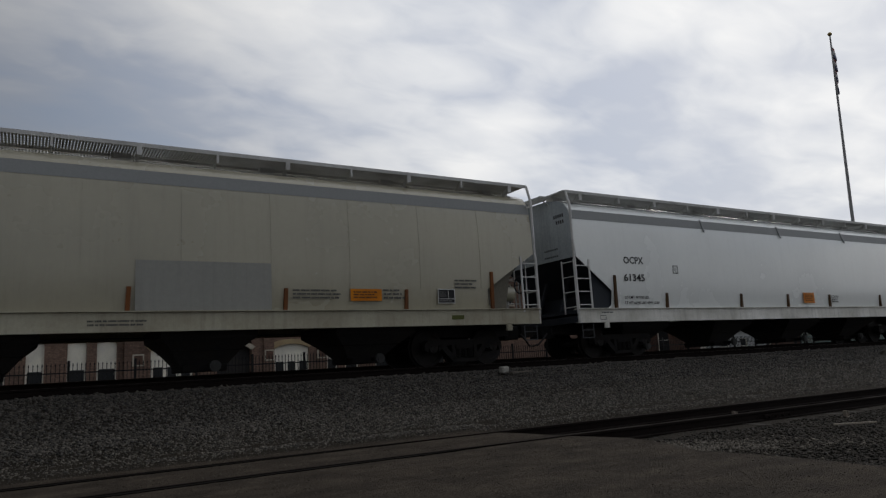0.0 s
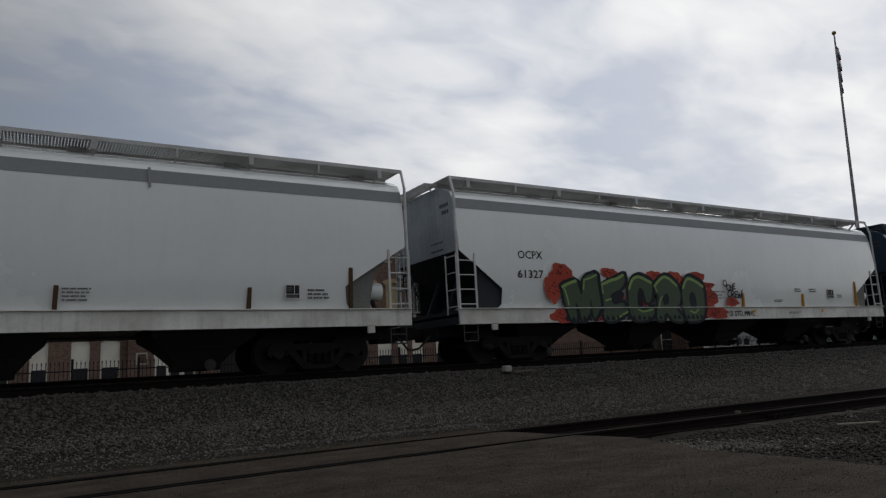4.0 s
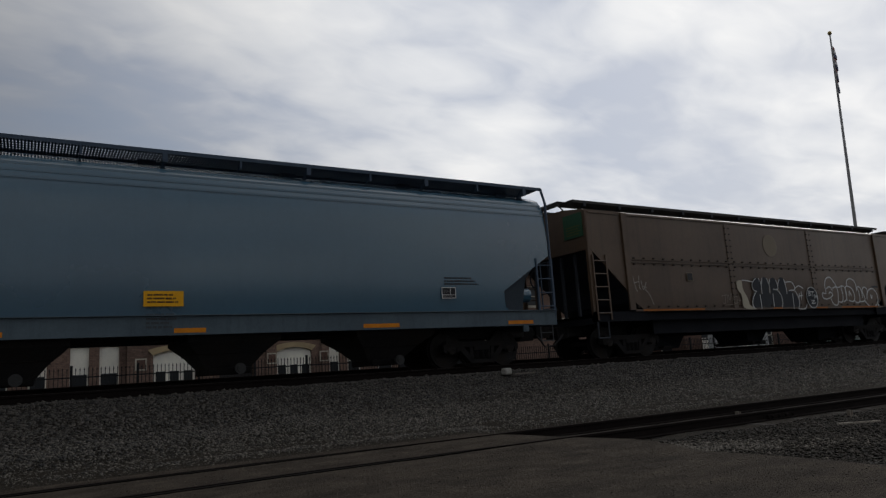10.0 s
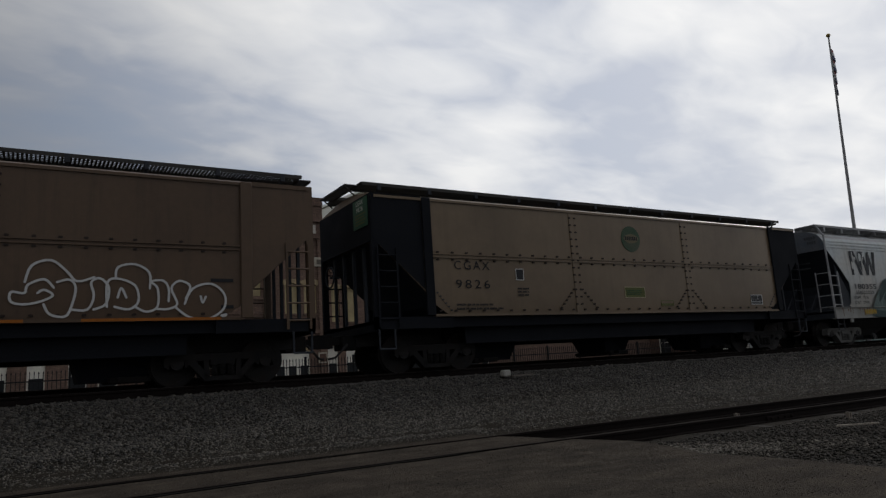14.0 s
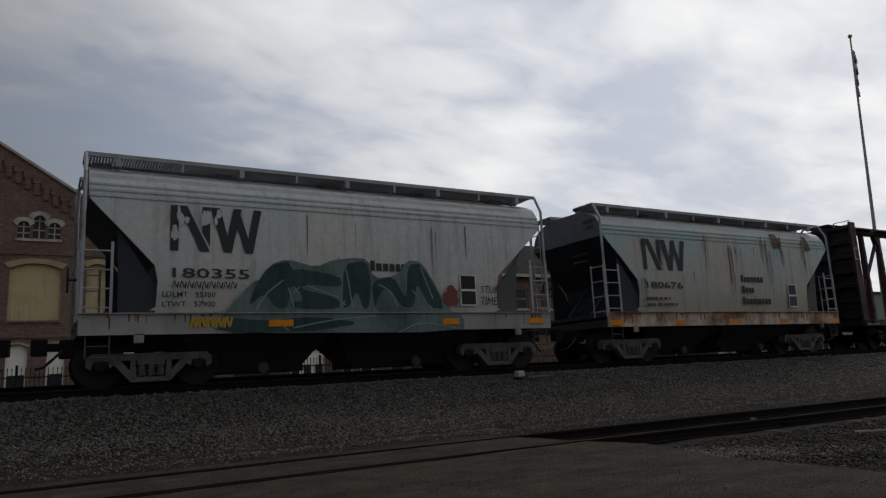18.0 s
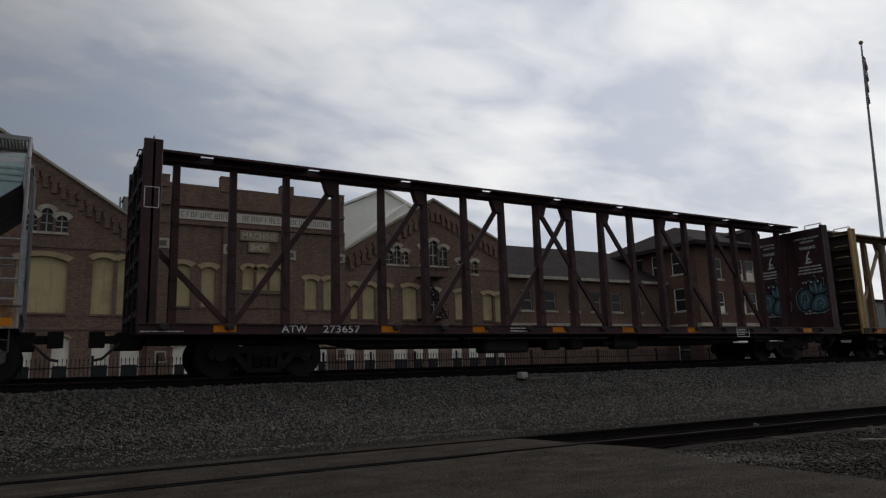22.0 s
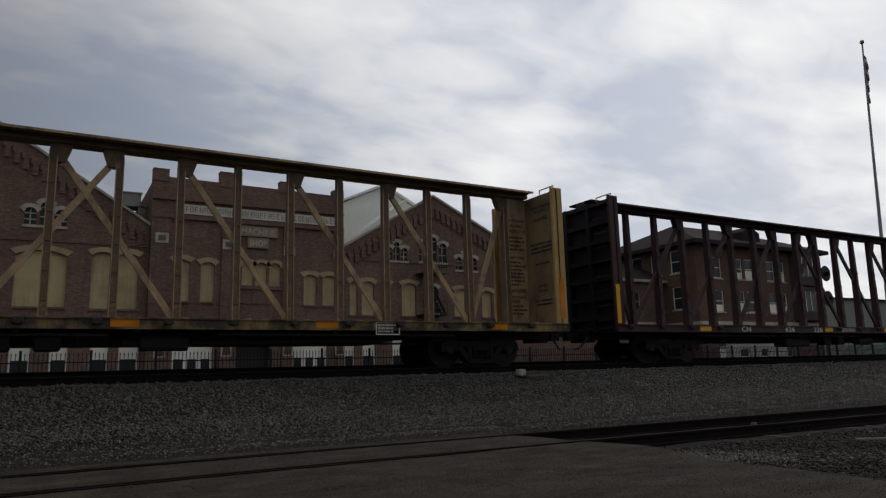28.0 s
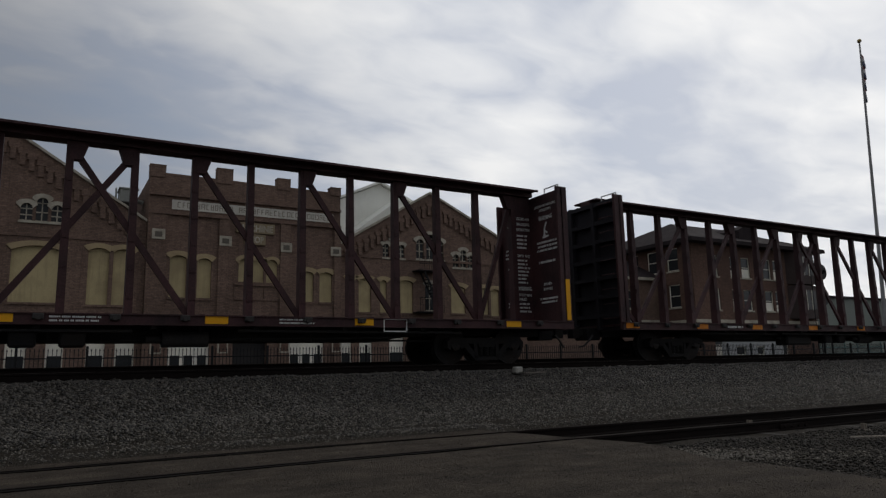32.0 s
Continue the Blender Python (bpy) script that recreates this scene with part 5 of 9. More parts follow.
    # corner pipes and ladders
    for x, s in ((0.03, 1), (L - 0.03, -1)):
        for yy in (-1.6, 1.6):
            bm = new_bm()
            sg = 1 if yy > 0 else -1
            bar(bm, (x, yy, sill_z[0]), (x, yy, walk_z - 0.45), 0.035, n=8)
            bar(bm, (x, yy, walk_z - 0.45), (x, sg * y1, walk_z), 0.035, n=8)
            part("corner_pipe", bm, pipe, car, "white painted corner grab pipe")
        ladder(car, x if s > 0 else x - 0.5, -1.62, sill_z[1] - 0.05, 2.72, 0.5, 4, pipe, 0.016)
        ladder(car, x if s > 0 else x - 0.5, 1.62, sill_z[1] - 0.05, 2.72, 0.5, 4, pipe, 0.016)
        # a rung frame across the end, and a tall ladder at the far corner
        bm = new_bm()
        for yy in (-1.6, -1.1):
            bar(bm, (x - s * 0.04, yy, sill_z[1] - 0.1), (x - s * 0.04, yy, 2.72), 0.03, 0.03)
        for k in range(4):
            bar(bm, (x - s * 0.04, -1.6, 1.4 + 0.42 * k), (x - s * 0.04, -1.1, 1.4 + 0.42 * k), 0.016, n=6)
        part("end_ladder", bm, pipe, car)
        bm = new_bm()
        for yy in (1.1, 1.58):
            bar(bm, (x - s * 0.05, yy, sill_z[1] - 0.1), (x - s * 0.05, yy, walk_z - 0.1), 0.03, 0.03)
        for k in range(8):
            bar(bm, (x - s * 0.05, 1.1, 1.4 + 0.38 * k), (x - s * 0.05, 1.58, 1.4 + 0.38 * k), 0.016, n=6)
        part("end_ladder", bm, pipe, car)
        bm = new_bm()
        bar(bm, (x + s * 0.1, -1.58, sill_z[0]), (x + s * 0.1, -1.58, 0.55), 0.016, n=6)
        bar(bm, (x + s * 0.5, -1.58, sill_z[0]), (x + s * 0.5, -1.58, 0.55), 0.016, n=6)
        bar(bm, (x + s * 0.1, -1.58, 0.55), (x + s * 0.5, -1.58, 0.55), 0.016, n=6)
        bar(bm, (x + s * 0.1, -1.58, 0.76), (x + s * 0.5, -1.58, 0.76), 0.014, n=6)
        part("stirrup", bm, GREY_MARK, car)
        # poling tab below the sill
        bm = new_bm()
        xx = x + s * 1.0
        bevelled(bm, xx - 0.09, xx + 0.09, -1.63, -1.56, sill_z[0] - 0.17, sill_z[0] + 0.02, 0.015)
        disc(bm, (xx, -1.635, sill_z[0] - 0.07), 0.05, 0.01, 12)
        part("jacking_pad", bm, sill_paint, car)
    for z0, z1, y0_, y1_ in ((4.0, 4.1, -1.25, -0.85), (3.82, 3.92, -1.25, -0.9), (2.9, 3.15, -0.9, -0.3)):
        bm = new_bm()
        yy = y0_
        while yy < y1_:
            box(bm, 0.068, 0.074, yy, yy + 0.06, z0, z1 if z1 - z0 < 0.15 else z0 + 0.05)
            if z1 - z0 > 0.15:
                box(bm, 0.068, 0.074, yy, yy + 0.045, z1 - 0.05, z1)
            yy += 0.09
        tagged(part("end_stencil", bm, GREY_MARK, car), kind="stuff")
    truck(car, truck_in, cast=cast)
    truck(car, L - truck_in, cast=cast)
    coupler(car, 0, -1)
    coupler(car, L, 1)
    # brake wheel and rods at the left end
    bm = new_bm()
    disc(bm, (-0.14, 0.7, 2.3), 0.28, 0.03, 20, hole=0.245, axis="x")
    for k in range(5):
        a = k * 1.2566
        bar(bm, (-0.14, 0.7, 2.3), (-0.14, 0.7 + 0.26 * math.cos(a), 2.3 + 0.26 * math.sin(a)), 0.012, n=5)
    bar(bm, (-0.14, 0.7, 2.3), (0.1, 0.7, 2.3), 0.03, n=6)
    part("brake_wheel", bm, dark, car, "hand brake wheel")
    bm = new_bm()
    bar(bm, (2.6, -0.55, 0.9), (L - 2.6, -0.55, 0.9), 0.02, n=6)
    part("brake_rod", bm, STEEL_DARK, car)
    return car


def end_top(levels, x):
    """The height at which the sloping end is x metres in from the end sill."""
    for (za, _, a), (zb, _, b) in zip(levels, levels[1:]):
        if (a - x) * (b - x) <= 0 and a != b and za > 1.5:
            return za + (zb - za) * (a - x) / (a - b)
    return 2.0


def grating_end(car, x, s, y1, z, material, out=0.55):
    """The crosswise end of the roof walk, overhanging the end."""
    bm = new_bm()
    a, b = sorted((x - s * 0.05, x + s * out))
    n = 22
    for i in range(n + 1):
        y = -y1 + 2 * y1 * i / n
        box(bm, a, b, y - 0.012, y + 0.012, z, z + 0.035)
    box(bm, a, a + 0.03, -y1, y1, z - 0.02, z + 0.035)
    box(bm, b - 0.03, b, -y1, y1, z - 0.02, z + 0.035)
    for y in (-0.7, 0.7):
        bar(bm, (x + s * (out - 0.05), y, z), (x - s * 0.02, y, z - 0.2), 0.02, n=6)
    return tagged(part("end_walk", bm, material, car, "overhanging end of the roof walkway"), kind="stuff")


def posts(car, levels, places, material=RUST_POST, h=0.45, z0=1.34):
    for x, hh in places:
        bm = new_bm()
        prism(bm, [(x - 0.05, z0), (x + 0.03, z0), (x + 0.05, z0 + hh), (x - 0.03, z0 + hh)], "y", -side_y(levels, z0 + hh) - 0.035, -side_y(levels, z0 + hh) + 0.03)
        part("side_post", bm, material, car, "narrow rust-red post on the side")


def plate(car, x0, x1, z0, z1, y, material, name="placard", label="", proud=0.006):
    bm = new_bm()
    box(bm, x0, x1, -y - proud, -y, z0, z1)
    return part(name, bm, material, car, label)


def outline_box(car, x0, x1, z0, z1, y, material, t=0.02):
    bm = new_bm()
    for a, b, c, d in ((x0, x1, z0, z0 + t), (x0, x1, z1 - t, z1), (x0, x0 + t, z0, z1), (x1 - t, x1, z0, z1)):
        box(bm, a, b, -y - 0.004, -y, c, d)
    return part("stencil_frame", bm, material, car)


WHITE_CAR = mat("aged_white_enamel", (0.76, 0.785, 0.765), 0.22, var=0.02, scale=0.8, col2=(0.70, 0.724, 0.708), spec=0.9, streak=0.05)
BEIGE_CAR = mat("dirty_beige_enamel", (0.37, 0.345, 0.255), 0.28, var=0.04, scale=0.9, col2=(0.31, 0.29, 0.215), spec=0.8, streak=0.14)
WHITE_SILL = mat("white_sill_paint", (0.82, 0.81, 0.76), 0.4, var=0.08, scale=2, col2=(0.5, 0.49, 0.43), streak=0.3)
BEIGE_SILL = mat("beige_sill_paint", (0.42, 0.40, 0.31), 0.45, var=0.1, scale=2, col2=(0.3, 0.27, 0.2), streak=0.3)
GREY_BAND = mat("grey_band_paint", (0.24, 0.25, 0.25), 0.45, var=0.08, scale=2)
GREY_PIPE = mat("light_grey_steel", (0.60, 0.60, 0.59), 0.5, var=0.15, scale=4, col2=(0.44, 0.435, 0.42))
BLUE_CAR = mat("faded_blue_enamel", (0.036, 0.100, 0.150), 0.24, var=0.05, scale=1.0, col2=(0.028, 0.082, 0.128), spec=0.8, streak=0.08)
BLUE_DARK = mat("dark_blue_steel", (0.05, 0.072, 0.105), 0.5, var=0.15, scale=3)
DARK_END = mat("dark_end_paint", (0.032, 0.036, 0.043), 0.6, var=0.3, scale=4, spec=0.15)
BLACK_END = mat("blue_black_end_paint", (0.0105, 0.0115, 0.0145), 0.75, var=0.3, scale=4, spec=0.08)
BROWN_CAR = mat("rust_brown_paint", (0.098, 0.061, 0.036), 0.45, var=0.10, scale=0.9, col2=(0.062, 0.041, 0.028), streak=0.3, spec=0.3)
TAN_CAR = mat("weathered_tan_paint", (0.180, 0.126, 0.074), 0.40, var=0.06, scale=0.7, col2=(0.118, 0.084, 0.052), streak=0.15, spec=0.35)
NW_CAR = mat("weathered_grey_paint", (0.30, 0.39, 0.395), 0.45, var=0.12, scale=1.0, col2=(0.40, 0.37, 0.31), lo=0.36, hi=0.56, streak=0.4)
NW_GREY = mat("weathered_pale_grey_paint", (0.43, 0.465, 0.47), 0.45, var=0.14, scale=1.0, col2=(0.50, 0.475, 0.43), lo=0.38, hi=0.6, streak=0.5)
NW_PIPE = mat("aged_grey_steel", (0.34, 0.345, 0.355), 0.55, var=0.25, scale=4, col2=(0.23, 0.22, 0.215))
NW_SILL = mat("rust_stained_sill", (0.44, 0.37, 0.29), 0.65, var=0.3, scale=4, col2=(0.20, 0.10, 0.05), streak=0.7, lo=0.42, hi=0.62)
NW_SILL2 = mat("grey_sill_paint", (0.30, 0.30, 0.28), 0.6, var=0.15, scale=3, col2=(0.22, 0.21, 0.19), streak=0.3)
BEAM_RED = mat("oxide_brown_beam", (0.064, 0.029, 0.030), 0.55, var=0.4, scale=3, col2=(0.030, 0.018, 0.019), streak=0.35)
BEAM_TAN = mat("tan_beam_paint", (0.41, 0.29, 0.165), 0.55, var=0.35, scale=5, col2=(0.17, 0.125, 0.08), streak=0.5, lo=0.45, hi=0.68, spec=0.3)
MARK = mat("black_lettering", (0.018, 0.018, 0.02), 0.5, var=0.1)
GRAF_RED = mat("red_spray", (0.45, 0.070, 0.040), 0.6, var=0.3, scale=3, col2=(0.32, 0.045, 0.03))
GRAF_DARK_RED = mat("dark_red_spray", (0.13, 0.018, 0.014), 0.6, var=0.2)
GRAF_NAVY = mat("navy_spray", (0.014, 0.018, 0.024), 0.6, var=0.2)
GRAF_GREEN = mat("dark_green_spray", (0.062, 0.094, 0.055), 0.5, var=0.2, scale=3)
GRAF_LIME = mat("lime_spray", (0.23, 0.34, 0.10), 0.5, var=0.15, scale=3)
GRAF_BLUE = mat("pale_blue_spray", (0.22, 0.36, 0.40), 0.5, var=0.15, scale=3)
GREEN_LOGO = mat("green_emblem", (0.026, 0.082, 0.042), 0.5, var=0.15)
LIME_LABEL = mat("lime_label", (0.085, 0.095, 0.025), 0.5, var=0.15)

for m in (WHITE_CAR, BEIGE_CAR, BLUE_CAR):  # a clear, still glossy top coat
    gloss = m.node_tree.nodes["Principled BSDF"]
    gloss.inputs["Coat Weight"].default_value, gloss.inputs["Coat Roughness"].default_value = 0.7, 0.16

OC_LEVELS = [(1.33, 1.54, 1.18), (1.45, 1.55, 1.33), (1.85, 1.585, 1.36), (2.3, 1.605, 0.76), (2.8, 1.61, 0.09), (3.2, 1.60, 0.08), (3.6, 1.57, 0.08), (3.88, 1.545, 0.08), (4.16, 1.47, 0.08), (4.36, 1.33, 0.08), (4.50, 1.05, 0.08), (4.58, 0.6, 0.1), (4.6, 0.05, 0.1)]
NW_LEVELS = [(1.38, 1.48, 1.15), (1.5, 1.53, 1.32), (2.0, 1.58, 1.34), (2.3, 1.60, 1.28), (2.9, 1.61, 0.72), (3.55, 1.58, 0.12), (3.75, 1.55, 0.1), (3.95, 1.48, 0.1), (4.15, 1.33, 0.1), (4.30, 1.02, 0.1), (4.39, 0.55, 0.12), (4.4, 0.05, 0.12)]


def plastics_hopper(label, paint, sill, L=19.5, number=None, pipe=GREY_PIPE, band_paint=GREY_BAND, **kw):
    c = covered_hopper(label, L, paint, OC_LEVELS, sill, DARK_END, 4.70, (0.57, 1.46), [(2.1, 4.08, 0.50), (6.22, 8.17, 0.55), (10.25, 12.17, 0.50), (13.95, 16.0, 0.6)], band_z=kw.get("band_z", (3.88, 4.16)), band_paint=band_paint, pipe=pipe, roof_lines=kw.get("roof_lines", ()), brackets=13)
    # white upper ends coloured blue-grey for the shade on them
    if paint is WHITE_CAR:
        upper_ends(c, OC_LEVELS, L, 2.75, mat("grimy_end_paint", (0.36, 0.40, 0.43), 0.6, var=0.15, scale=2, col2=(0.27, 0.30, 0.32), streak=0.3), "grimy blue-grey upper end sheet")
    bm = new_bm()
    bar(bm, (L - 1.25, -1.2, 1.78), (L - 0.6, -1.2, 1.78), 0.2, n=16)
    part("air_reservoir", bm, paint, c, "round air tank on the end platform", smooth=True)
    return c


YS = 1.612


def build_c0():
    c = plastics_hopper("dirty beige covered hopper car with vertical seams", BEIGE_CAR, BEIGE_SILL)
    L = 19.5
    for x in (1.8, 3.54, 5.35, 7.15, 8.96, 10.73, 12.5, 14.3, 16.1, 17.8):
        bm = new_bm()
        for (za, ya, _), (zb, yb, _) in zip(OC_LEVELS[2:8], OC_LEVELS[3:8]):
            bar(bm, (L - x, -ya - 0.002, za), (L - x, -yb - 0.002, zb), 0.02, 0.012)
        part("weld_seam", bm, BEIGE_CAR, c)
    posts(c, OC_LEVELS, [(L - 1.5, 0.95), (L - 3.95, 0.48), (L - 6.85, 0.48), (L - 9.92, 0.48), (L - 13.4, 0.48)])
    plate(c, L - 9.8, L - 7.16, 1.36, 2.34, YS, mat("grey_repaint", (0.275, 0.275, 0.25), 0.42, var=0.08, scale=1.2, spec=0.5, streak=0.2), "repainted_patch", "paler repainted patch")
    plate(c, L - 5.37, L - 4.6, 1.55, 1.82, YS, ORANGE, label="orange placard with small print")
    for ob in c.children:  # this car's gussets wear a darker beige
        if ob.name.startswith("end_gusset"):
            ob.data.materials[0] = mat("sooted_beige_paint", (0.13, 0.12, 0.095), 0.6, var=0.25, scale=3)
    rng = random.Random(1)
    text_bars(c, L - 5.3, L - 4.68, 1.6, 1.78, -YS - 0.008, 3, MARK, rng)
    text_bars(c, L - 6.7, L - 5.45, 1.58, 1.82, -YS - 0.002, 3, GREY_MARK, rng)
    text_bars(c, L - 4.55, L - 3.98, 1.58, 1.84, -YS - 0.002, 3, GREY_MARK, rng)
    text_bars(c, L - 2.6, L - 1.9, 1.84, 2.1, -YS - 0.002, 3, GREY_MARK, rng)
    text_bars(c, L - 10.6, L - 9.3, 1.06, 1.2, -1.634, 2, GREY_MARK, rng)
    data_panel(c, L - 3.1, L - 2.62, 1.49, 1.84)
    plate(c, L - 2.75, L - 2.4, 1.1, 1.2, 1.632, LIME_LABEL, label="small lime label")
    return c


def data_panel(c, x0, x1, z0, z1, y=YS):
    p = plate(c, x0, x1, z0, z1, y, MARK, "data_panel", "black data panel framed in white")
    bm = new_bm()
    t, m = 0.016, x0 + 0.6 * (x1 - x0)
    zm = z0 + 0.3 * (z1 - z0)
    for a, b, d, e in ((x0, x1, z0, z0 + t), (x0, x1, z1 - t, z1), (x0, x0 + t, z0 + t, z1 - t), (x1 - t, x1, z0 + t, z1 - t), (x0 + t, x1 - t, zm, zm + t * 0.7), (m, m + t * 0.7, zm + t, z1 - t)):
        box(bm, a, b, -y - 0.009, -y - 0.006, d, e)
    part("panel_grid", bm, WHITE_PAINT, p)
    rng = random.Random(int(x0 * 50))
    grey = mat("dim_panel_print", (0.16, 0.16, 0.155), 0.7, var=0.2)
    text_bars(p, x0 + 0.04, m - 0.02, zm + 0.05, z1 - 0.05, -y - 0.0065, 3, grey, rng)
    text_bars(p, x0 + 0.04, x1 - 0.04, z0 + 0.03, zm - 0.01, -y - 0.0065, 1, grey, rng)


def build_c1():
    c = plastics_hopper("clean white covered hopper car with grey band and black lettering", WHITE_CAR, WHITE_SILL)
    lettering(c, "OCPX", 1.90, -YS - 0.004, 2.64, 0.215, MARK, 0.82, bold=0.022)
    lettering(c, "61345", 1.86, -YS - 0.004, 2.13, 0.215, MARK, 0.85, bold=0.022)
    lettering(c, "LD LMT 197100 LBS", 1.83, -YS + 0.006, 1.62, 0.085, MARK, 0.98, bold=0.03)
    lettering(c, "LT WT 65900 LBS NEW 10-89", 1.82, -YS + 0.008, 1.46, 0.085, MARK, 1.42, bold=0.03)
    outline_box(c, 3.97, 4.2, 2.40, 2.64, YS, MARK)
    lettering(c, "C", 4.04, -YS - 0.004, 2.46, 0.09, MARK, bold=0.01)
    posts(c, OC_LEVELS, [(1.47, 0.95), (3.6, 0.46), (7.14, 0.46), (9.7, 0.46), (12.25, 0.46), (15.74, 0.46), (18.0, 0.93)], mat("dark_rust_post", (0.085, 0.048, 0.022), 0.8, var=0.3, scale=8, col2=(0.06, 0.036, 0.02)))
    plate(c, 10.6, 11.25, 1.49, 1.86, YS, ORANGE, label="orange placard")
    rng = random.Random(4)
    text_bars(c, 10.68, 11.18, 1.55, 1.8, -YS - 0.008, 4, RUST_POST, rng)
    text_bars(c, 12.35, 12.85, 1.5, 1.78, -YS + 0.012, 4, GREY_MARK, rng)
    text_bars(c, 0.85, 1.4, 1.2, 1.27, -1.634, 1, GREY_MARK, rng)
    text_bars(c, 17.0, 17.5, 1.55, 1.8, -YS + 0.012, 3, GREY_MARK, rng)
    data_panel(c, 16.5, 16.82, 1.57, 1.87)
    for x in (5.67, 9.75, 13.8):
        bm = new_bm()
        bar(bm, (x, -1.60, 3.78), (x, -1.47, 4.2), 0.05, 0.03)
        part("band_clip", bm, GREY_BAND, c)
    outline_box(c, 0.78, 1.0, 1.03, 1.15, 1.63, GREY_MARK, 0.012)
    return c


def blob(bm, cx, cz, rx, rz, y, rng, n=26, rough=0.22):
    ph = [rng.uniform(0, 6.28) for _ in range(4)]
    vs = []
    for i in range(n):
        a = 6.2832 * i / n
        k = 1 + rough * (0.5 * math.sin(3 * a + ph[0]) + 0.35 * math.sin(5 * a + ph[1]) + 0.3 * math.sin(8 * a + ph[2]))
        vs.append(bm.verts.new((cx + rx * k * math.cos(a), y, cz + rz * k * math.sin(a))))
    bm.faces.new(vs)


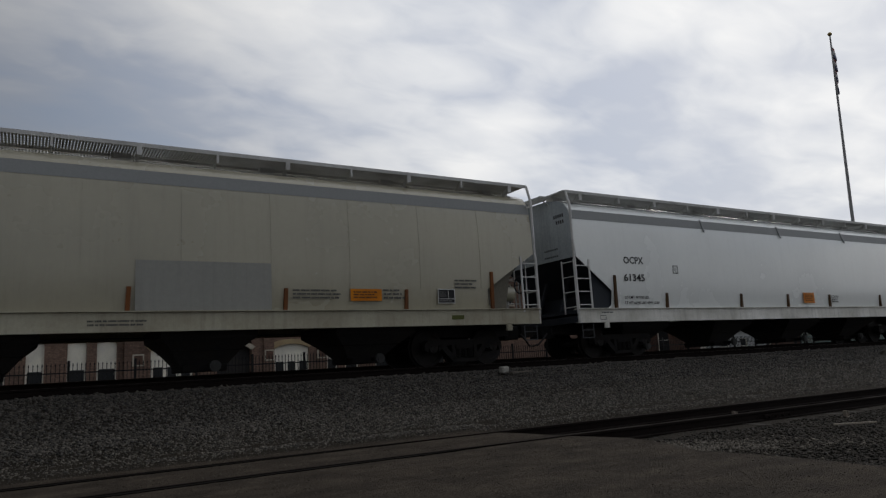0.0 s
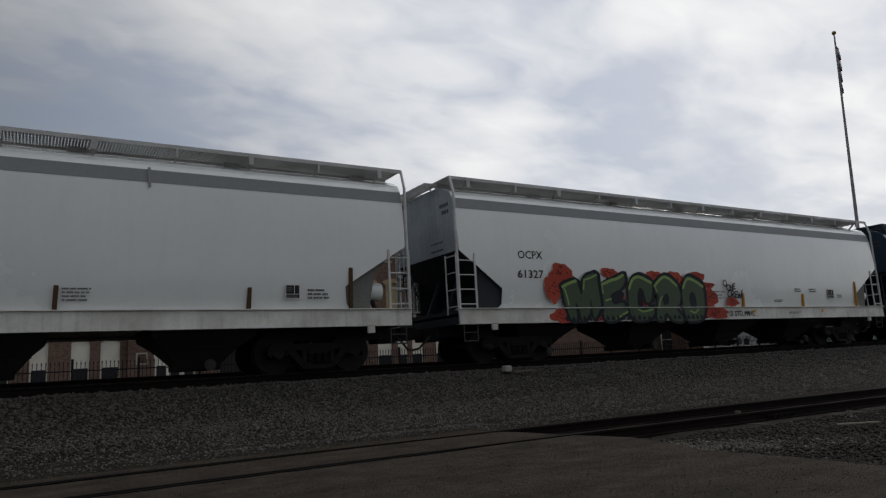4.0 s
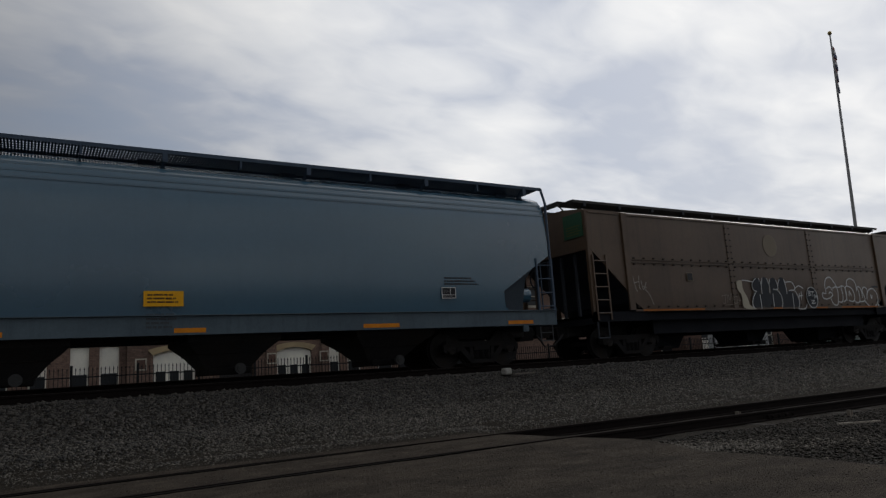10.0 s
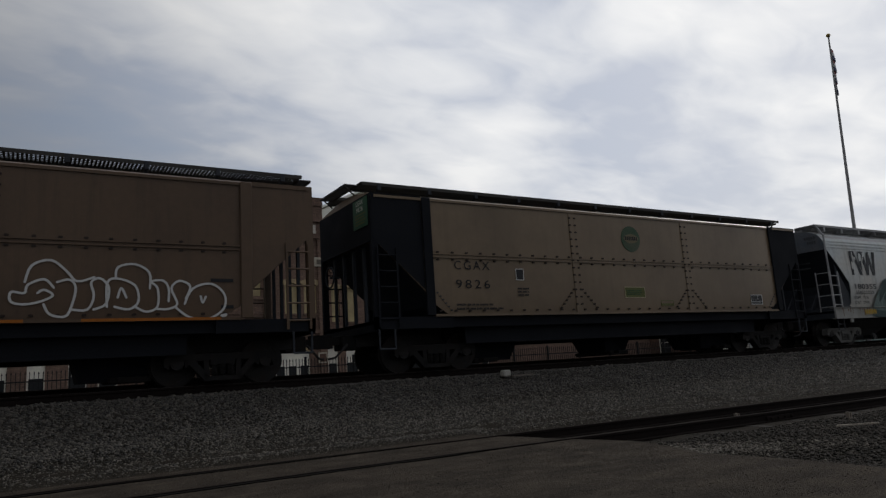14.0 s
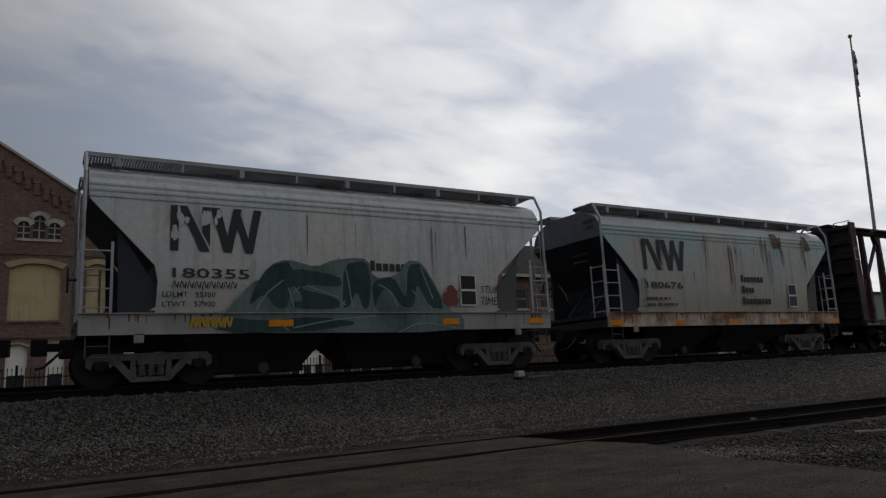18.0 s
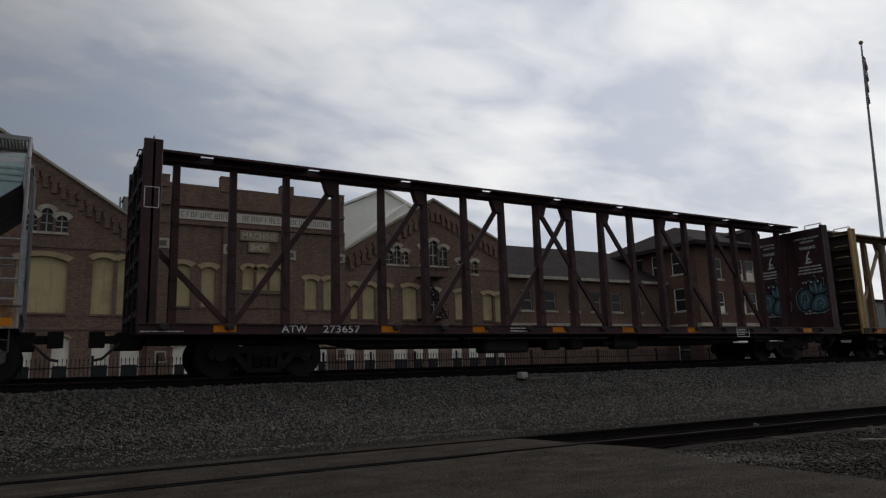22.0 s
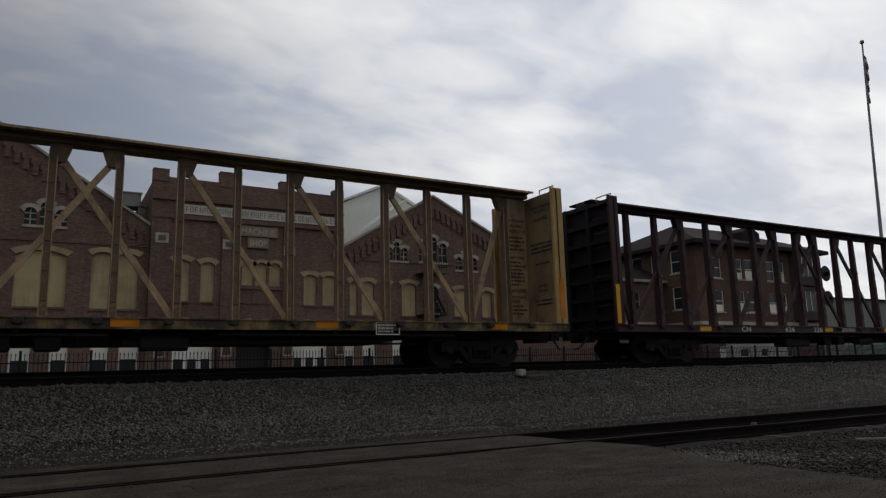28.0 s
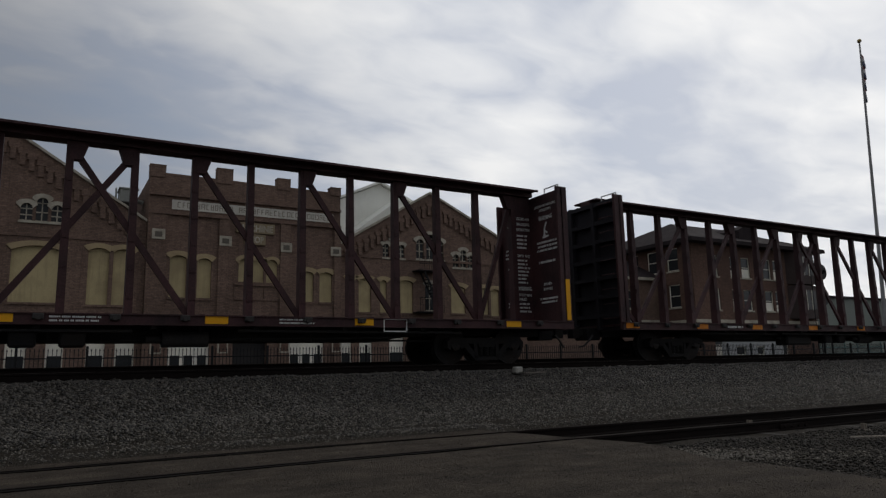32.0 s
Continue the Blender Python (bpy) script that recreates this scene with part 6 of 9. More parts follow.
def build_c2():
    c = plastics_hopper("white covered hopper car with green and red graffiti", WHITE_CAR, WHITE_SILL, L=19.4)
    lettering(c, "OCPX", 1.9, -YS - 0.004, 2.64, 0.215, MARK, 0.82, bold=0.012)
    lettering(c, "61327", 1.86, -YS - 0.004, 2.13, 0.215, MARK, 0.85, bold=0.012)
    rng = random.Random(12)
    clouds = ((3.3, 2.2, 0.46, 0.33), (2.98, 1.85, 0.3, 0.35), (3.25, 1.13, 0.42, 0.2), (5.05, 2.34, 0.3, 0.13), (6.85, 2.3, 0.3, 0.13), (7.75, 2.18, 0.42, 0.24), (8.75, 2.25, 0.36, 0.2), (9.15, 2.02, 0.4, 0.1), (9.2, 1.6, 0.42, 0.36), (9.4, 1.16, 0.72, 0.18), (10.35, 1.5, 0.3, 0.15), (4.62, 1.06, 0.3, 0.09), (5.3, 1.62, 0.3, 0.16), (6.35, 1.6, 0.2, 0.22))
    for k, (cx, cz, rx, rz) in enumerate(clouds):
        bm = new_bm()
        blob(bm, cx, cz, rx, rz, -YS - 0.032 - 0.0004 * k, rng)
        part("graffiti_cloud", bm, GRAF_RED, c, "red sprayed cloud")
    bm = new_bm()
    for cx, cz, rx, rz in clouds:
        for i in range(int(34 * rx)):
            a, r = rng.uniform(0, 6.28), rng.uniform(0.1, 0.8)
            x, z = cx + rx * r * math.cos(a), cz + rz * r * math.sin(a)
            paint_line(bm, curve_through([(x, z), (x + rng.uniform(0.02, 0.05), z + rng.uniform(-0.04, 0.04)), (x + rng.uniform(0.04, 0.09), z + rng.uniform(-0.05, 0.05))], 3), 0.024, -YS - 0.0388)
    tagged(part("graffiti_squiggle", bm, GRAF_DARK_RED, c), kind="stuff")
    for k, (ch, shape, shine, holes) in enumerate((
        ("M", [(3.22, 1.96), (3.8, 2.12), (3.96, 1.6), (4.05, 2.19), (4.57, 2.34), (4.59, 1.85), (4.65, 1.42), (4.52, 1.2), (4.33, 0.99), (4.27, 1.67), (4.22, 1.21), (4.0, 0.99), (3.89, 0.98), (3.84, 1.27), (3.7, 1.56), (3.73, 0.98), (3.51, 0.99), (3.35, 1.43), (3.29, 1.84)],
         [[(3.3, 1.91), (3.54, 2.01), (3.78, 2.07)], [(4.07, 2.11), (4.3, 2.16), (4.56, 2.26)], [(3.35, 1.86), (3.42, 1.68), (3.47, 1.43)], [(4.08, 2.09), (4.04, 1.85)]], []),
        ("E", [(4.67, 1.97), (5.12, 2.14), (5.61, 2.33), (5.65, 2.13), (5.51, 1.9), (4.98, 1.7), (5.1, 1.41), (5.47, 1.5), (5.57, 1.34), (5.72, 1.25), (5.22, 0.99), (4.88, 0.95), (4.69, 1.04), (4.75, 1.48)],
         [[(4.73, 1.99), (5.12, 2.12), (5.35, 2.17), (5.57, 2.27)], [(4.73, 1.96), (4.75, 1.75)], [(4.83, 1.54), (5.04, 1.59)], [(5.18, 1.03), (5.7, 1.25)]], [[(5.0, 1.67), (5.49, 1.83), (5.57, 1.7), (5.41, 1.48), (5.12, 1.41)]]),
        ("C", [(5.7, 1.42), (5.74, 1.92), (5.93, 2.21), (6.22, 2.3), (6.7, 2.12), (6.74, 1.92), (6.62, 1.52), (6.41, 1.45), (6.34, 1.86), (6.18, 1.93), (6.07, 1.7), (6.06, 1.38), (6.23, 1.25), (6.7, 1.36), (6.72, 1.17), (6.5, 0.98), (5.95, 0.95), (5.74, 1.11)],
         [[(5.76, 1.87), (5.93, 2.14), (6.22, 2.23), (6.68, 2.07)], [(6.06, 1.29), (6.28, 1.22), (6.67, 1.29)]], [[(6.1, 1.65), (6.19, 1.86), (6.3, 1.82), (6.28, 1.36), (6.15, 1.34)]]),
        ("R", [(6.78, 2.03), (7.18, 2.3), (7.44, 2.28), (7.77, 2.05), (7.93, 1.77), (7.86, 1.47), (7.6, 1.33), (7.92, 1.01), (7.87, 0.91), (7.44, 0.94), (7.2, 1.24), (7.06, 0.94), (6.77, 0.97), (6.86, 1.41), (6.97, 1.71), (6.81, 1.8)],
         [[(6.81, 1.97), (7.18, 2.23), (7.47, 2.2), (7.76, 2.0)], [(6.84, 1.96), (6.89, 1.8)], [(6.93, 1.33), (7.04, 1.61), (7.25, 1.66)]], [[(7.06, 1.61), (7.3, 1.78), (7.4, 1.64), (7.34, 1.45), (7.16, 1.38)]]),
        ("O", [(7.99, 1.95), (8.2, 2.26), (8.39, 2.3), (8.92, 2.09), (8.98, 1.78), (8.93, 1.22), (8.76, 0.94), (8.14, 0.9), (8.02, 1.11), (7.97, 1.59)],
         [[(8.04, 1.93), (8.26, 2.2), (8.57, 2.16), (8.94, 1.98)], [(8.26, 1.23), (8.45, 1.17), (8.64, 1.27)]], [[(8.26, 1.65), (8.39, 1.83), (8.56, 1.74), (8.59, 1.4), (8.44, 1.31), (8.27, 1.41)]]))):
        y = -YS - 0.040 - 0.006 * k
        pts = rounded(shape, 2 if ch in "CRO" else 1)
        shade = [(a + 0.05, b + 0.02) for a, b in pts]
        bm = new_bm()
        paint_line(bm, shade, 0.16, y - 0.0001, True)
        paint_line(bm, pts, 0.15, y - 0.0008, True)
        part("graffiti_letter", bm, GRAF_NAVY, c, "black outline of a sprayed letter")
        bm = new_bm()
        paint_fill(bm, pts, y - 0.0016)
        body = part("graffiti_letter", bm, GRAF_GREEN, c, "dark green sprayed letter")
        bm = new_bm()
        for n, q in enumerate(shine):
            paint_line(bm, curve_through(q, 4), 0.085 if n == 0 else 0.05, y - 0.0028)
        part("graffiti_highlight", bm, GRAF_LIME, body, "lime highlight")
        if holes:
            bm = new_bm()
            for q in holes:
                paint_fill(bm, rounded(q), y - 0.0044)
            part("graffiti_counter", bm, GRAF_NAVY, body)
        bm = new_bm()
        for i in range(5):
            x = min(p[0] for p in shape) + 0.1 + 0.2 * i
            paint_fill(bm, rounded([(x, 0.99), (x + 0.16, 0.99), (x + 0.11, 1.04 + 0.07 * rng.random()), (x + 0.04, 1.1 + 0.06 * rng.random())], 1), y - 0.0052)
        part("graffiti_drip", bm, GRAF_NAVY, body)
    written = lambda x, z, k, lines: [[(x + k * a, z + k * b) for a, b in q] for q in lines]
    O, N_, E_ = [(0.5, 0), (0, 0.3), (0.2, 0.9), (0.7, 0.9), (0.8, 0.3), (0.4, 0)], [(0, 0), (0.1, 0.9), (0.5, 0.1), (0.6, 1)], [(0.6, 0.9), (0.1, 0.8), (0.2, 0.45), (0.5, 0.5), (0.15, 0.4), (0.1, 0), (0.6, 0.05)]
    C_, R_, W_ = [(0.7, 0.8), (0.3, 0.9), (0, 0.4), (0.2, 0), (0.7, 0.15)], [(0, 0), (0.1, 0.9), (0.6, 0.8), (0.5, 0.5), (0.1, 0.4), (0.7, 0)], [(0, 0.9), (0.1, 0), (0.35, 0.6), (0.55, 0), (0.8, 1)]
    D_, I_, S_ = [(0, 0), (0.1, 0.95), (0.6, 0.7), (0.5, 0.1), (0, 0)], [(0.1, 0), (0.15, 0.9)], [(0.6, 0.9), (0.1, 0.8), (0.2, 0.5), (0.6, 0.4), (0.5, 0.05), (0, 0.1)]
    T_, M_, A_ = [(0.3, 0), (0.35, 0.85), (0, 0.8), (0.8, 0.95)], [(0, 0), (0.1, 0.9), (0.35, 0.3), (0.6, 0.95), (0.75, 0)], [(0, 0), (0.35, 0.95), (0.65, 0), (0.5, 0.4), (0.1, 0.35)]
    lines = []
    for q, x, z in ((O, 9.98, 2.0), (O, 10.13, 1.86), (N_, 10.3, 1.86), (E_, 10.44, 1.92)):
        lines += written(x, z, 0.2, [q])
    for i, q in enumerate((C_, R_, E_, W_)):
        lines += written(10.15 + 0.17 * i, 1.66 - 0.01 * i, 0.23, [q])
    lines += [[(10.86, 1.7), (10.9, 1.9)], [(10.88, 1.58), (10.89, 1.57)]]
    scribble(c, lines, 0.042, -YS - 0.042, MARK, label="black handwritten tag")
    for k, words in enumerate(("THIS CAR SPECIALLY LINED", "DO NOT USE STEAM", "OR SHARP OBJECTS")):
        lettering(c, words, 9.28 + 0.03 * k, -YS - 0.043, 1.80 - 0.1 * k, 0.055, MARK, (0.72, 0.55, 0.6)[k], "stencil", bold=0.03)
    for x in (11.45, 15.3):
        bm = new_bm()
        disc(bm, (x, -1.633, 1.2), 0.06, 0.006, 16)
        part("dot_label", bm, YELLOW, c, "round yellow label")
    lines = []
    for i, q in enumerate((D_, I_, S_, T_, O, None, M_, A_, N_, S_)):
        if q:
            lines += written(10.15 + 0.125 * i, 1.06, 0.16, [q])
    scribble(c, lines + [[(10.82, 1.06), (10.83, 1.07)], [(11.42, 1.06), (11.43, 1.07)]], 0.03, -1.640, MARK, label="black handwritten tag")
    posts(c, OC_LEVELS, [(10.98, 0.46), (14.28, 0.46), (17.66, 0.93)], mat("ochre_post", (0.42, 0.2, 0.03), 0.7, var=0.2))
    data_panel(c, 15.84, 16.2, 1.65, 1.97)
    text_bars(c, 13.85, 14.25, 1.85, 2.0, -YS + 0.008, 2, GREY_MARK, rng)
    text_bars(c, 14.7, 15.2, 1.85, 2.0, -YS + 0.008, 2, GREY_MARK, rng)
    text_bars(c, 12.6, 13.2, 1.5, 1.6, -YS + 0.012, 2, GREY_MARK, rng)
    text_bars(c, 16.4, 16.8, 1.66, 1.8, -YS + 0.01, 2, GREY_MARK, rng)
    text_bars(c, 13.3, 14.0, 1.1, 1.18, -1.634, 2, GREY_MARK, rng)
    return c


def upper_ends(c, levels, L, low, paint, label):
    """Darker sheets over the upright upper parts of both ends: their shade is put into the colour."""
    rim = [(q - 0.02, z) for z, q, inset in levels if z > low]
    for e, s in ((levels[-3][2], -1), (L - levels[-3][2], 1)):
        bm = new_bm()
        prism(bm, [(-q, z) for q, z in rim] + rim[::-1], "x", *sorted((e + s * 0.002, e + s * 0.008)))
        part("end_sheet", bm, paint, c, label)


def build_c3():
    c = plastics_hopper("faded blue covered hopper car with dark lettering", BLUE_CAR, mat("blue_sill_paint", (0.085, 0.115, 0.135), 0.45, var=0.12, scale=2, col2=(0.06, 0.082, 0.10), streak=0.3), pipe=BLUE_DARK, band_paint=BLUE_CAR, roof_lines=(3.92, 4.06, 4.2))
    lettering(c, "O C P X", 1.37, -YS - 0.004, 2.57, 0.2, MARK, 0.74, bold=0.01)
    lettering(c, "70745", 1.46, -YS - 0.004, 2.18, 0.2, MARK, 0.86, bold=0.01, space=1.2)
    outline_box(c, 2.57, 2.82, 2.44, 2.69, YS, BLUE_DARK, 0.015)
    # the body's blue again, darkened to stand for the ends' shade
    upper_ends(c, OC_LEVELS, 19.5, 2.75, mat("dull_blue_end_paint", (0.026, 0.045, 0.075), 0.7, var=0.25, scale=3, col2=(0.035, 0.05, 0.07), streak=0.3, spec=0.1), "dull blue upper end sheet")
    rng = random.Random(6)
    text_bars(c, 1.38, 2.4, 1.72, 1.96, -YS + 0.008, 2, MARK, rng)
    plate(c, 9.35, 10.08, 1.52, 1.82, YS, YELLOW, label="yellow placard with small print")
    text_bars(c, 9.42, 10.02, 1.57, 1.78, -YS - 0.008, 3, MARK, rng)
    text_bars(c, 9.4, 10.0, 1.08, 1.4, -1.64, 4, GREY_MARK, rng)
    data_panel(c, 16.0, 16.4, 1.66, 1.93)
    text_bars(c, 16.1, 17.2, 1.98, 2.2, -YS + 0.002, 3, MARK, rng)
    text_bars(c, 3.9, 5.1, 1.06, 1.2, -1.634, 1, MARK, rng)
    for a, b in ((0.85, 1.6), (5.8, 7.1), (9.9, 10.5), (13.9, 14.8), (17.9, 18.7)):
        plate(c, a, b, 1.0, 1.09, 1.632, ORANGE, "reflector", "orange reflector strip")
    return c


def logo_bars(c, x, z, w, h, y, material):
    """A heraldic zig-zag of thick slanting bars."""
    laid = []

    def quad(pts):
        bm = new_bm()
        prism(bm, [(x + u * w, z + v * h) for u, v in pts], "y", -y - 0.004 - 0.0012 * len(laid), -y - 0.001)
        laid.append(1)
        part("emblem_bar", bm, material, c, "dark slanting emblem bar")
    quad([(0, 0), (0.085, 0), (0.085, 1), (0, 1)])
    quad([(0.085, 1), (0.17, 1), (0.42, 0), (0.31, 0)])
    quad([(0.335, 1), (0.42, 1), (0.42, 0.12), (0.335, 0.42)])
    quad([(0.425, 1), (0.53, 1), (0.66, 0), (0.57, 0)])
    quad([(0.57, 0), (0.66, 0), (0.77, 1), (0.68, 1)])
    quad([(0.665, 0.93), (0.75, 0.93), (0.90, 0), (0.81, 0)])
    quad([(0.815, 0), (0.90, 0), (1.0, 1), (0.91, 1)])


def build_nw(number, sill, other):
    L = 10.85
    c = covered_hopper(("weathered grey two-bay covered hopper car with green graffiti" if other else "weathered grey two-bay covered hopper car with rust-stained sill"), L, NW_GREY if other else NW_CAR, NW_LEVELS, sill, DARK_END, 4.5, (0.52, 1.36), [(1.9, 4.95, 0.4), (5.25, 8.9, 0.45)], pipe=NW_PIPE, roof_lines=(3.62, 3.74, 3.86), sill_z=(0.97, 1.34), truck_in=1.32, cast=mat("dusty_cast_steel", (0.13, 0.127, 0.12), 0.8, var=0.35, scale=5, col2=(0.07, 0.064, 0.058)), brackets=9, overhang=False)
    y = 1.614
    band(c, NW_LEVELS, L, 4.0, 4.29, mat("chalky_roof_paint", (0.40, 0.39, 0.40), 0.6, var=0.2, scale=3, col2=(0.30, 0.28, 0.28), streak=0.3), 0.004, "roof_sheet", 0.12, L - 0.12, label="chalky pale roof sheet")
    # ends that face away get their shade as a slate-dark colour
    upper_ends(c, NW_LEVELS, L, 3.5, mat("slate_end_paint", (0.085, 0.10, 0.12), 0.6, var=0.3, scale=3, col2=(0.13, 0.125, 0.13), streak=0.4), "dusty slate-dark upper end sheet")
    dark = mat("weathered_black_mark", (0.035, 0.038, 0.042), 0.6, var=0.35, scale=5)
    logo_bars(c, 1.55, 2.6, 1.8, 0.92, y, dark)
    lettering(c, number, 1.6, -y - 0.006, 2.06, 0.2, dark, 1.5, bold=0.012)
    rng = random.Random(21)
    for k, (w, z) in enumerate(((1.15, 2.32), (0.6, 1.97), (1.35, 1.62))):
        bm = new_bm()
        x = 5.82
        while x < 5.82 + w - 0.05:
            ww = rng.uniform(0.1, 0.15)
            box(bm, x, x + ww, -y - 0.005, -y - 0.001, z, z + (0.23 if x < 5.83 else 0.17))
            x += ww + 0.035
        tagged(part("name_bar", bm, dark, c, "worn dark lettering"), kind="stuff")
    for z0, z1 in ((1.94, 2.26), (1.56, 1.88)):
        p = plate(c, 8.2, 8.6, z0, z1, y, MARK, "data_panel", "black data panel")
        outline_box(c, 8.17, 8.63, z0 - 0.03, z1 + 0.03, y + 0.002, WHITE_PAINT, 0.025)
    if other:  # bare patches where the emblem has flaked off
        for k in range(9):
            a, z = 1.62 + 0.95 * rng.random() ** 1.3, rng.uniform(2.9, 3.45)
            bm = new_bm()
            blob(bm, a, z, rng.uniform(0.03, 0.08), rng.uniform(0.06, 0.16), -y - 0.013 - 0.0004 * k, rng)
            part("flaked_patch", bm, NW_GREY, c, "bare patch in the flaking emblem")
    else:
        text_bars(c, 1.55, 2.95, 1.5, 1.85, -y - 0.002, 2, dark, rng)
    for x, w, z, h in (((5.38, 0.05, 2.3, 1.2), (5.46, 0.03, 1.7, 1.7), (7.05, 0.10, 3.0, 0.85), (7.3, 0.05, 2.6, 1.2), (8.05, 0.16, 3.35, 0.55), (8.1, 0.05, 2.9, 0.6), (9.25, 0.14, 3.4, 0.45), (9.3, 0.04, 2.9, 0.6), (4.3, 0.03, 2.9, 0.9), (1.5, 0.03, 1.5, 0.9)) if not other else ((7.45, 0.03, 2.5, 0.9),)):
        bm = new_bm()
        prism(bm, [(x, z + h), (x + w * 0.45, z + h), (x + w * 0.3, z), (x + w * 0.15, z)], "y", -y - 0.003, -y)
        for n in range(3):
            a = x + rng.uniform(-0.12, 0.12)
            prism(bm, [(a, z + h * 0.9), (a + 0.018, z + h * 0.95), (a + 0.012, z + h * rng.uniform(-0.5, 0.4)), (a + 0.006, z + h * 0.1)], "y", -y - 0.0022 - 0.0003 * n, -y)
        part("rust_run", bm, mat("rust_streak", (0.135, 0.10, 0.072), 0.8, var=0.5, scale=8), c, "rusty streak down the side")
    bm = new_bm()
    for n in range(8 if other else 20):
        a, z = rng.uniform(1.6, 9.7), rng.choice((3.5, 3.5, 3.4, 1.9, 2.6))
        w, h = rng.uniform(0.008, 0.028), rng.uniform(0.25, 1.1 if z > 3 else 0.5)
        prism(bm, [(a, z), (a + w, z), (a + w * 0.7, z - h), (a + w * 0.3, z - h)], "y", -y - 0.0018 - 0.00005 * n, -y)
    tagged(part("rust_run", bm, mat("brown_run", (0.15, 0.115, 0.085), 0.8, var=0.5, scale=8), c, "thin brown runs down the side"), kind="stuff")
    bm = new_bm()
    for n in range(60):
        a = rng.uniform(0.2, 10.6)
        w, h = rng.uniform(0.01, 0.06), rng.uniform(0.06, 0.3)
        prism(bm, [(a, 1.335), (a + w, 1.335), (a + w * 0.8, 1.335 - h), (a + w * 0.2, 1.335 - h * 0.9)], "y", -1.6325 - 0.00003 * n, -1.63)
    tagged(part("sill_rust", bm, mat("orange_rust", (0.17, 0.075, 0.03), 0.85, var=0.5, scale=9, col2=(0.10, 0.05, 0.03)), c, "rust running over the sill"), kind="stuff")
    for a, b in ((7.72, 8.1), (9.48, 9.75)) if not other else ():
        band(c, NW_LEVELS, L, 3.5, 4.02, mat("dark_rust_patch", (0.085, 0.062, 0.052), 0.75, var=0.35, scale=5, col2=(0.12, 0.09, 0.07)), 0.034, "rust_patch", a, b, label="dark rusty patch over the eave ribs")
    if not other:
        lettering(c, "HC-79", 9.35, -1.585, 1.42, 0.1, dark, 0.42, "stencil", bold=0.01)
    for a, b in ((0.03, 0.55), (2.6, 3.05), (5.0, 5.45), (7.5, 7.95), (10.2, 10.75)) if not other else ((3.48, 4.0), (7.62, 8.06), (10.15, 10.62)):
        plate(c, a, b, 1.08 if other else 1.0, 1.22 if other else 1.14, 1.66 if other else 1.636, ORANGE, "reflector", "orange reflector strip")
    if other:
        rough = [(2.35, 0.96), (2.59, 1.36), (3.16, 2.01), (3.4, 2.07), (3.52, 2.38), (3.89, 2.51), (4.52, 2.35), (4.92, 2.53), (5.39, 2.59), (5.74, 2.58), (5.88, 2.13), (6.46, 2.21), (6.75, 2.59), (7.12, 2.56), (7.51, 1.96), (7.74, 1.44), (8.21, 1.28), (8.21, 0.89)]
        bm = new_bm()
        paint_fill(bm, rounded(rough, 1), -1.648)
        part("graffiti", bm, mat("thin_grey_green_spray", (0.125, 0.168, 0.155), 0.6, var=0.35, scale=3, col2=(0.06, 0.095, 0.085), streak=0.4), c, "grey-green sprayed piece")
        for k, pts in enumerate(([(3.5, 2.35), (4.01, 2.49), (3.91, 1.48), (3.64, 1.44), (3.4, 1.78), (3.05, 1.48), (3.22, 1.95)], [(3.95, 2.33), (5.05, 2.18), (5.12, 1.92), (4.33, 1.97), (4.14, 1.88), (5.05, 1.67), (5.03, 1.44), (4.14, 1.44), (3.89, 1.54), (4.27, 1.66), (3.91, 1.96)], [(5.16, 2.43), (5.71, 2.55), (5.81, 2.06), (5.74, 1.48), (5.6, 1.44), (5.46, 1.87), (5.26, 1.48), (5.11, 1.47)], [(5.81, 2.06), (6.38, 2.21), (6.68, 1.61), (6.75, 2.48), (7.12, 2.52), (7.74, 1.44), (7.28, 1.48), (6.97, 2.09), (6.87, 1.48), (6.57, 1.48), (6.24, 1.94), (6.02, 1.81), (5.88, 1.44)], [(2.42, 0.98), (2.61, 1.28), (3.4, 1.2), (4.52, 1.29), (5.6, 1.13), (4.27, 0.95)])):
            bm = new_bm()
            paint_fill(bm, rounded(pts, 1), -1.6505 - 0.0004 * k)
            part("graffiti_letter", bm, mat("dark_grey_green_spray", (0.030, 0.060, 0.056), 0.6, var=0.35, scale=4, col2=(0.020, 0.038, 0.038), streak=0.5), c, "dark green sprayed letter")
        squig = [[(1.6 + 0.14 * i, 1.86), (1.64 + 0.14 * i, 2.0), (1.68 + 0.14 * i, 1.88), (1.72 + 0.14 * i, 1.98), (1.7 + 0.14 * i, 1.86)] for i in range(9)]
        scribble(c, squig, 0.018, -1.62, dark)
        scribble(c, [[(1.95 + 0.16 * i, 1.08), (2.0 + 0.16 * i, 1.28), (2.05 + 0.16 * i, 1.1), (2.1 + 0.16 * i, 1.26)] for i in range(5)], 0.04, -1.652, mat("yellow_tag", (0.40, 0.25, 0.02), 0.6, var=0.2))
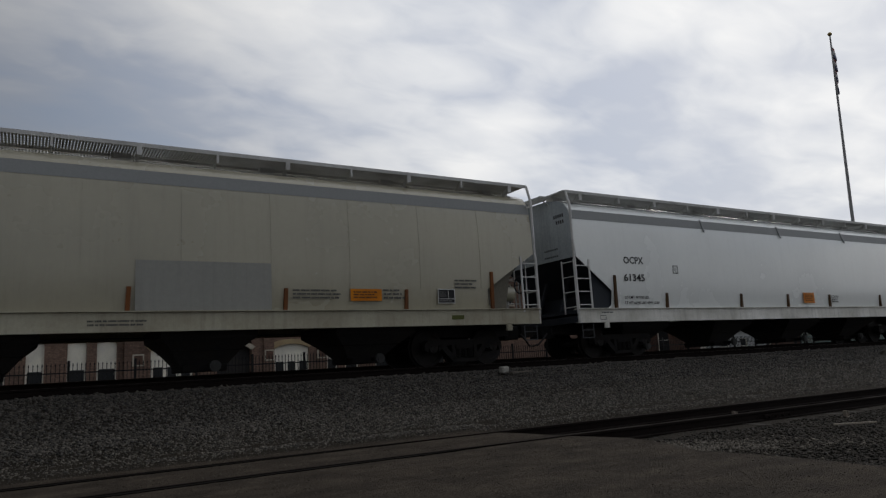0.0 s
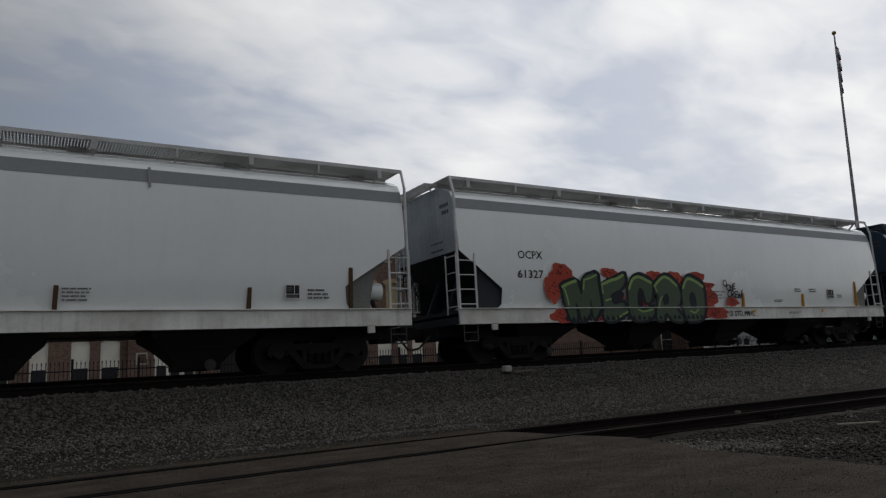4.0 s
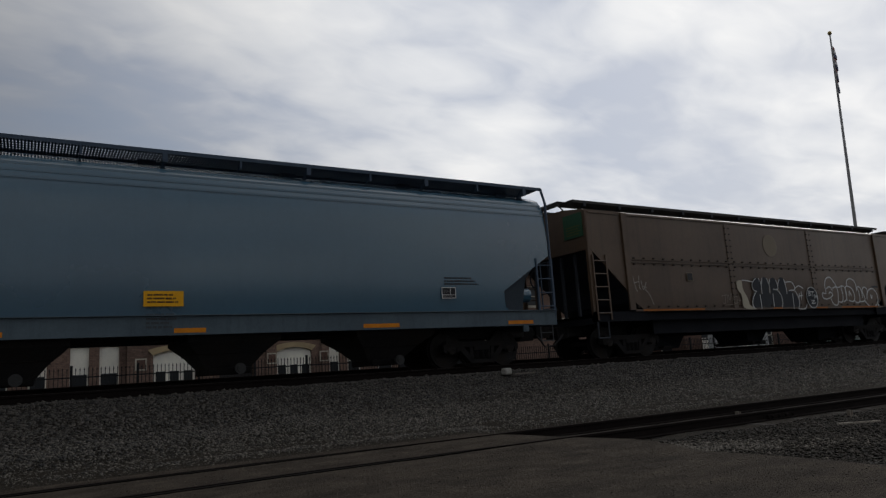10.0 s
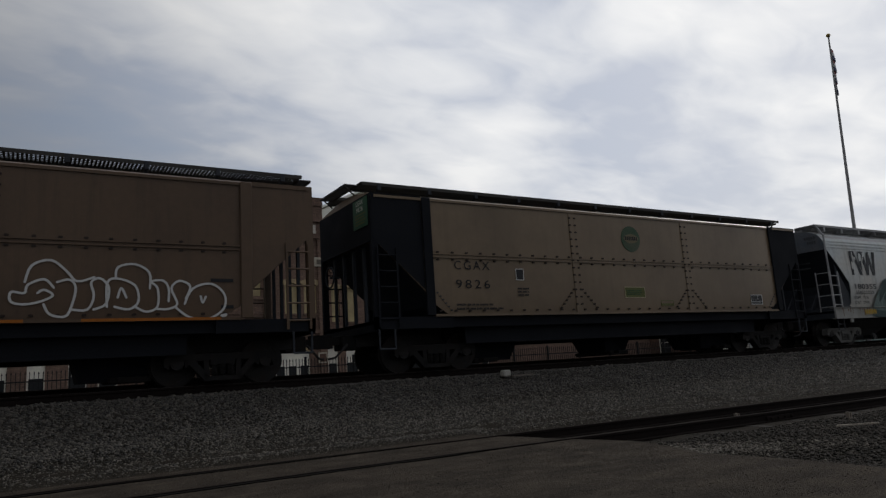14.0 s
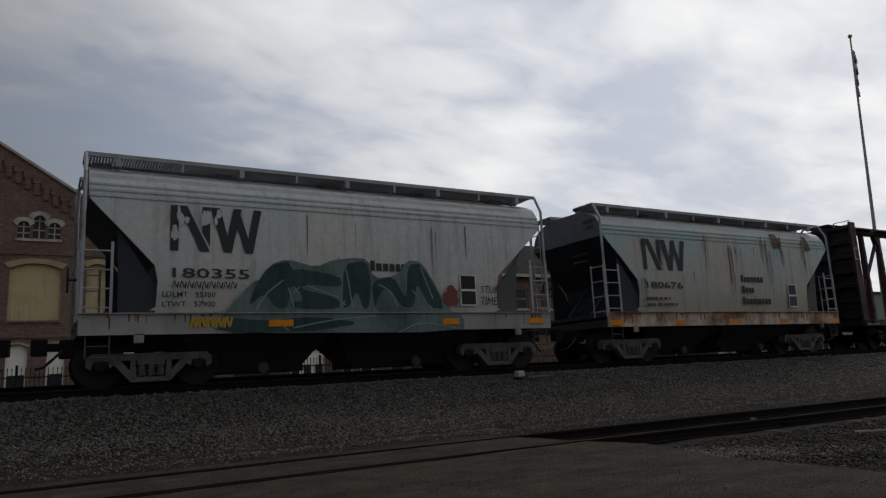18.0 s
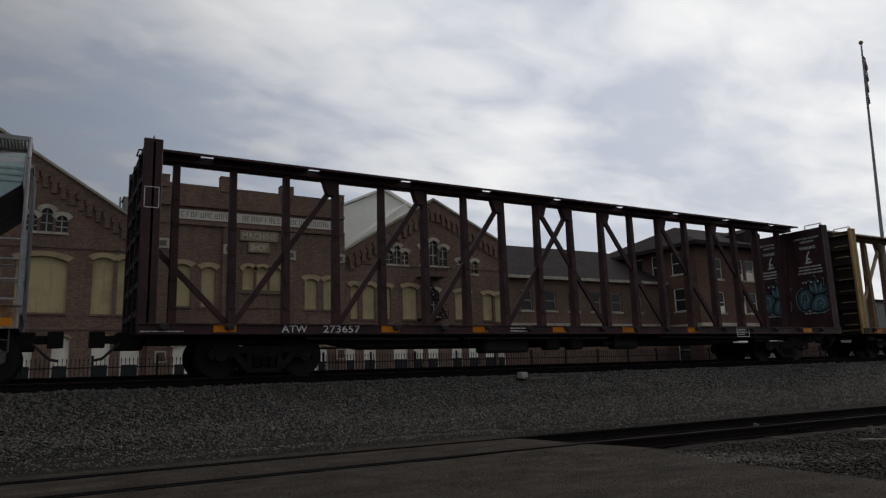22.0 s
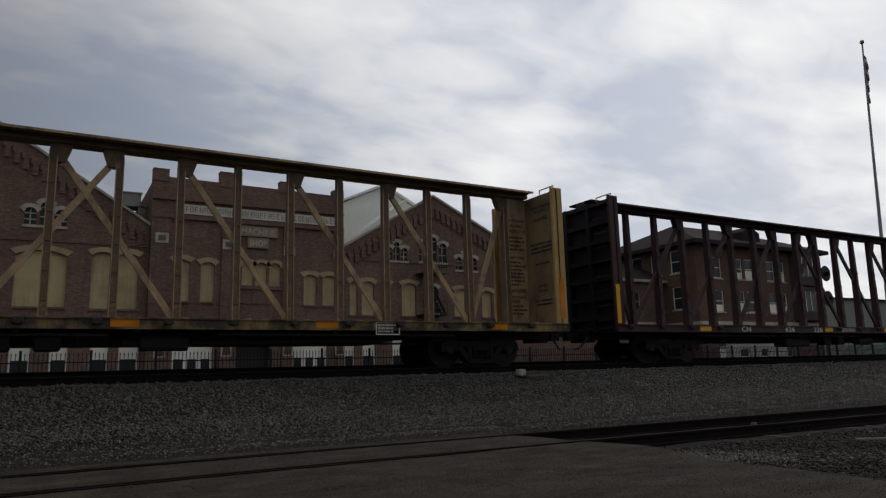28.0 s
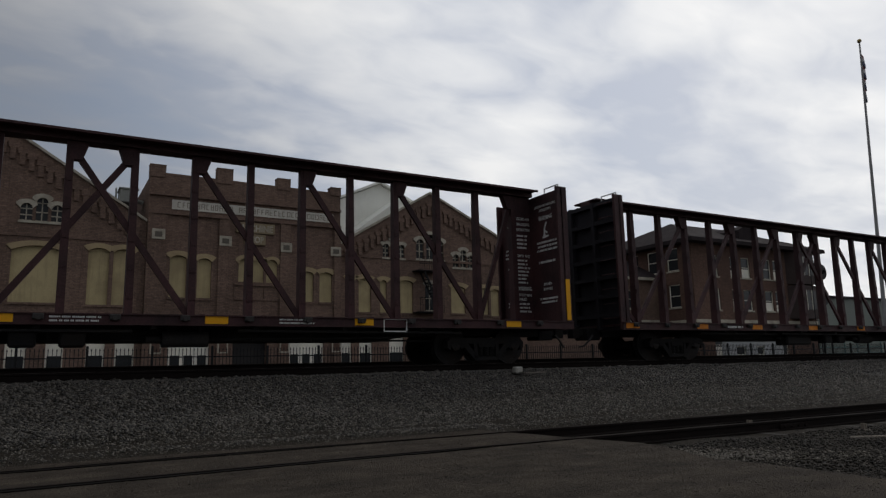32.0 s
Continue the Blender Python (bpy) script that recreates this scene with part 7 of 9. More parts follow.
        scribble(c, [[(3.22, 1.44), (3.46, 1.78), (3.79, 2.05)], [(3.91, 1.88), (4.01, 1.51)], [(4.33, 1.94), (5.05, 1.69)], [(5.22, 2.31), (5.35, 1.48)], [(6.0, 2.0), (6.31, 1.81), (6.46, 1.48)], [(7.08, 2.42), (7.38, 1.69)], [(4.01, 1.05), (4.92, 1.21), (5.88, 1.29)], [(6.46, 0.91), (7.05, 1.12), (7.97, 1.0)], [(4.01, 1.91), (4.14, 1.78)], [(5.07, 1.63), (5.18, 1.53)], [(5.83, 1.47), (5.94, 1.36)], [(6.84, 1.87), (6.96, 1.76)], [(3.77, 1.1), (3.89, 1.0)], [(4.14, 1.91), (4.01, 1.78)], [(5.18, 1.63), (5.07, 1.53)]], 0.028, -1.656, mat("pale_green_spray", (0.17, 0.24, 0.22), 0.6, var=0.3), "graffiti", "pale green sprayed lines")
        for k, words in enumerate(("LDLMT   95700", "LTWT   57900")):
            lettering(c, words, 1.42, -1.6165, 1.68 - 0.19 * k, 0.11, dark, 1.0, "stencil", bold=0.015)
        lettering(c, "STUE", 8.75, -y - 0.003, 1.85, 0.18, dark, 0.55, "graffiti_tag", shear=0.3)
        lettering(c, "TIME", 8.75, -y - 0.003, 1.55, 0.2, dark, 0.5, "graffiti_tag", shear=0.3)
        bm = new_bm()
        blob(bm, 7.9, 1.75, 0.2, 0.25, -y - 0.02, rng)
        part("graffiti_tag", bm, mat("dull_red_spray", (0.17, 0.05, 0.045), 0.6), c)
    return c


def grain_hopper(label, paint, end_paint, logo_mat, seed):
    """A flat-sided grain hopper with riveted side posts and deep end bays."""
    L = 16.7
    levels = [(1.28, 1.58, 2.05), (1.55, 1.6, 1.62), (1.95, 1.6, 1.3), (3.05, 1.6, 0.1), (4.15, 1.6, 0.02), (4.24, 1.45, 0.02), (4.38, 0.6, 0.05), (4.4, 0.05, 0.05)]
    c = empty("covered_hopper", label, "freight car", group="freight cars of the passing train")
    rng = random.Random(seed)
    part("body", loft(levels, L, 12), paint, c, smooth=True, angle=20)
    y = 1.604
    # end bays painted darker
    for x, s in ((0, 1), (L, -1)):
        for q in (-1, 1):
            bm = new_bm()
            prism(bm, [(x + s * 0.03, 3.1), (x + s * 1.36, 1.92), (x + s * 1.36, 4.2), (x + s * 0.03, 4.2)], "y", q * (y + 0.004), q * (y - 0.001))
            part("end_panel", bm, end_paint, c, "panel at the car's end")
        bm = new_bm()
        a, b = sorted((x + s * -0.005, x + s * 0.02))
        box(bm, a, b, -1.58, 1.58, 3.05, 4.2)
        part("end_sheet", bm, end_paint, c)
        bm = new_bm()
        for (za, ya, ea), (zb, yb, eb) in zip(levels[:4], levels[1:4]):
            o = -0.01 * s
            bm.faces.new([bm.verts.new(p) for p in ((x + s * ea + o, -1.58, za), (x + s * ea + o, 1.58, za), (x + s * eb + o, 1.58, zb), (x + s * eb + o, -1.58, zb))])
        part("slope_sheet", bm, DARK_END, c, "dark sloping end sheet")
        for q in (-1, 1):
            bm = new_bm()
            a, b = sorted((x + s * 1.36, x + s * 1.60))
            bevelled(bm, a, b, min(q * y, q * (y + 0.06)), max(q * y, q * (y + 0.06)), 1.3, 4.18, 0.012)
            part("corner_post", bm, end_paint, c)
            bm = new_bm()
            a, b = sorted((x, x + s * 0.16))
            box(bm, a, b, min(q * 1.5, q * 1.6), max(q * 1.5, q * 1.6), 1.0, 4.2)
            part("end_post", bm, end_paint, c)
        bm = new_bm()
        a, b = sorted((x, x + s * 2.1))
        box(bm, a, b, -1.58, 1.58, 1.12, 1.2)
        box(bm, a, b, -1.6, -1.55, 1.0, 1.28)
        box(bm, a, b, 1.55, 1.6, 1.0, 1.28)
        a, b = sorted((x, x + s * 0.1))
        box(bm, a, b, -1.55, 1.55, 0.95, 1.2)
        part("end_platform", bm, BLACK_END, c)
        ladder(c, x + 0.12 if s > 0 else x - 0.62, -1.63, 1.05, 2.9, 0.5, 5, end_paint)
        ladder(c, x + 0.12 if s > 0 else x - 0.62, 1.63, 1.05, 2.9, 0.5, 5, end_paint)
        for yy in (-0.9, -0.3, 0.3, 0.9):
            bm = new_bm()
            bar(bm, (x + s * 0.12, yy, 1.15), (x + s * 0.12, yy, 3.0), 0.07, 0.07)
            part("end_strut", bm, DARK_END, c)
        grating_end(c, x, -s, 0.8, 4.56, STEEL_DARK, 0.28)
        bm = new_bm()
        bar(bm, (x + s * 0.1, -1.6, 1.0), (x + s * 0.1, -1.6, 0.55), 0.025, n=6)
        bar(bm, (x + s * 0.5, -1.6, 1.0), (x + s * 0.5, -1.6, 0.55), 0.025, n=6)
        bar(bm, (x + s * 0.1, -1.6, 0.55), (x + s * 0.5, -1.6, 0.55), 0.025, n=6)
        part("stirrup", bm, DARK_END, c)
    # side seams with rivet rows
    def rivets(pts, name="rivet"):
        bm = new_bm()
        for x, z in pts:
            prism(bm, [(x - 0.042, z), (x - 0.026, z - 0.022), (x + 0.026, z - 0.022), (x + 0.042, z), (x + 0.026, z + 0.022), (x - 0.026, z + 0.022)], "y", -y - 0.026, -y)
        tagged(part(name, bm, mat("rusty_rivet", (0.028, 0.020, 0.016), 0.7, var=0.3, scale=9), c), kind="stuff")
    for z in (2.66, 2.84):
        rivets([(1.75 + 0.42 * i, z) for i in range(32)])
    rivets([(1.75 + 0.42 * i, 1.4) for i in range(32)])
    for x in (6.18, 10.75):
        rivets([(x + d, 1.55 + 0.2 * i) for i in range(13) for d in (-0.09, 0.09)])
        bm = new_bm()
        box(bm, x - 0.11, x + 0.11, -y - 0.012, -y, 1.32, 4.15)
        part("side_seam", bm, paint, c)
        if seed == 5:
            rivets([(x + s * (0.15 + 0.1 * i), 1.95 - 0.1 * i) for i in range(6) for s in (-1, 1)])
    for z0, z1 in ((2.70, 2.73), (2.78, 2.81), (1.27, 1.33), (4.1, 4.16)):
        bm = new_bm()
        box(bm, 1.6 if z0 < 4 else 0.1, L - 1.6 if z0 < 4 else L - 0.1, -y - 0.03, -y, z0, z1)
        part("side_seam", bm, paint, c)
    bm = new_bm()
    bevelled(bm, 0.1, L - 0.1, -0.3, 0.3, 0.68, 1.1, 0.02)
    part("centre_sill", bm, STEEL_DARK, c)
    for s in (-1, 1):
        bm = new_bm()
        box(bm, 2.6, L - 2.6, min(s * 1.24, s * 1.3), max(s * 1.24, s * 1.3), 0.62, 1.27)
        box(bm, 2.0, L - 2.0, min(s * 1.301, s * 1.5), max(s * 1.301, s * 1.5), 1.02, 1.27)
        part("side_sill", bm, BLACK_END, c)
        a, b = sorted((s * 0.45, s * 1.12))
        grating(c, 0.05, L - 0.05, a, b, 4.57, mat("grimy_walkway_steel", (0.05, 0.048, 0.045), 0.8, var=0.3, scale=4), 0.075)
        for i in range(12):
            x = 0.5 + (L - 1.0) * i / 11
            bm = new_bm()
            bevelled(bm, x - 0.05, x + 0.05, min(s * 1.06, s * 1.13), max(s * 1.06, s * 1.13), 4.42, 4.6, 0.01)
            bar(bm, (x, s * 1.1, 4.56), (x, s * 0.9, 4.3), 0.05, 0.03)
            part("walk_bracket", bm, DARK_END, c)
    for x0, x1 in ((2.5, 4.62), (7.82, 8.88), (12.08, 14.2)):
        bm = new_bm()
        t = 0.16
        pts = [(x0, 1.27), (x1, 1.27), (x1, 0.85), (x1 - t, 0.18), (x0 + t, 0.18), (x0, 0.85)]
        A = [bm.verts.new((u, -1.2 if z > 1 else -0.72 if z > 0.5 else -0.55, z)) for u, z in pts]
        B = [bm.verts.new((u, 1.2 if z > 1 else 0.72 if z > 0.5 else 0.55, z)) for u, z in pts]
        bm.faces.new(A), bm.faces.new(B[::-1])
        for i in range(6):
            bm.faces.new((A[i], B[i], B[(i + 1) % 6], A[(i + 1) % 6]))
        h = part("hopper_bay", bm, BLACK_END, c, "dark discharge hopper")
        bm = new_bm()
        m = (x0 + x1) / 2
        bevelled(bm, m - 0.38, m + 0.38, -0.75, 0.75, 0.14, 0.26, 0.02)
        bar(bm, (m - 0.2, -0.95, 0.22), (m - 0.2, 0.95, 0.22), 0.035, n=8)
        part("outlet_gate", bm, TRUCK, h)
    bm = new_bm()
    disc(bm, (8.42, -y - 0.004, 3.46), 0.385, 0.008, 32)
    part("emblem", bm, logo_mat, c, "round emblem disc")
    bm = new_bm()
    bevelled(bm, 0.9, L - 0.9, -0.36, 0.36, 4.36, 4.52, 0.03)
    part("hatch_trough", bm, paint, c)
    # green number board on the left end
    bm = new_bm()
    box(bm, -0.03, -0.015, -1.5, -0.7, 3.45, 4.15)
    part("number_board", bm, GREEN_LOGO, c, "green board with pale print")
    bm = new_bm()
    for i in range(4):
        box(bm, -0.035, -0.03, -1.4 + 0.07 * (i % 2), -0.82, 3.76 - 0.075 * i, 3.79 - 0.075 * i)
    tagged(part("board_print", bm, LIME_LABEL, c), kind="stuff")
    bm = new_bm()
    disc(bm, (-0.16, 0.6, 2.5), 0.28, 0.03, 20, hole=0.245, axis="x")
    bar(bm, (-0.16, 0.6, 2.5), (0.1, 0.6, 2.5), 0.03, n=6)
    part("brake_wheel", bm, DARK_END, c, "hand brake wheel")
    truck(c, 1.85)
    truck(c, L - 1.85)
    coupler(c, 0, -1)
    coupler(c, L, 1)
    return c


def build_c4():
    c = grain_hopper("rust-brown grain hopper car with white outline graffiti", BROWN_CAR, BROWN_CAR, mat("blank_pale_disc", (0.21, 0.175, 0.13), 0.7, var=0.15), 4)
    y = 1.63
    chalk = mat("thin_white_spray", (0.50, 0.50, 0.49), 0.7, var=0.35, scale=9)
    bm = new_bm()
    for k, (cx, cz, rx, rz) in enumerate(((7.35, 2.06, 0.24, 0.27), (7.33, 1.56, 0.33, 0.3), (7.8, 2.08, 0.21, 0.28), (7.78, 1.62, 0.24, 0.36), (8.28, 2.06, 0.22, 0.28), (8.3, 1.6, 0.36, 0.32), (8.74, 2.08, 0.22, 0.28), (8.8, 1.62, 0.28, 0.36), (9.15, 1.58, 0.4, 0.3), (9.42, 1.48, 0.2, 0.2))):
        blob(bm, cx, cz, rx, rz, -y - 0.0004 * k, random.Random(k), rough=0.05)
    part("graffiti_letter", bm, GRAF_NAVY, c, "black sprayed bubble letters")
    bm = new_bm()
    paint_fill(bm, rounded([(6.3, 2.2), (6.6, 2.25), (6.58, 1.92), (6.76, 1.7), (6.86, 1.38), (7.25, 1.28), (6.7, 1.28), (6.48, 1.36), (6.5, 1.75), (6.3, 1.95)], 1), -y - 0.005)
    part("graffiti_letter", bm, mat("cream_spray", (0.40, 0.36, 0.28), 0.7, var=0.15), c, "cream sprayed block")
    scribble(c, [[(6.6, 2.23), (6.85, 2.22), (7.12, 2.19)], [(7.32, 2.3), (7.1, 2.12), (7.13, 1.93), (7.3, 1.86)], [(7.22, 1.82), (7.05, 1.62), (7.0, 1.42), (7.08, 1.3)], [(7.48, 2.3), (7.58, 2.12), (7.57, 1.8)], [(7.68, 2.3), (7.6, 2.12)], [(7.45, 1.75), (7.46, 1.5), (7.45, 1.3)], [(7.92, 2.3), (8.02, 2.1), (8.01, 1.82)], [(8.08, 2.28), (8.02, 2.1)], [(8.22, 1.95), (8.45, 1.93), (8.5, 2.1), (8.62, 2.28)], [(8.42, 1.94), (8.6, 1.75), (8.65, 1.5), (8.58, 1.33)], [(8.16, 1.78), (8.15, 1.55), (8.14, 1.36)], [(8.42, 2.25), (8.5, 2.1)]],
             0.034, -y - 0.0065, chalk, "graffiti_letter", "thin white sprayed outline")
    scribble(c, [[(8.96, 1.8), (8.95, 2.05), (8.88, 2.28)], [(8.97, 2.19), (9.3, 2.2), (9.46, 2.0), (9.4, 1.93)], [(9.1, 1.9), (9.4, 1.9), (9.58, 1.7), (9.6, 1.45), (9.5, 1.27)], [(9.28, 1.78), (9.27, 1.5), (9.24, 1.26)], [(9.42, 1.95), (9.68, 2.07), (9.95, 1.98)], [(9.55, 1.26), (9.9, 1.27), (10.05, 1.42)], [(9.62, 1.62), (9.68, 1.8)], [(9.75, 1.6), (9.8, 1.85)], [(9.62, 1.7), (9.85, 1.74)]],
             0.032, -y - 0.0065, chalk, "graffiti_letter", "thin white sprayed outline")
    ring = [(10.42 + 0.33 * math.cos(a * 0.5236), 1.66 + 0.37 * math.sin(a * 0.5236)) for a in range(13)]
    bm = new_bm()
    paint_fill(bm, ring[:12], -y - 0.006)
    part("graffiti_disc", bm, GRAF_NAVY, c)
    scribble(c, [ring, [(10.22, 1.72), (10.25, 1.9)], [(10.25, 1.9), (10.36, 1.86), (10.25, 1.81), (10.37, 1.76), (10.22, 1.72)], [(10.48, 1.7), (10.48, 1.86)], [(10.4, 1.87), (10.56, 1.86)], [(10.56, 1.6), (10.58, 1.76), (10.64, 1.66), (10.7, 1.74), (10.72, 1.58)], [(10.34, 1.55), (10.52, 1.55), (10.34, 1.45), (10.56, 1.46)]], 0.028, -y - 0.0075, chalk, "graffiti_tag", "white tag in a ring")
    scribble(c, [[(11.3, 2.0), (11.4, 2.3), (11.7, 2.4), (11.95, 2.2), (12.12, 2.02), (12.4, 2.1)], [(11.75, 1.9), (11.6, 2.05), (11.35, 1.95), (11.3, 1.8), (11.1, 1.82), (11.1, 1.65), (11.3, 1.6), (11.55, 1.65), (11.74, 1.76), (11.6, 1.86), (11.5, 1.8)], [(11.6, 1.6), (11.7, 1.42), (11.95, 1.38), (12.05, 1.6), (12.1, 1.9), (12.0, 2.05), (11.8, 2.0)], [(12.05, 1.5), (12.3, 1.5), (12.4, 1.75), (12.35, 2.0), (12.5, 2.08), (12.65, 1.9), (12.6, 1.6), (12.4, 1.5)], [(12.62, 1.55), (12.62, 2.0), (12.8, 2.08), (13.1, 1.95), (13.16, 1.65), (13.0, 1.5), (12.75, 1.55)]],
             0.042, -y - 0.003, chalk, "graffiti_letter", "white sprayed bubble outline")
    scribble(c, [[(12.76, 2.08), (12.8, 2.3), (13.1, 2.36), (13.35, 2.2), (13.36, 1.9)], [(13.1, 1.55), (13.3, 1.45), (13.5, 1.55), (13.5, 1.9), (13.38, 2.03), (13.6, 2.05), (13.7, 1.9), (13.7, 1.65)], [(13.5, 1.5), (13.7, 1.5), (13.86, 1.6), (13.75, 1.9), (13.9, 2.05), (14.1, 1.95), (14.02, 1.7)], [(14.0, 1.6), (14.15, 1.9), (14.5, 2.0), (14.76, 1.8), (14.75, 1.5), (14.45, 1.3), (14.1, 1.33), (13.84, 1.52)], [(12.8, 1.72), (12.86, 1.9), (12.95, 1.72)], [(14.3, 1.75), (14.34, 1.62), (14.4, 1.74)], [(14.7, 1.36), (14.8, 1.38), (14.7, 1.3)]],
             0.042, -y - 0.003, chalk, "graffiti_letter", "white sprayed bubble outline")
    plate(c, 3.97, 4.2, 2.2, 2.42, y, MARK, "data_panel")
    outline_box(c, 3.95, 4.22, 2.18, 2.44, y + 0.004, mat("worn_cream_frame", (0.2, 0.16, 0.11), 0.7, var=0.2), 0.014)
    for a, b, z in ((14.5, 14.95, 2.04), (14.7, 14.95, 1.5)):
        plate(c, a, b, z, z + 0.07, y - 0.02, MARK, "name_plate", "small black plate")
    rng = random.Random(3)
    for a, b in ((1.9, 4.6), (8.1, 8.6), (10.6, 11.3), (12.2, 14.7)):
        plate(c, a, b, 1.275, 1.33, y + 0.004, mat("dull_orange", (0.30, 0.10, 0.015), 0.6, var=0.3, scale=6), "reflector", "dull orange strip", 0.004)
    scribble(c, [[(1.62, 2.28), (1.68, 1.98), (1.74, 1.86)], [(1.66, 2.1), (1.84, 2.14)], [(1.86, 2.3), (1.84, 2.0), (1.9, 1.9)], [(1.94, 2.16), (2.0, 1.9), (2.14, 2.12)], [(2.0, 2.0), (2.14, 1.96)], [(2.06, 1.92), (2.24, 1.74), (2.36, 1.46)]], 0.02, -y, mat("dim_chalk", (0.32, 0.29, 0.25), 0.8), "graffiti_tag", "thin white scrawl")
    scribble(c, [[(5.5, 1.72), (5.75, 1.75)], [(5.52, 1.5), (5.62, 1.48), (5.66, 1.75)], [(5.74, 1.5), (5.8, 1.76), (5.88, 1.58), (5.96, 1.8), (6.02, 1.5)], [(6.25, 1.7), (6.08, 1.66), (6.1, 1.48), (6.24, 1.5), (6.22, 1.58), (6.4, 1.57)], [(5.6, 1.42), (6.05, 1.44)]], 0.018, -y, mat("faint_chalk", (0.2, 0.17, 0.14), 0.8))
    return c


def build_c5():
    c = grain_hopper("weathered tan grain hopper car with black end bays", TAN_CAR, BLACK_END, mat("faded_emblem", (0.042, 0.078, 0.045), 0.6, var=0.3, scale=6, col2=(0.09, 0.10, 0.07)), 5)
    y = 1.62
    lettering(c, "CGAX", 2.2, -y, 2.42, 0.22, MARK, 1.06, space=1.3)
    lettering(c, "9826", 2.22, -y, 1.95, 0.22, MARK, 1.02, space=1.3)
    plate(c, 4.1, 4.32, 2.2, 2.46, 1.605, MARK, "data_panel")
    outline_box(c, 4.08, 4.34, 2.18, 2.48, 1.609, WHITE_PAINT, 0.014)
    plate(c, 7.97, 8.76, 1.74, 2.02, 1.605, LIME_LABEL, label="dull green label framed in cream")
    outline_box(c, 7.95, 8.78, 1.72, 2.04, 1.609, mat("cream_frame", (0.36, 0.31, 0.2), 0.7, var=0.2), 0.02)
    rng = random.Random(8)
    for k, word in enumerate(("CGAX", "9826")):
        o = lettering(c, word, 0, 0, 0, 0.12, mat("pale_board_print", (0.4, 0.42, 0.36), 0.6), 0.42 - 0.04 * k, bold=0.02)
        o.matrix_basis = pose(-0.036, -0.88 - 0.02 * k, 4.0 - 0.155 * k, 0, 0, -90)
    text_bars(c, 8.02, 8.7, 1.8, 1.96, -1.613, 3, GREEN_LOGO, rng)
    text_bars(c, 4.1, 4.6, 1.75, 2.0, -y, 3, MARK, rng)
    text_bars(c, 2.2, 3.6, 1.4, 1.6, -y, 2, MARK, rng)
    data_panel(c, 13.7, 14.3, 1.5, 1.82, 1.605)
    outline_box(c, 9.4, 9.95, 1.47, 1.64, 1.605, LIME_LABEL, 0.016)
    plate(c, 9.42, 9.93, 1.5, 1.55, 1.605, LIME_LABEL)
    bm = new_bm()
    paint_fill(bm, rounded([(8.1, 3.46), (8.25, 3.58), (8.5, 3.62), (8.78, 3.5), (8.6, 3.34), (8.3, 3.32)], 2), -1.617)
    part("emblem", bm, mat("faded_emblem_lens", (0.15, 0.13, 0.08), 0.7, var=0.2), c, "faded tan lens in the emblem")
    for k in range(7):
        bm = new_bm()
        box(bm, 8.18 + 0.075 * k, 8.23 + 0.075 * k, -1.621, -1.617, 3.42, 3.53)
        part("emblem_bar", bm, MARK, c)
    for x, s in ((1.62, 1), (16.7 - 1.62, -1)):
        rivets_at = [(x + s * (0.06 + 0.075 * i), 1.42 + 0.085 * (5 - i)) for i in range(6)]
        bm = new_bm()
        for a, z in rivets_at:
            prism(bm, [(a - 0.034, z), (a, z - 0.022), (a + 0.034, z), (a, z + 0.022)], "y", -1.626, -1.604)
        tagged(part("rivet", bm, DARK_END, c), kind="stuff")
    return c


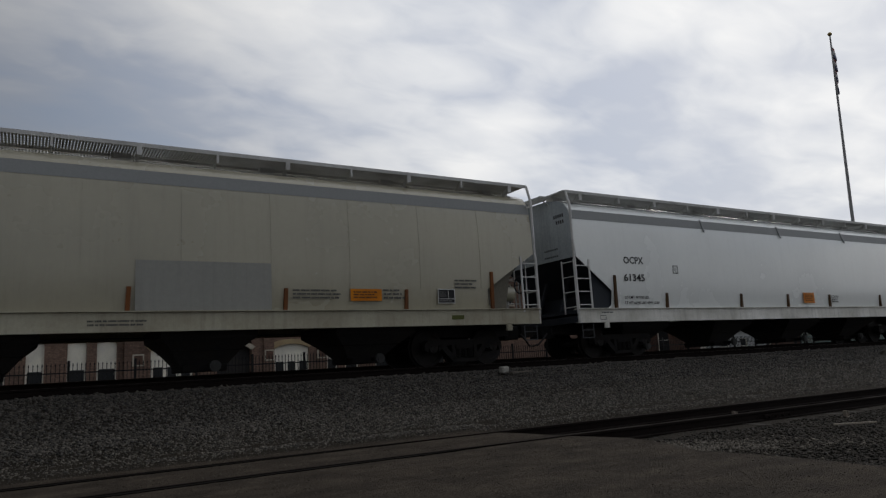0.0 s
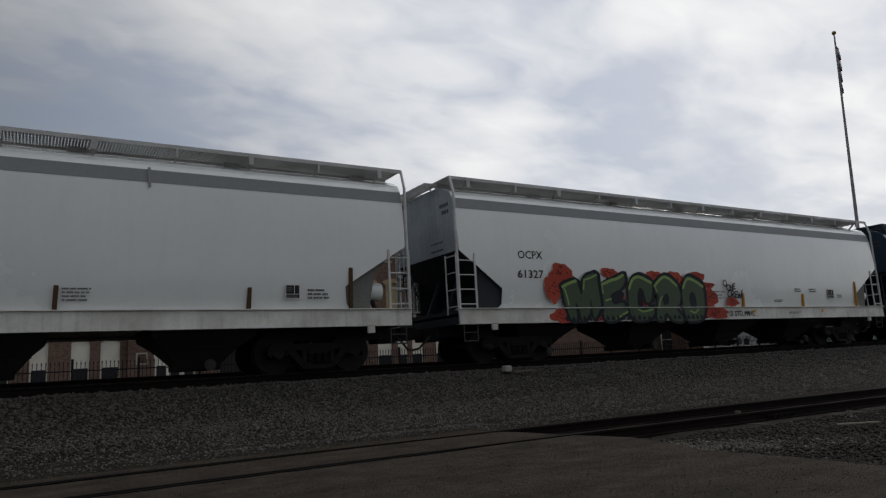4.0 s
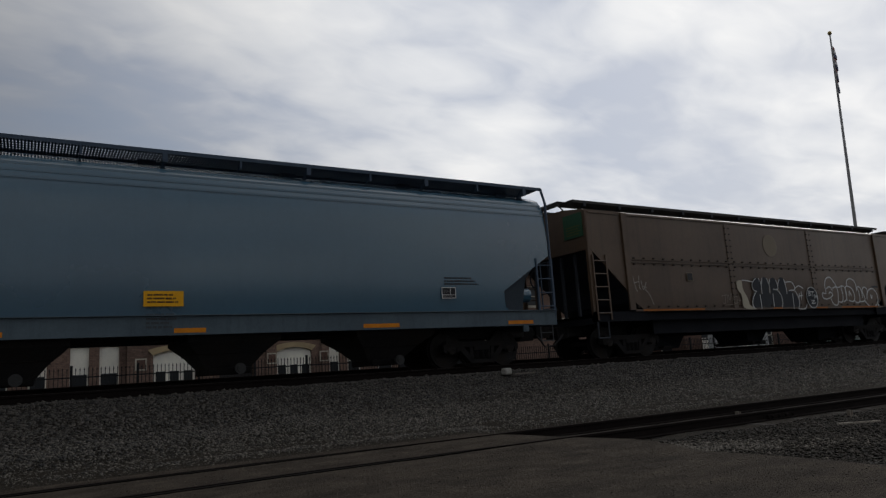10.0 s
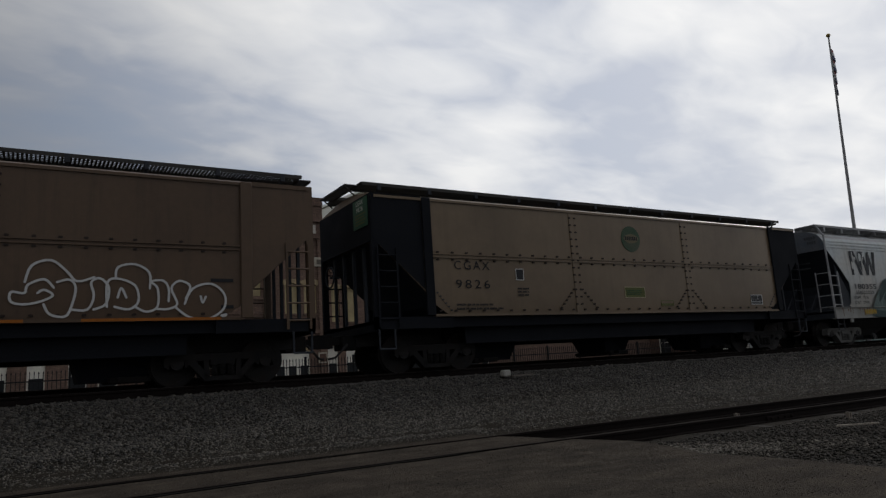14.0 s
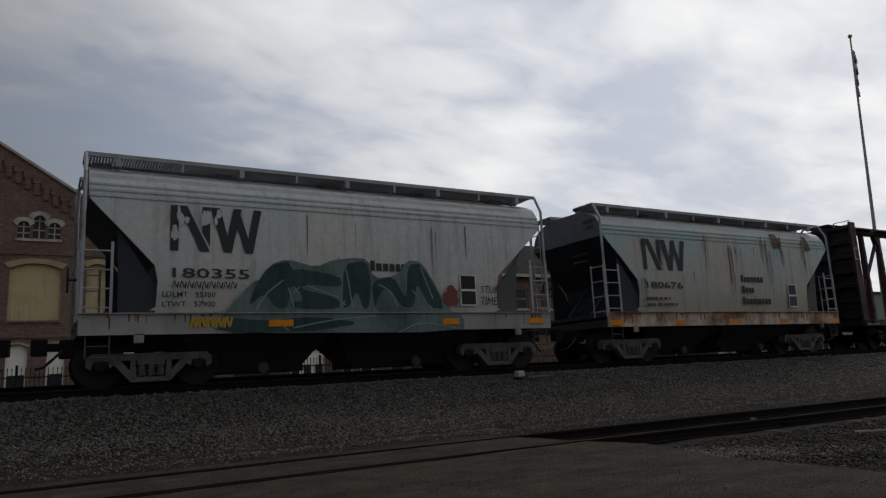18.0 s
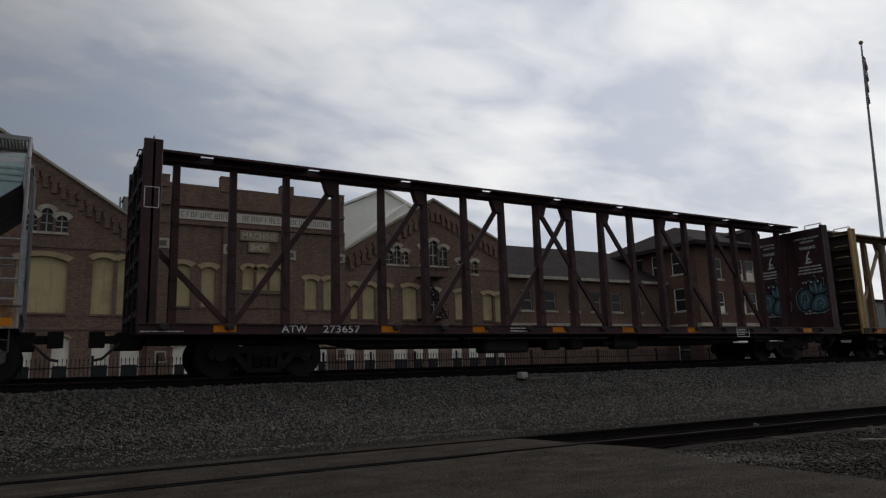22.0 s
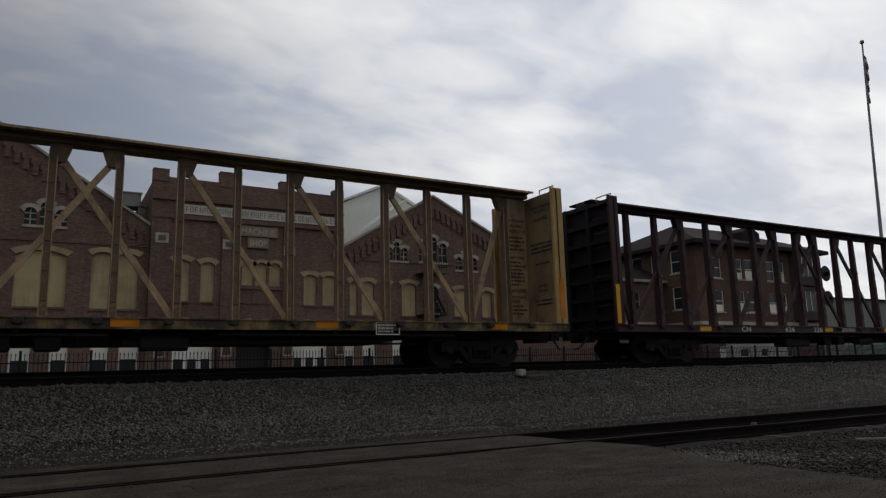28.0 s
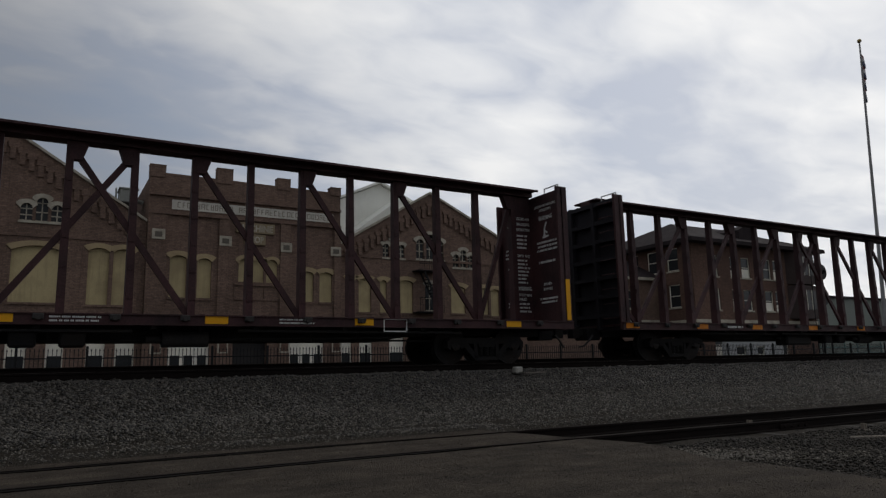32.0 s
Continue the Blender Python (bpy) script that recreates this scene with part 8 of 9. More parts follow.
def centerbeam(label, paint, sill_paint, L=22.8, seed=1, dark_hooks=False, clear=(0, 0), slots=False, web_ends=True):
    c = empty("centerbeam_flatcar", label, "freight car", group="freight cars of the passing train")
    rng = random.Random(seed)
    W = 1.46
    # deck
    bm = new_bm()
    box(bm, 0.1, L - 0.1, -W + 0.1, W - 0.1, 0.98, 1.04)
    part("deck", bm, paint, c)
    for s in (-1, 1):
        bm = new_bm()
        prism(bm, [(s * W - 0.05, 0.86), (s * W + 0.05, 0.86), (s * W + 0.05, 1.05), (s * W + 0.09, 1.05), (s * W + 0.09, 1.072), (s * W - 0.09, 1.072), (s * W - 0.09, 1.05), (s * W - 0.05, 1.05)], "x", 0, L)
        part("side_sill", bm, sill_paint, c)
    bm = new_bm()
    prism(bm, [(0.3, 0.98), (L - 0.3, 0.98), (L - 0.3, 0.72), (L - 4.4, 0.72), (L - 5.2, 0.58), (5.2, 0.58), (4.4, 0.72), (0.3, 0.72)], "y", -0.32, 0.32)
    part("centre_sill", bm, STEEL_DARK, c)
    xp = [0.75 + 1.245 * i for i in range(int((L - 1.2) / 1.245) + 1)]
    xp = [x + (L - xp[0] - xp[-1]) / 2 for x in xp]
    n = len(xp)
    # posts: tapered boxes with flanges
    stained = mat("rust_streaked_post", (0.135, 0.092, 0.062), 0.65, var=0.5, scale=7, col2=(0.34, 0.235, 0.14), streak=0.6, lo=0.56, hi=0.74) if dark_hooks else paint
    bm = new_bm()
    z0, z1 = 1.04, 4.76
    for a, b, w0, w1 in ((-0.08, 0.08, 0.13, 0.08),):
        A = [bm.verts.new((u, v, z0)) for u, v in ((a, -w0), (b, -w0), (b, w0), (a, w0))]
        B = [bm.verts.new((u * 0.9, v, z1)) for u, v in ((a, -w1), (b, -w1), (b, w1), (a, w1))]
        bm.faces.new(A[::-1]), bm.faces.new(B)
        for i in range(4):
            bm.faces.new((A[i], A[(i + 1) % 4], B[(i + 1) % 4], B[i]))
    for k in range(5):
        z = 1.5 + 0.6 * k
        box(bm, -0.05, 0.05, -0.15 + 0.01 * k, -0.11 + 0.01 * k, z, z + 0.12)
    post = part("post", bm, stained, c)
    edges = []
    if dark_hooks:  # the paint survives along the posts' edges
        for u in (-0.083, 0.061):
            bm = new_bm()
            bar(bm, (u + 0.011, -0.136, 1.1), (u + 0.011, -0.088, 4.6), 0.02, 0.02)
            edges.append(part("post_edge", bm, paint, post, "tan paint left along the post's edge"))
    for i, x in enumerate(xp):
        if i == 0:
            post.matrix_basis = pose(x, 0, 0)
        else:
            o = again(post, c, pose(x, 0, 0))
            for edge in edges:
                again(edge, o, pose(0, 0, 0))
    # top chord
    bm = new_bm()
    box(bm, 0.2, L - 0.2, -0.2, 0.2, 4.74, 4.862)
    box(bm, 0.2, L - 0.2, 0.46, 0.5, 4.838, 4.862)
    box(bm, 0.2, L - 0.2, -0.21, 0.5, 4.864, 4.89)
    cut = [0.2] + [v for k in range(n // 2) for v in (xp[2 * k] + 0.45, xp[2 * k] + 0.74)] * slots + [L - 0.2]
    for a, b in zip(cut[0::2], cut[1::2]):
        box(bm, a, b, -0.44, -0.21, 4.865, 4.889)
    chord = part("top_chord", bm, mat("sooted_chord_paint", (0.085, 0.066, 0.045), 0.7, var=0.35, scale=4, col2=(0.14, 0.105, 0.06), streak=0.3) if dark_hooks else paint, c, "slotted top chord")
    bm = new_bm()
    box(bm, 0.2, L - 0.2, -0.5, -0.46, 4.838, 4.862)
    box(bm, 0.2, L - 0.2, -0.5, -0.44, 4.864, 4.89)
    part("chord_edge", bm, paint, chord)
    # diagonals: rising towards the middle from both ends, crossing there
    h = n // 2
    spans = [(i, i + 2) for i in range(1, h, 2)] + [(j, j - 2) for j in range(n - 2, h - 1, -2)]
    for a, b in spans:
        if not (0 <= b < n):
            continue
        bm = new_bm()
        off = 0.006 if b > a else -0.006
        bar(bm, (xp[a], off, 1.1), (xp[b], off, 4.68), 0.08, 0.13)
        part("diagonal", bm, paint, c, "slanting brace")
        bm = new_bm()
        s = 1 if b > a else -1
        prism(bm, [(xp[b] - s * 0.36, 4.78), (xp[b], 4.78), (xp[b], 4.36), (xp[b] - s * 0.22, 4.36), (xp[b] - s * 0.3, 4.6)], "y", -0.1, 0.1)
        part("gusset", bm, stained, c)
    for a, s in ((0, 1), (n - 1, -1)):
        bm = new_bm()
        if not web_ends:
            if s > 0:
                bar(bm, (xp[a] - 0.45, 0, 2.86), (xp[a] + 1.2, 0, 1.15), 0.08, 0.12)
            else:
                bar(bm, (xp[a] + 0.12, 0, 1.1), (xp[a] + 0.5, 0, 4.7), 0.08, 0.12)
            part("diagonal", bm, paint, c, "slanting brace")
            continue
        bar(bm, (xp[a] + s * 0.06, 0, 4.55), (xp[a + s] - s * 0.04, 0, 1.15), 0.08, 0.12)
        part("diagonal", bm, paint, c, "slanting brace")
        bm = new_bm()
        prism(bm, [(xp[a], 4.78), (xp[a] + s * 0.36, 4.78), (xp[a] + s * 0.3, 4.6), (xp[a] + s * 0.2, 4.36), (xp[a], 4.36)], "y", -0.1, 0.1)
        part("gusset", bm, stained, c)
        # a solid web closes the beam between the bulkhead and the first post
        bm = new_bm()
        e = 0 if s > 0 else L
        x0, x1 = sorted((e + s * 0.201, xp[a] - s * 0.02))
        box(bm, x0, x1, -0.05, 0.05, 1.05, 4.735)
        for z in (1.9, 2.9, 3.9):
            box(bm, x0, x1, 0.05, 0.09, z - 0.03, z + 0.03)
        web = part("end_web", bm, paint, c, "solid end web with stencilled loading notes")
        ink = MARK if dark_hooks else WHITE_PAINT
        for word, z, h in (("LOADING AND", 4.06, 0.085), ("UNLOADING", 3.9, 0.085), ("INSTRUCTION", 3.74, 0.085), ("EMPTY FIRST", 2.98, 0.075), ("WARNING", 2.02, 0.12), ("DO NOT MOVE", 1.86, 0.075), ("UNLESS", 1.74, 0.075)):
            lettering(web, word, x0 + 0.1, -0.054, z, h, ink, min(x1 - x0 - 0.14, len(word) * h * 0.62), "stencil", bold=0.02)
        text_bars(web, x0 + 0.1, x1 - 0.03, 3.2, 3.66, -0.0505, 4, ink, rng)
        text_bars(web, x0 + 0.1, x1 - 0.03, 2.2, 2.94, -0.0505, 7, ink, rng)
        text_bars(web, x0 + 0.1, x1 - 0.05, 1.38, 1.7, -0.0505, 3, ink, rng)
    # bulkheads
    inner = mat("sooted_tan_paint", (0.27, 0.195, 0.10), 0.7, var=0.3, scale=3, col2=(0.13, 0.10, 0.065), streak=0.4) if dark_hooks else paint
    # outer faces in a darkened colour that stands for their unlit side
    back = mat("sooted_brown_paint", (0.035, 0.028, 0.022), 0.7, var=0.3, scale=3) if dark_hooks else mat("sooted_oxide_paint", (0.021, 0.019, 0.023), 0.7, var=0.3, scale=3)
    for x, s in ((0, 1), (L, -1)):
        a, b = sorted((x + s * 0.16, x + s * 0.2))
        bm = new_bm()
        box(bm, a, b, -W, W, 0.86, 4.72)
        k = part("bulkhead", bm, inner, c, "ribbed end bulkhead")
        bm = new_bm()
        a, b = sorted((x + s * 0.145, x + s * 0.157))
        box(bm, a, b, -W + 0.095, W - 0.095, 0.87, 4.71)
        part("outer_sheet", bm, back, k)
        for yy in (-W, W - 0.09):
            bm = new_bm()
            a, b = sorted((x - s * 0.02, x + s * 0.34))
            bevelled(bm, a, b, yy, yy + 0.09, 0.86, 4.78, 0.015)
            part("corner_post", bm, paint if not dark_hooks else mat("yellow_tan_post", (0.46, 0.30, 0.12), 0.6, var=0.25, scale=4, col2=(0.34, 0.22, 0.09), streak=0.3), k)
        for z in (1.3, 1.85, 2.4, 2.95, 3.5, 4.05, 4.62):
            bm = new_bm()
            a, b = sorted((x, x + s * 0.16))
            box(bm, a, b, -W + 0.1, W - 0.1, z - 0.06, z + 0.06)
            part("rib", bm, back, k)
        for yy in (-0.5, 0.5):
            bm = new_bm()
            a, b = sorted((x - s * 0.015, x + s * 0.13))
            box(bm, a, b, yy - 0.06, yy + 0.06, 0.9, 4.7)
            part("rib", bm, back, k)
        for i in range(9):
            z = 1.2 + 0.42 * i
            bm = new_bm()
            bar(bm, (x - s * 0.09, -1.3, z), (x - s * 0.09, -0.85, z), 0.016, n=6)
            bar(bm, (x - s * 0.09, -1.3, z), (x, -1.3, z), 0.016, n=6)
            bar(bm, (x - s * 0.09, -0.85, z), (x, -0.85, z), 0.016, n=6)
            part("grab_iron", bm, paint, k)
        bm = new_bm()
        for yy in (-1.35, -0.75):
            bar(bm, (x + s * 0.18, yy, 4.72), (x + s * 0.18, yy, 4.86), 0.018, n=6)
        bar(bm, (x + s * 0.18, -1.35, 4.86), (x + s * 0.18, -0.75, 4.86), 0.018, n=6)
        part("grab_iron", bm, GREY_PIPE, k)
    # strap winches and brackets along the sill
    if "winch" not in PROTO:
        bm = new_bm()
        bevelled(bm, -0.09, 0.09, -W - 0.13, -W - 0.05, 0.95, 1.06, 0.012)
        disc(bm, (0, -W - 0.13, 0.99), 0.05, 0.06, 10)
        PROTO["winch"] = part("strap_winch", bm, STEEL_DARK, c, "dark strap winch")
        PROTO["winch"].matrix_basis = pose(xp[0] - 0.35, 0, 0)
        first = False
    else:
        first = True
    for i in range(n):
        if (i or first) and not clear[0] < xp[i] - 0.35 < clear[1]:
            again(PROTO["winch"], c, pose(xp[i] - 0.35, 0, 0))
        bm = new_bm()
        box(bm, xp[i] - 0.05, xp[i] + 0.05, -W + 0.1, W - 0.1, 1.04, 1.1)
        part("riser", bm, paint, c)
    # underframe gear
    bm = new_bm()
    for i in range(8):
        x = 4.5 + (L - 9.0) * i / 7
        box(bm, x - 0.05, x + 0.05, -W + 0.1, W - 0.1, 0.8, 0.98)
    part("cross_bearer", bm, STEEL_DARK, c)
    bm = new_bm()
    bevelled(bm, 8.2, 9.6, -0.95, -0.45, 0.42, 0.8, 0.05)
    bar(bm, (8.5, -0.7, 0.8), (8.5, -0.7, 0.98), 0.03, n=6)
    bar(bm, (9.3, -0.7, 0.8), (9.3, -0.7, 0.98), 0.03, n=6)
    part("air_reservoir", bm, STEEL_DARK, c, "dark air tank under the deck", smooth=True)
    bm = new_bm()
    bar(bm, (12.6, -0.8, 0.62), (13.5, -0.8, 0.62), 0.16, n=12)
    bar(bm, (12.3, -0.8, 0.62), (12.6, -0.8, 0.62), 0.07, n=10)
    for x in (12.75, 13.35):
        box(bm, x - 0.04, x + 0.04, -0.86, -0.74, 0.7, 0.98)
    part("brake_cylinder", bm, STEEL_DARK, c, smooth=True)
    bm = new_bm()
    bar(bm, (3.0, -0.5, 0.6), (L - 3.0, -0.5, 0.6), 0.025, n=6)
    bar(bm, (4.6, -1.15, 0.62), (8.3, -0.85, 0.66), 0.016, n=6)
    bar(bm, (13.6, -0.8, 0.62), (17.9, -1.0, 0.66), 0.018, n=6)
    for x in (5.3, 6.6, 7.7, 10.6, 11.5, 14.4, 15.7, 16.8):
        bar(bm, (x, -1.02 if x < 8 else -0.9, 0.58), (x, -1.02 if x < 8 else -0.9, 0.98), 0.02, n=5)
    part("brake_rod", bm, STEEL_DARK, c)
    bm = new_bm()
    for a, b in ((3.4, 7.2), (7.4, 12.0), (14.0, L - 3.4)):
        bar(bm, (a, -1.28, 0.78), (b, -1.28, 0.76), 0.03, n=7)
    part("train_pipe", bm, STEEL_DARK, c)
    for x in (10.2, 11.0):
        bm = new_bm()
        bevelled(bm, x - 0.22, x + 0.22, -1.22, -0.9, 0.46, 0.78, 0.04)
        bar(bm, (x, -1.1, 0.78), (x, -1.1, 0.98), 0.04, n=6)
        part("control_valve", bm, TRUCK, c)
    truck(c, 2.55)
    truck(c, L - 2.55)
    coupler(c, 0, -1)
    coupler(c, L, 1)
    return c, xp


WB = 1.515


def cb_reflectors(c, xs, w=0.45, m=ORANGE, z0=0.90, z1=1.05):
    for x in xs:
        plate(c, x, x + w, z0, z1, WB, m, "reflector", "orange reflector strip")


def warn_panel(c, L, rng, ink=WHITE_PAINT, figure=True):
    """Stencilled loading notes on the inner face of the far bulkhead, once on each side of the beam."""
    x = L - 0.205
    wall = lambda u, v, d: (x - 0.006 + d, u, v)
    for q in (-0.76, 0.76):
        for word, z, h, w in (("LOADING AND UNLOADING", 4.36, 0.075, 0.95), ("INSTRUCTION", 4.23, 0.075, 0.5), ("WARNING", 3.98, 0.12, 0.62), ("BETWEEN", 2.12, 0.07, 0.34), ("BULKHEAD", 1.98, 0.07, 0.4)):
            o = lettering(c, word, 0, 0, 0, h, ink, w, "warning_stencil", "stencilled loading notes", bold=0.02)
            o.matrix_basis = pose(x - 0.004, q + w / 2, z, 0, 0, -90)
        for y0, z0, z1, rows in ((0.5, 3.06, 3.4, 3), (0.38, 2.72, 2.84, 1), (0.42, 1.6, 1.8, 2)):
            bm = new_bm()
            h = (z1 - z0) / rows
            for r in range(rows):
                y, e = q - y0 + rng.uniform(0, 0.06), q + y0 - rng.uniform(0, 0.12)
                while y < e:
                    w = rng.uniform(0.022, 0.036)
                    box(bm, x - 0.004, x, y, y + w, z1 - (r + 0.75) * h, z1 - (r + 0.25) * h)
                    y += w + (0.012 if rng.random() < 0.8 else 0.04)
            tagged(part("warning_stencil", bm, ink, c, "stencilled loading notes"), kind="stuff")
        if figure:
            scribble(c, [[(q + 0.02, 3.48), (q + 0.06, 3.68), (q - 0.04, 3.88)], [(q + 0.13, 3.48), (q - 0.1, 3.5)], [(q + 0.06, 3.68), (q - 0.06, 3.6)], [(q + 0.08, 3.5), (q + 0.05, 3.66)]], 0.055, 0.0, ink, "warning_mark", "white warning mark", wall)


def build_c8():
    L = 22.8
    c, xp = centerbeam("empty oxide-brown centre-beam flatcar with graffiti on its bulkhead", BEAM_RED, BEAM_RED, L, 8, clear=(2.6, 4.8), slots=True, web_ends=False)
    lettering(c, "ATW", 2.78, -WB - 0.006, 0.89, 0.16, WHITE_PAINT, 0.56, bold=0.01)
    lettering(c, "273657", 3.69, -WB - 0.006, 0.89, 0.16, WHITE_PAINT, 0.86, bold=0.01)
    cb_reflectors(c, (1.4, 5.07, 7.5, 9.95, 12.4, 15.0, 20.6))
    outline_box(c, 17.2, 17.8, 0.76, 1.06, WB, WHITE_PAINT, 0.025)
    rng = random.Random(5)
    text_bars(c, 17.26, 17.74, 0.8, 1.02, -WB - 0.006, 3, WHITE_PAINT, rng)
    text_bars(c, 8.6, 9.3, 0.9, 1.04, -WB - 0.006, 2, WHITE_PAINT, rng)
    text_bars(c, 0.05, 1.0, 0.89, 0.94, -WB - 0.006, 1, WHITE_PAINT, rng)
    outline_box(c, 0.02, 0.30, 3.35, 3.78, W8, WHITE_PAINT, 0.015)
    warn_panel(c, L, rng)
    wall = lambda u, v, d: (L - 0.215 + d, u, v)
    fill = mat("dusty_blue_spray", (0.075, 0.135, 0.165), 0.6, var=0.35, scale=5, col2=(0.045, 0.085, 0.11))
    lobes = ([(0.62, 1.95), (0.66, 2.3), (0.42, 2.58), (0.1, 2.5), (-0.02, 2.2), (0.12, 1.85), (0.4, 1.72)],
             [(0.18, 1.75), (0.1, 2.1), (-0.12, 2.32), (-0.45, 2.32), (-0.62, 2.05), (-0.55, 1.78), (-0.2, 1.66)],
             [(0.12, 2.4), (0.16, 2.85), (-0.02, 2.58), (-0.1, 3.02), (-0.22, 2.6), (-0.42, 2.9), (-0.4, 2.52), (-0.68, 2.62), (-0.48, 2.34), (-0.12, 2.3)])
    marks = ([(0.5, 2.05), (0.46, 2.3), (0.3, 2.4), (0.2, 2.2), (0.28, 2.0)], [(0.4, 1.85), (0.36, 2.1)], [(-0.05, 1.85), (-0.1, 2.1), (-0.3, 2.15), (-0.42, 1.95), (-0.3, 1.82)], [(-0.2, 1.95), (-0.34, 2.0)], [(0.05, 2.45), (0.06, 2.65)], [(-0.15, 2.42), (-0.12, 2.75)], [(-0.3, 2.45), (-0.36, 2.68)])
    for q in (-0.78, 0.74):
        put = lambda pts: [(q + a * 0.98, b) for a, b in pts]
        for k, pts in enumerate(lobes):
            loop = put(rounded(pts, 2 if k < 2 else 1))
            bm = new_bm()
            paint_fill(bm, loop, -0.002 - 0.004 * k, wall)
            part("graffiti", bm, fill, c, "dusty blue sprayed letter")
            bm = new_bm()
            paint_line(bm, loop, 0.06, -0.0035 - 0.004 * k, True, at=wall)
            part("graffiti", bm, GRAF_NAVY, c, "dark sprayed outline")
            bm = new_bm()
            paint_line(bm, [(q + (a - q) * 1.07, 2.2 + (b - 2.2) * 1.07) for a, b in loop], 0.03, -0.001, True, at=wall)
            part("graffiti", bm, GRAF_BLUE, c, "pale blue sprayed halo")
        scribble(c, [put(m) for m in marks], 0.03, -0.016, GRAF_BLUE, "graffiti", "pale blue sprayed lines", wall)
    return c


W8 = 1.465


def build_c9():
    L = 23.0
    c, xp = centerbeam("empty weathered tan centre-beam flatcar", BEAM_TAN, mat("tan_sill_paint", (0.25, 0.175, 0.075), 0.6, var=0.4, scale=5, col2=(0.06, 0.048, 0.036), streak=0.6, lo=0.4, hi=0.55), L, 9, True, (4.9, 8.8))
    plate(c, 5.0, 8.7, 0.87, 1.06, WB, MARK, "name_panel", "black panel with pale numbers")
    lettering(c, "TTZX", 5.1, -WB - 0.012, 0.89, 0.15, WHITE_PAINT, 0.75, shear=0.15)
    lettering(c, "862", 6.65, -WB - 0.012, 0.89, 0.15, WHITE_PAINT, 0.6, shear=0.15)
    lettering(c, "133", 7.95, -WB - 0.012, 0.89, 0.15, WHITE_PAINT, 0.55, shear=0.15)
    cb_reflectors(c, (0.6, 3.4, 8.75, 12.0, 16.0, 20.5), 0.5)
    outline_box(c, 17.4, 18.0, 0.76, 1.06, WB, WHITE_PAINT, 0.025)
    rng = random.Random(7)
    text_bars(c, 17.46, 17.94, 0.8, 1.02, -WB - 0.006, 3, WHITE_PAINT, rng)
    warn_panel(c, L, rng, DARK_END, False)
    plate(c, L - 0.22, L - 0.08, 1.2, 2.3, W8 + 0.002, ORANGE, "reflector", "orange reflector strip")
    return c


def build_c10(u=0):
    L = 22.8
    c, xp = centerbeam("empty dark brown centre-beam flatcar with yellow corner strips", BEAM_RED, BEAM_RED, L, 10, clear=(5.0, 9.7))
    lettering(c, "CN", 5.2, -WB - 0.006, 0.89, 0.16, WHITE_PAINT, 0.45, bold=0.012)
    lettering(c, "626", 7.4, -WB - 0.006, 0.89, 0.16, WHITE_PAINT, 0.5, bold=0.012)
    lettering(c, "326", 8.95, -WB - 0.006, 0.89, 0.16, WHITE_PAINT, 0.5, bold=0.012)
    cb_reflectors(c, (9.6, 13.3, 16.5, 20.6), 0.45, YELLOW)
    cb_reflectors(c, (3.3,), 0.5, YELLOW)
    rng = random.Random(11)
    text_bars(c, 10.6, 11.6, 0.9, 1.04, -WB - 0.006, 2, WHITE_PAINT, rng)
    text_bars(c, 14.8, 15.6, 0.9, 1.04, -WB - 0.006, 2, WHITE_PAINT, rng)
    outline_box(c, 17.2, 17.8, 0.76, 1.06, WB, WHITE_PAINT, 0.025)
    plate(c, 0.04, 0.18, 1.1, 2.2, W8 + 0.002, YELLOW, "reflector", "yellow corner strip")
    plate(c, L - 0.18, L - 0.04, 1.1, 2.2, W8 + 0.002, YELLOW, "reflector", "yellow corner strip")
    warn_panel(c, L, rng)
    return c


def build_c11():
    L = 22.8
    c, xp = centerbeam("empty maroon-brown centre-beam flatcar with orange sill strips", BEAM_RED, BEAM_RED, L, 11, web_ends=False)
    cb_reflectors(c, (0.1, 3.0, 5.6, 8.6, 11.5, 15.0, 19.0), 0.5, ORANGE)
    rng = random.Random(13)
    text_bars(c, 4.4, 5.2, 0.9, 1.04, -WB - 0.006, 1, WHITE_PAINT, rng)
    warn_panel(c, L, rng)
    return c


TRAIN = [(build_c0(), -7.91), (build_c1(), 12.92), (build_c2(), 33.75), (build_c3(), 54.45), (build_c4(), 75.33), (build_c5(), 93.44),
         (build_nw("180355", NW_SILL2, True), 111.95), (build_nw("180676", NW_SILL, False), 124.83), (build_c8(), 137.60), (build_c9(), 161.85), (build_c10(), 186.60), (build_c11(), 211.20)]


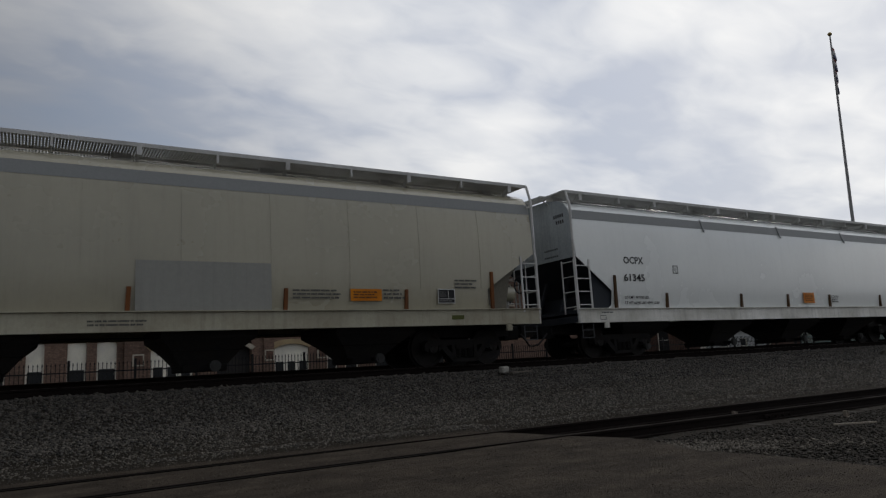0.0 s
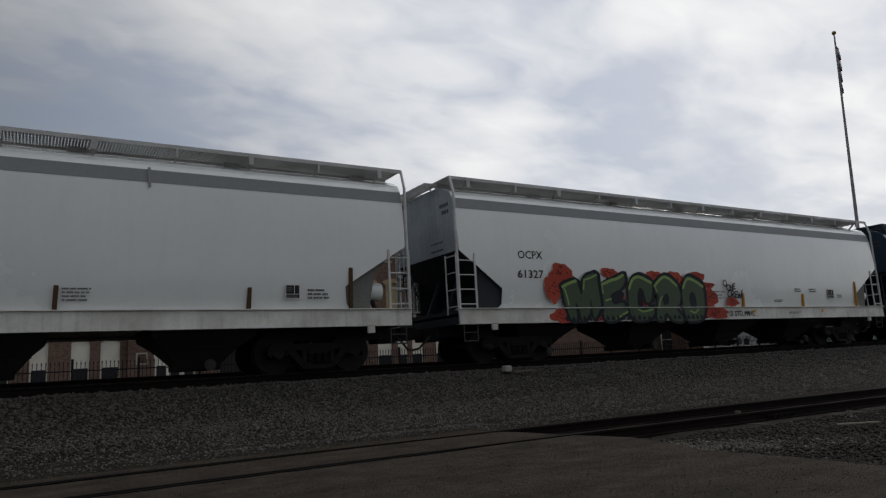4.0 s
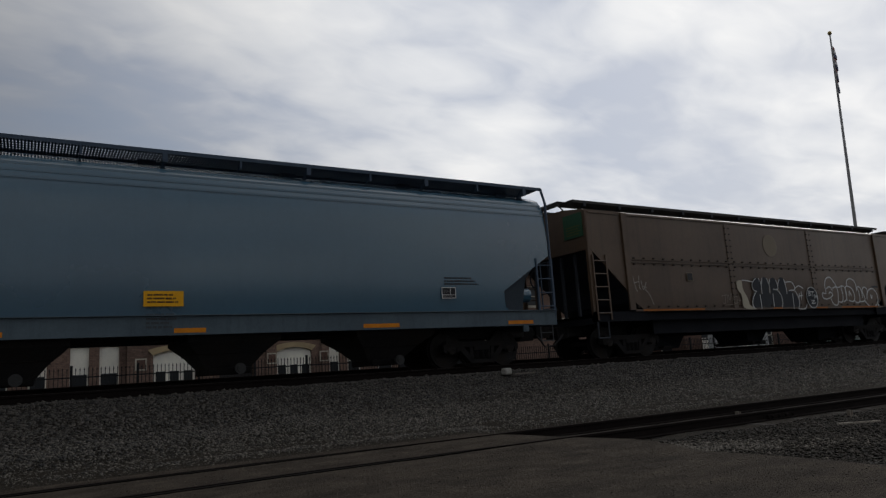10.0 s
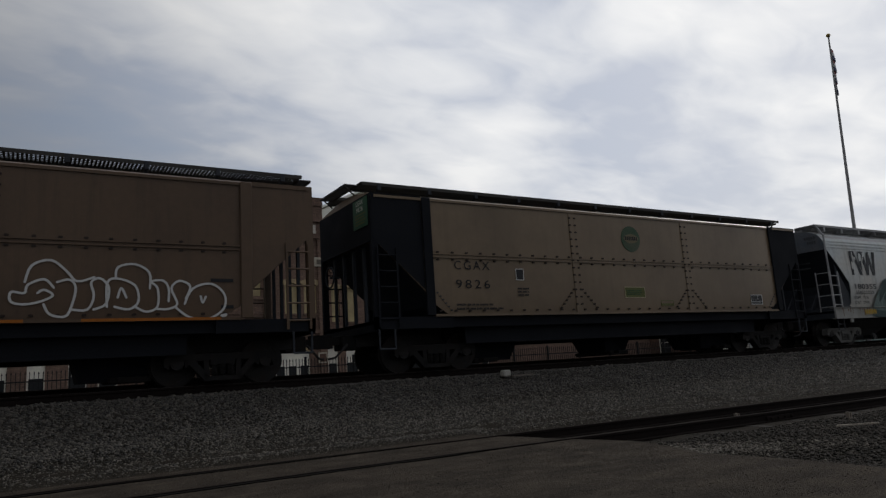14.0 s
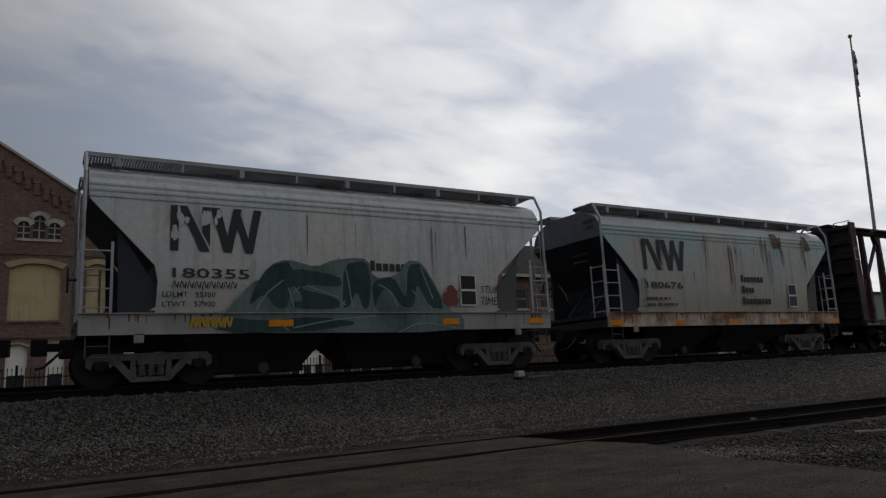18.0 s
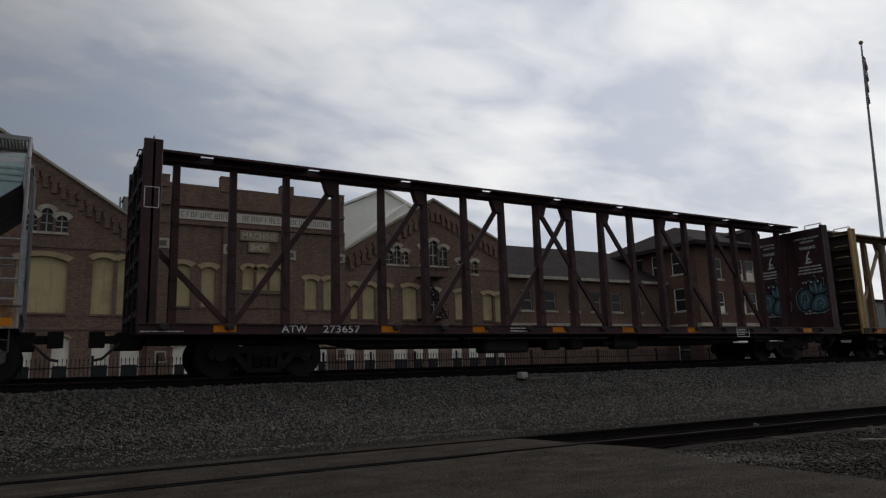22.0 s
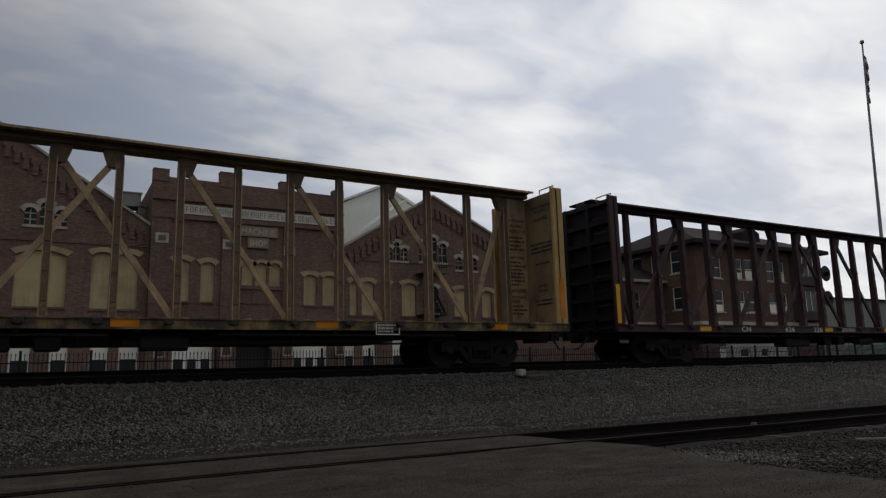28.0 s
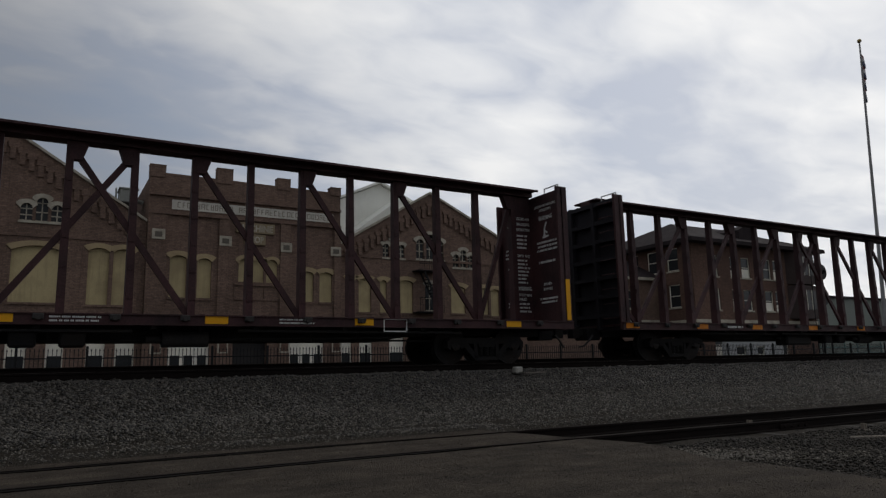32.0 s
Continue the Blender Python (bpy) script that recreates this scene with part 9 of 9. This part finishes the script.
# ---- small things by the tracks, and what stands beyond ----
def small_things():
    bm = new_bm()
    bevelled(bm, 9.79, 9.99, 13.5, 13.7, 0.9, 1.06, 0.03)
    b = part("marker_block", bm, mat("chalky_concrete", (0.33, 0.32, 0.29), 0.9, var=0.4, scale=12, bump=0.8, col2=(0.2, 0.185, 0.16)), None)
    tagged(b, "small chalky white block on the ballast edge", "marker block")
    bm = new_bm()
    prism(bm, [(10.02, 13.45), (10.5, 13.3), (10.52, 13.36), (10.03, 13.55)], "z", 0.9, 0.93)
    b = part("wood_scrap", bm, mat("grey_wood", (0.16, 0.14, 0.12), 0.9, var=0.3), None)
    tagged(b, "thin grey wood scrap beside the marker block", "wood scrap")
    pale = mat("bleached_wood", (0.27, 0.24, 0.2), 0.9, var=0.3, scale=10, bump=0.4, col2=(0.15, 0.12, 0.1))
    x, y = 10.75, 6.0
    bm = new_bm()
    bar(bm, (10.75, 6.28, -0.08), (11.15, 5.85, -0.06), 0.05, 0.02)
    b = part("plank", bm, pale, None)
    tagged(b, "short bleached plank lying on dark ballast", "plank")
    for k, (xx, dy) in enumerate(((11.9, 0.12), (12.6, -1.62))):
        yy = siding_y(xx) + dy
        bm = new_bm()
        box(bm, xx - 0.05, xx - 0.01, yy - 0.03, yy + 0.03, -0.155, -0.035)
        box(bm, xx + 0.015, xx + 0.045, yy - 0.03, yy + 0.03, -0.155, -0.045)
        box(bm, xx - 0.09, xx + 0.09, yy - 0.07, yy + 0.07, -0.17, -0.14)
        t = part("tie_plate", bm, mat("pale_rust", (0.17, 0.145, 0.12), 0.85, var=0.35, scale=12), None)
        tagged(t, "upturned pale rusty tie plate between the rails", "tie plate", group="tie plates")
    rng = random.Random(31)
    bm = new_bm()
    for i in range(3):
        bar(bm, (26.0 + 0.3 * i, 13.1 + 0.1 * i, 0.72 + 0.04 * i), (26.5 + 0.3 * i, 13.0 + 0.1 * i, 0.71 + 0.04 * i), 0.12, 0.08)
    t = part("pale_stone", bm, BALLAST_PALE, None)
    tagged(t, "pale flat stones on the bank", "stone")


small_things()


def beyond():
    wall = mat("pale_render", (0.46, 0.47, 0.47), 0.8, var=0.12, scale=1, col2=(0.36, 0.37, 0.37), streak=0.2)
    shed = empty("low_pale_shed", "low pale rendered shed with dark openings beyond the fence", "shed")
    bm = new_bm()
    wall_front(bm, 47.0, 54.2, 0, [(47.0, 2.7), (54.2, 2.75)], [(48.2, 49.4, 0.8, 2.1), (50.8, 51.8, 0.8, 2.1)], 36.5)
    w = part("wall", bm, wall, shed)
    for a, b in ((48.2, 49.4), (50.8, 51.8)):
        plain_window(w, a, b, 0.8, 2.1, 36.5, sill=False)
    bm = new_bm()
    prism(bm, [(36.3, 2.75), (40.0, 3.0), (40.0, 2.88), (36.3, 2.63)], "x", 46.8, 54.4)
    part("roof", bm, PALE_ROOF, shed)
    rail = empty("teal_railing", "teal painted steel railing beyond the fence", "railing")
    teal = mat("teal_paint", (0.08, 0.17, 0.17), 0.5, var=0.15)
    for z in (1.4, 1.95, 2.5):
        bm = new_bm()
        bar(bm, (58.5, 36.0, z), (74.0, 36.0, z), 0.05, n=6)
        part("rail", bm, teal, rail)
    for i in range(9):
        bm = new_bm()
        bar(bm, (58.5 + 1.9375 * i, 36.0, 0.1), (58.5 + 1.9375 * i, 36.0, 2.52), 0.045, n=6)
        part("post", bm, teal, rail)
    far = empty("far_warehouse", "plain grey flat-roofed warehouse in the distance", "building")
    bm = new_bm()
    box(bm, 98, 150, 60, 80, 0, 9.8)
    part("wall", bm, mat("grey_green_cladding", (0.20, 0.225, 0.20), 0.7, var=0.15, scale=0.6), far)
    bm = new_bm()
    box(bm, 97.7, 150.3, 59.7, 80.3, 9.8, 10.1)
    part("roof", bm, SLATE, far)


beyond()


# ---- what moves ----
def gone(t):
    """How far the train has rolled after t seconds: it slows a little towards the end."""
    d = 6.19 * t
    if t > 20:
        d -= 0.0075 * (min(t, 28) - 20) ** 2 + 0.12 * max(0.0, t - 28)
    return d


def motions():
    times = [0, 4, 8, 12, 16, 20, 22, 24, 26, 28, 30, 32]
    for car, u in TRAIN:
        walk(car, [(t, pose(u - gone(t), TRACK_Y, RAIL)) for t in times])
    steps = [i / 10 for i in range(321)]
    turn = [-degrees_of(gone(t) / 0.457) for t in steps]
    for w, x in SPINNERS:
        walk(w, [(t, pose(x, 0, 0.457, 0, a, 0)) for t, a in zip(steps, turn)])


def degrees_of(a):
    return math.degrees(a)


motions()
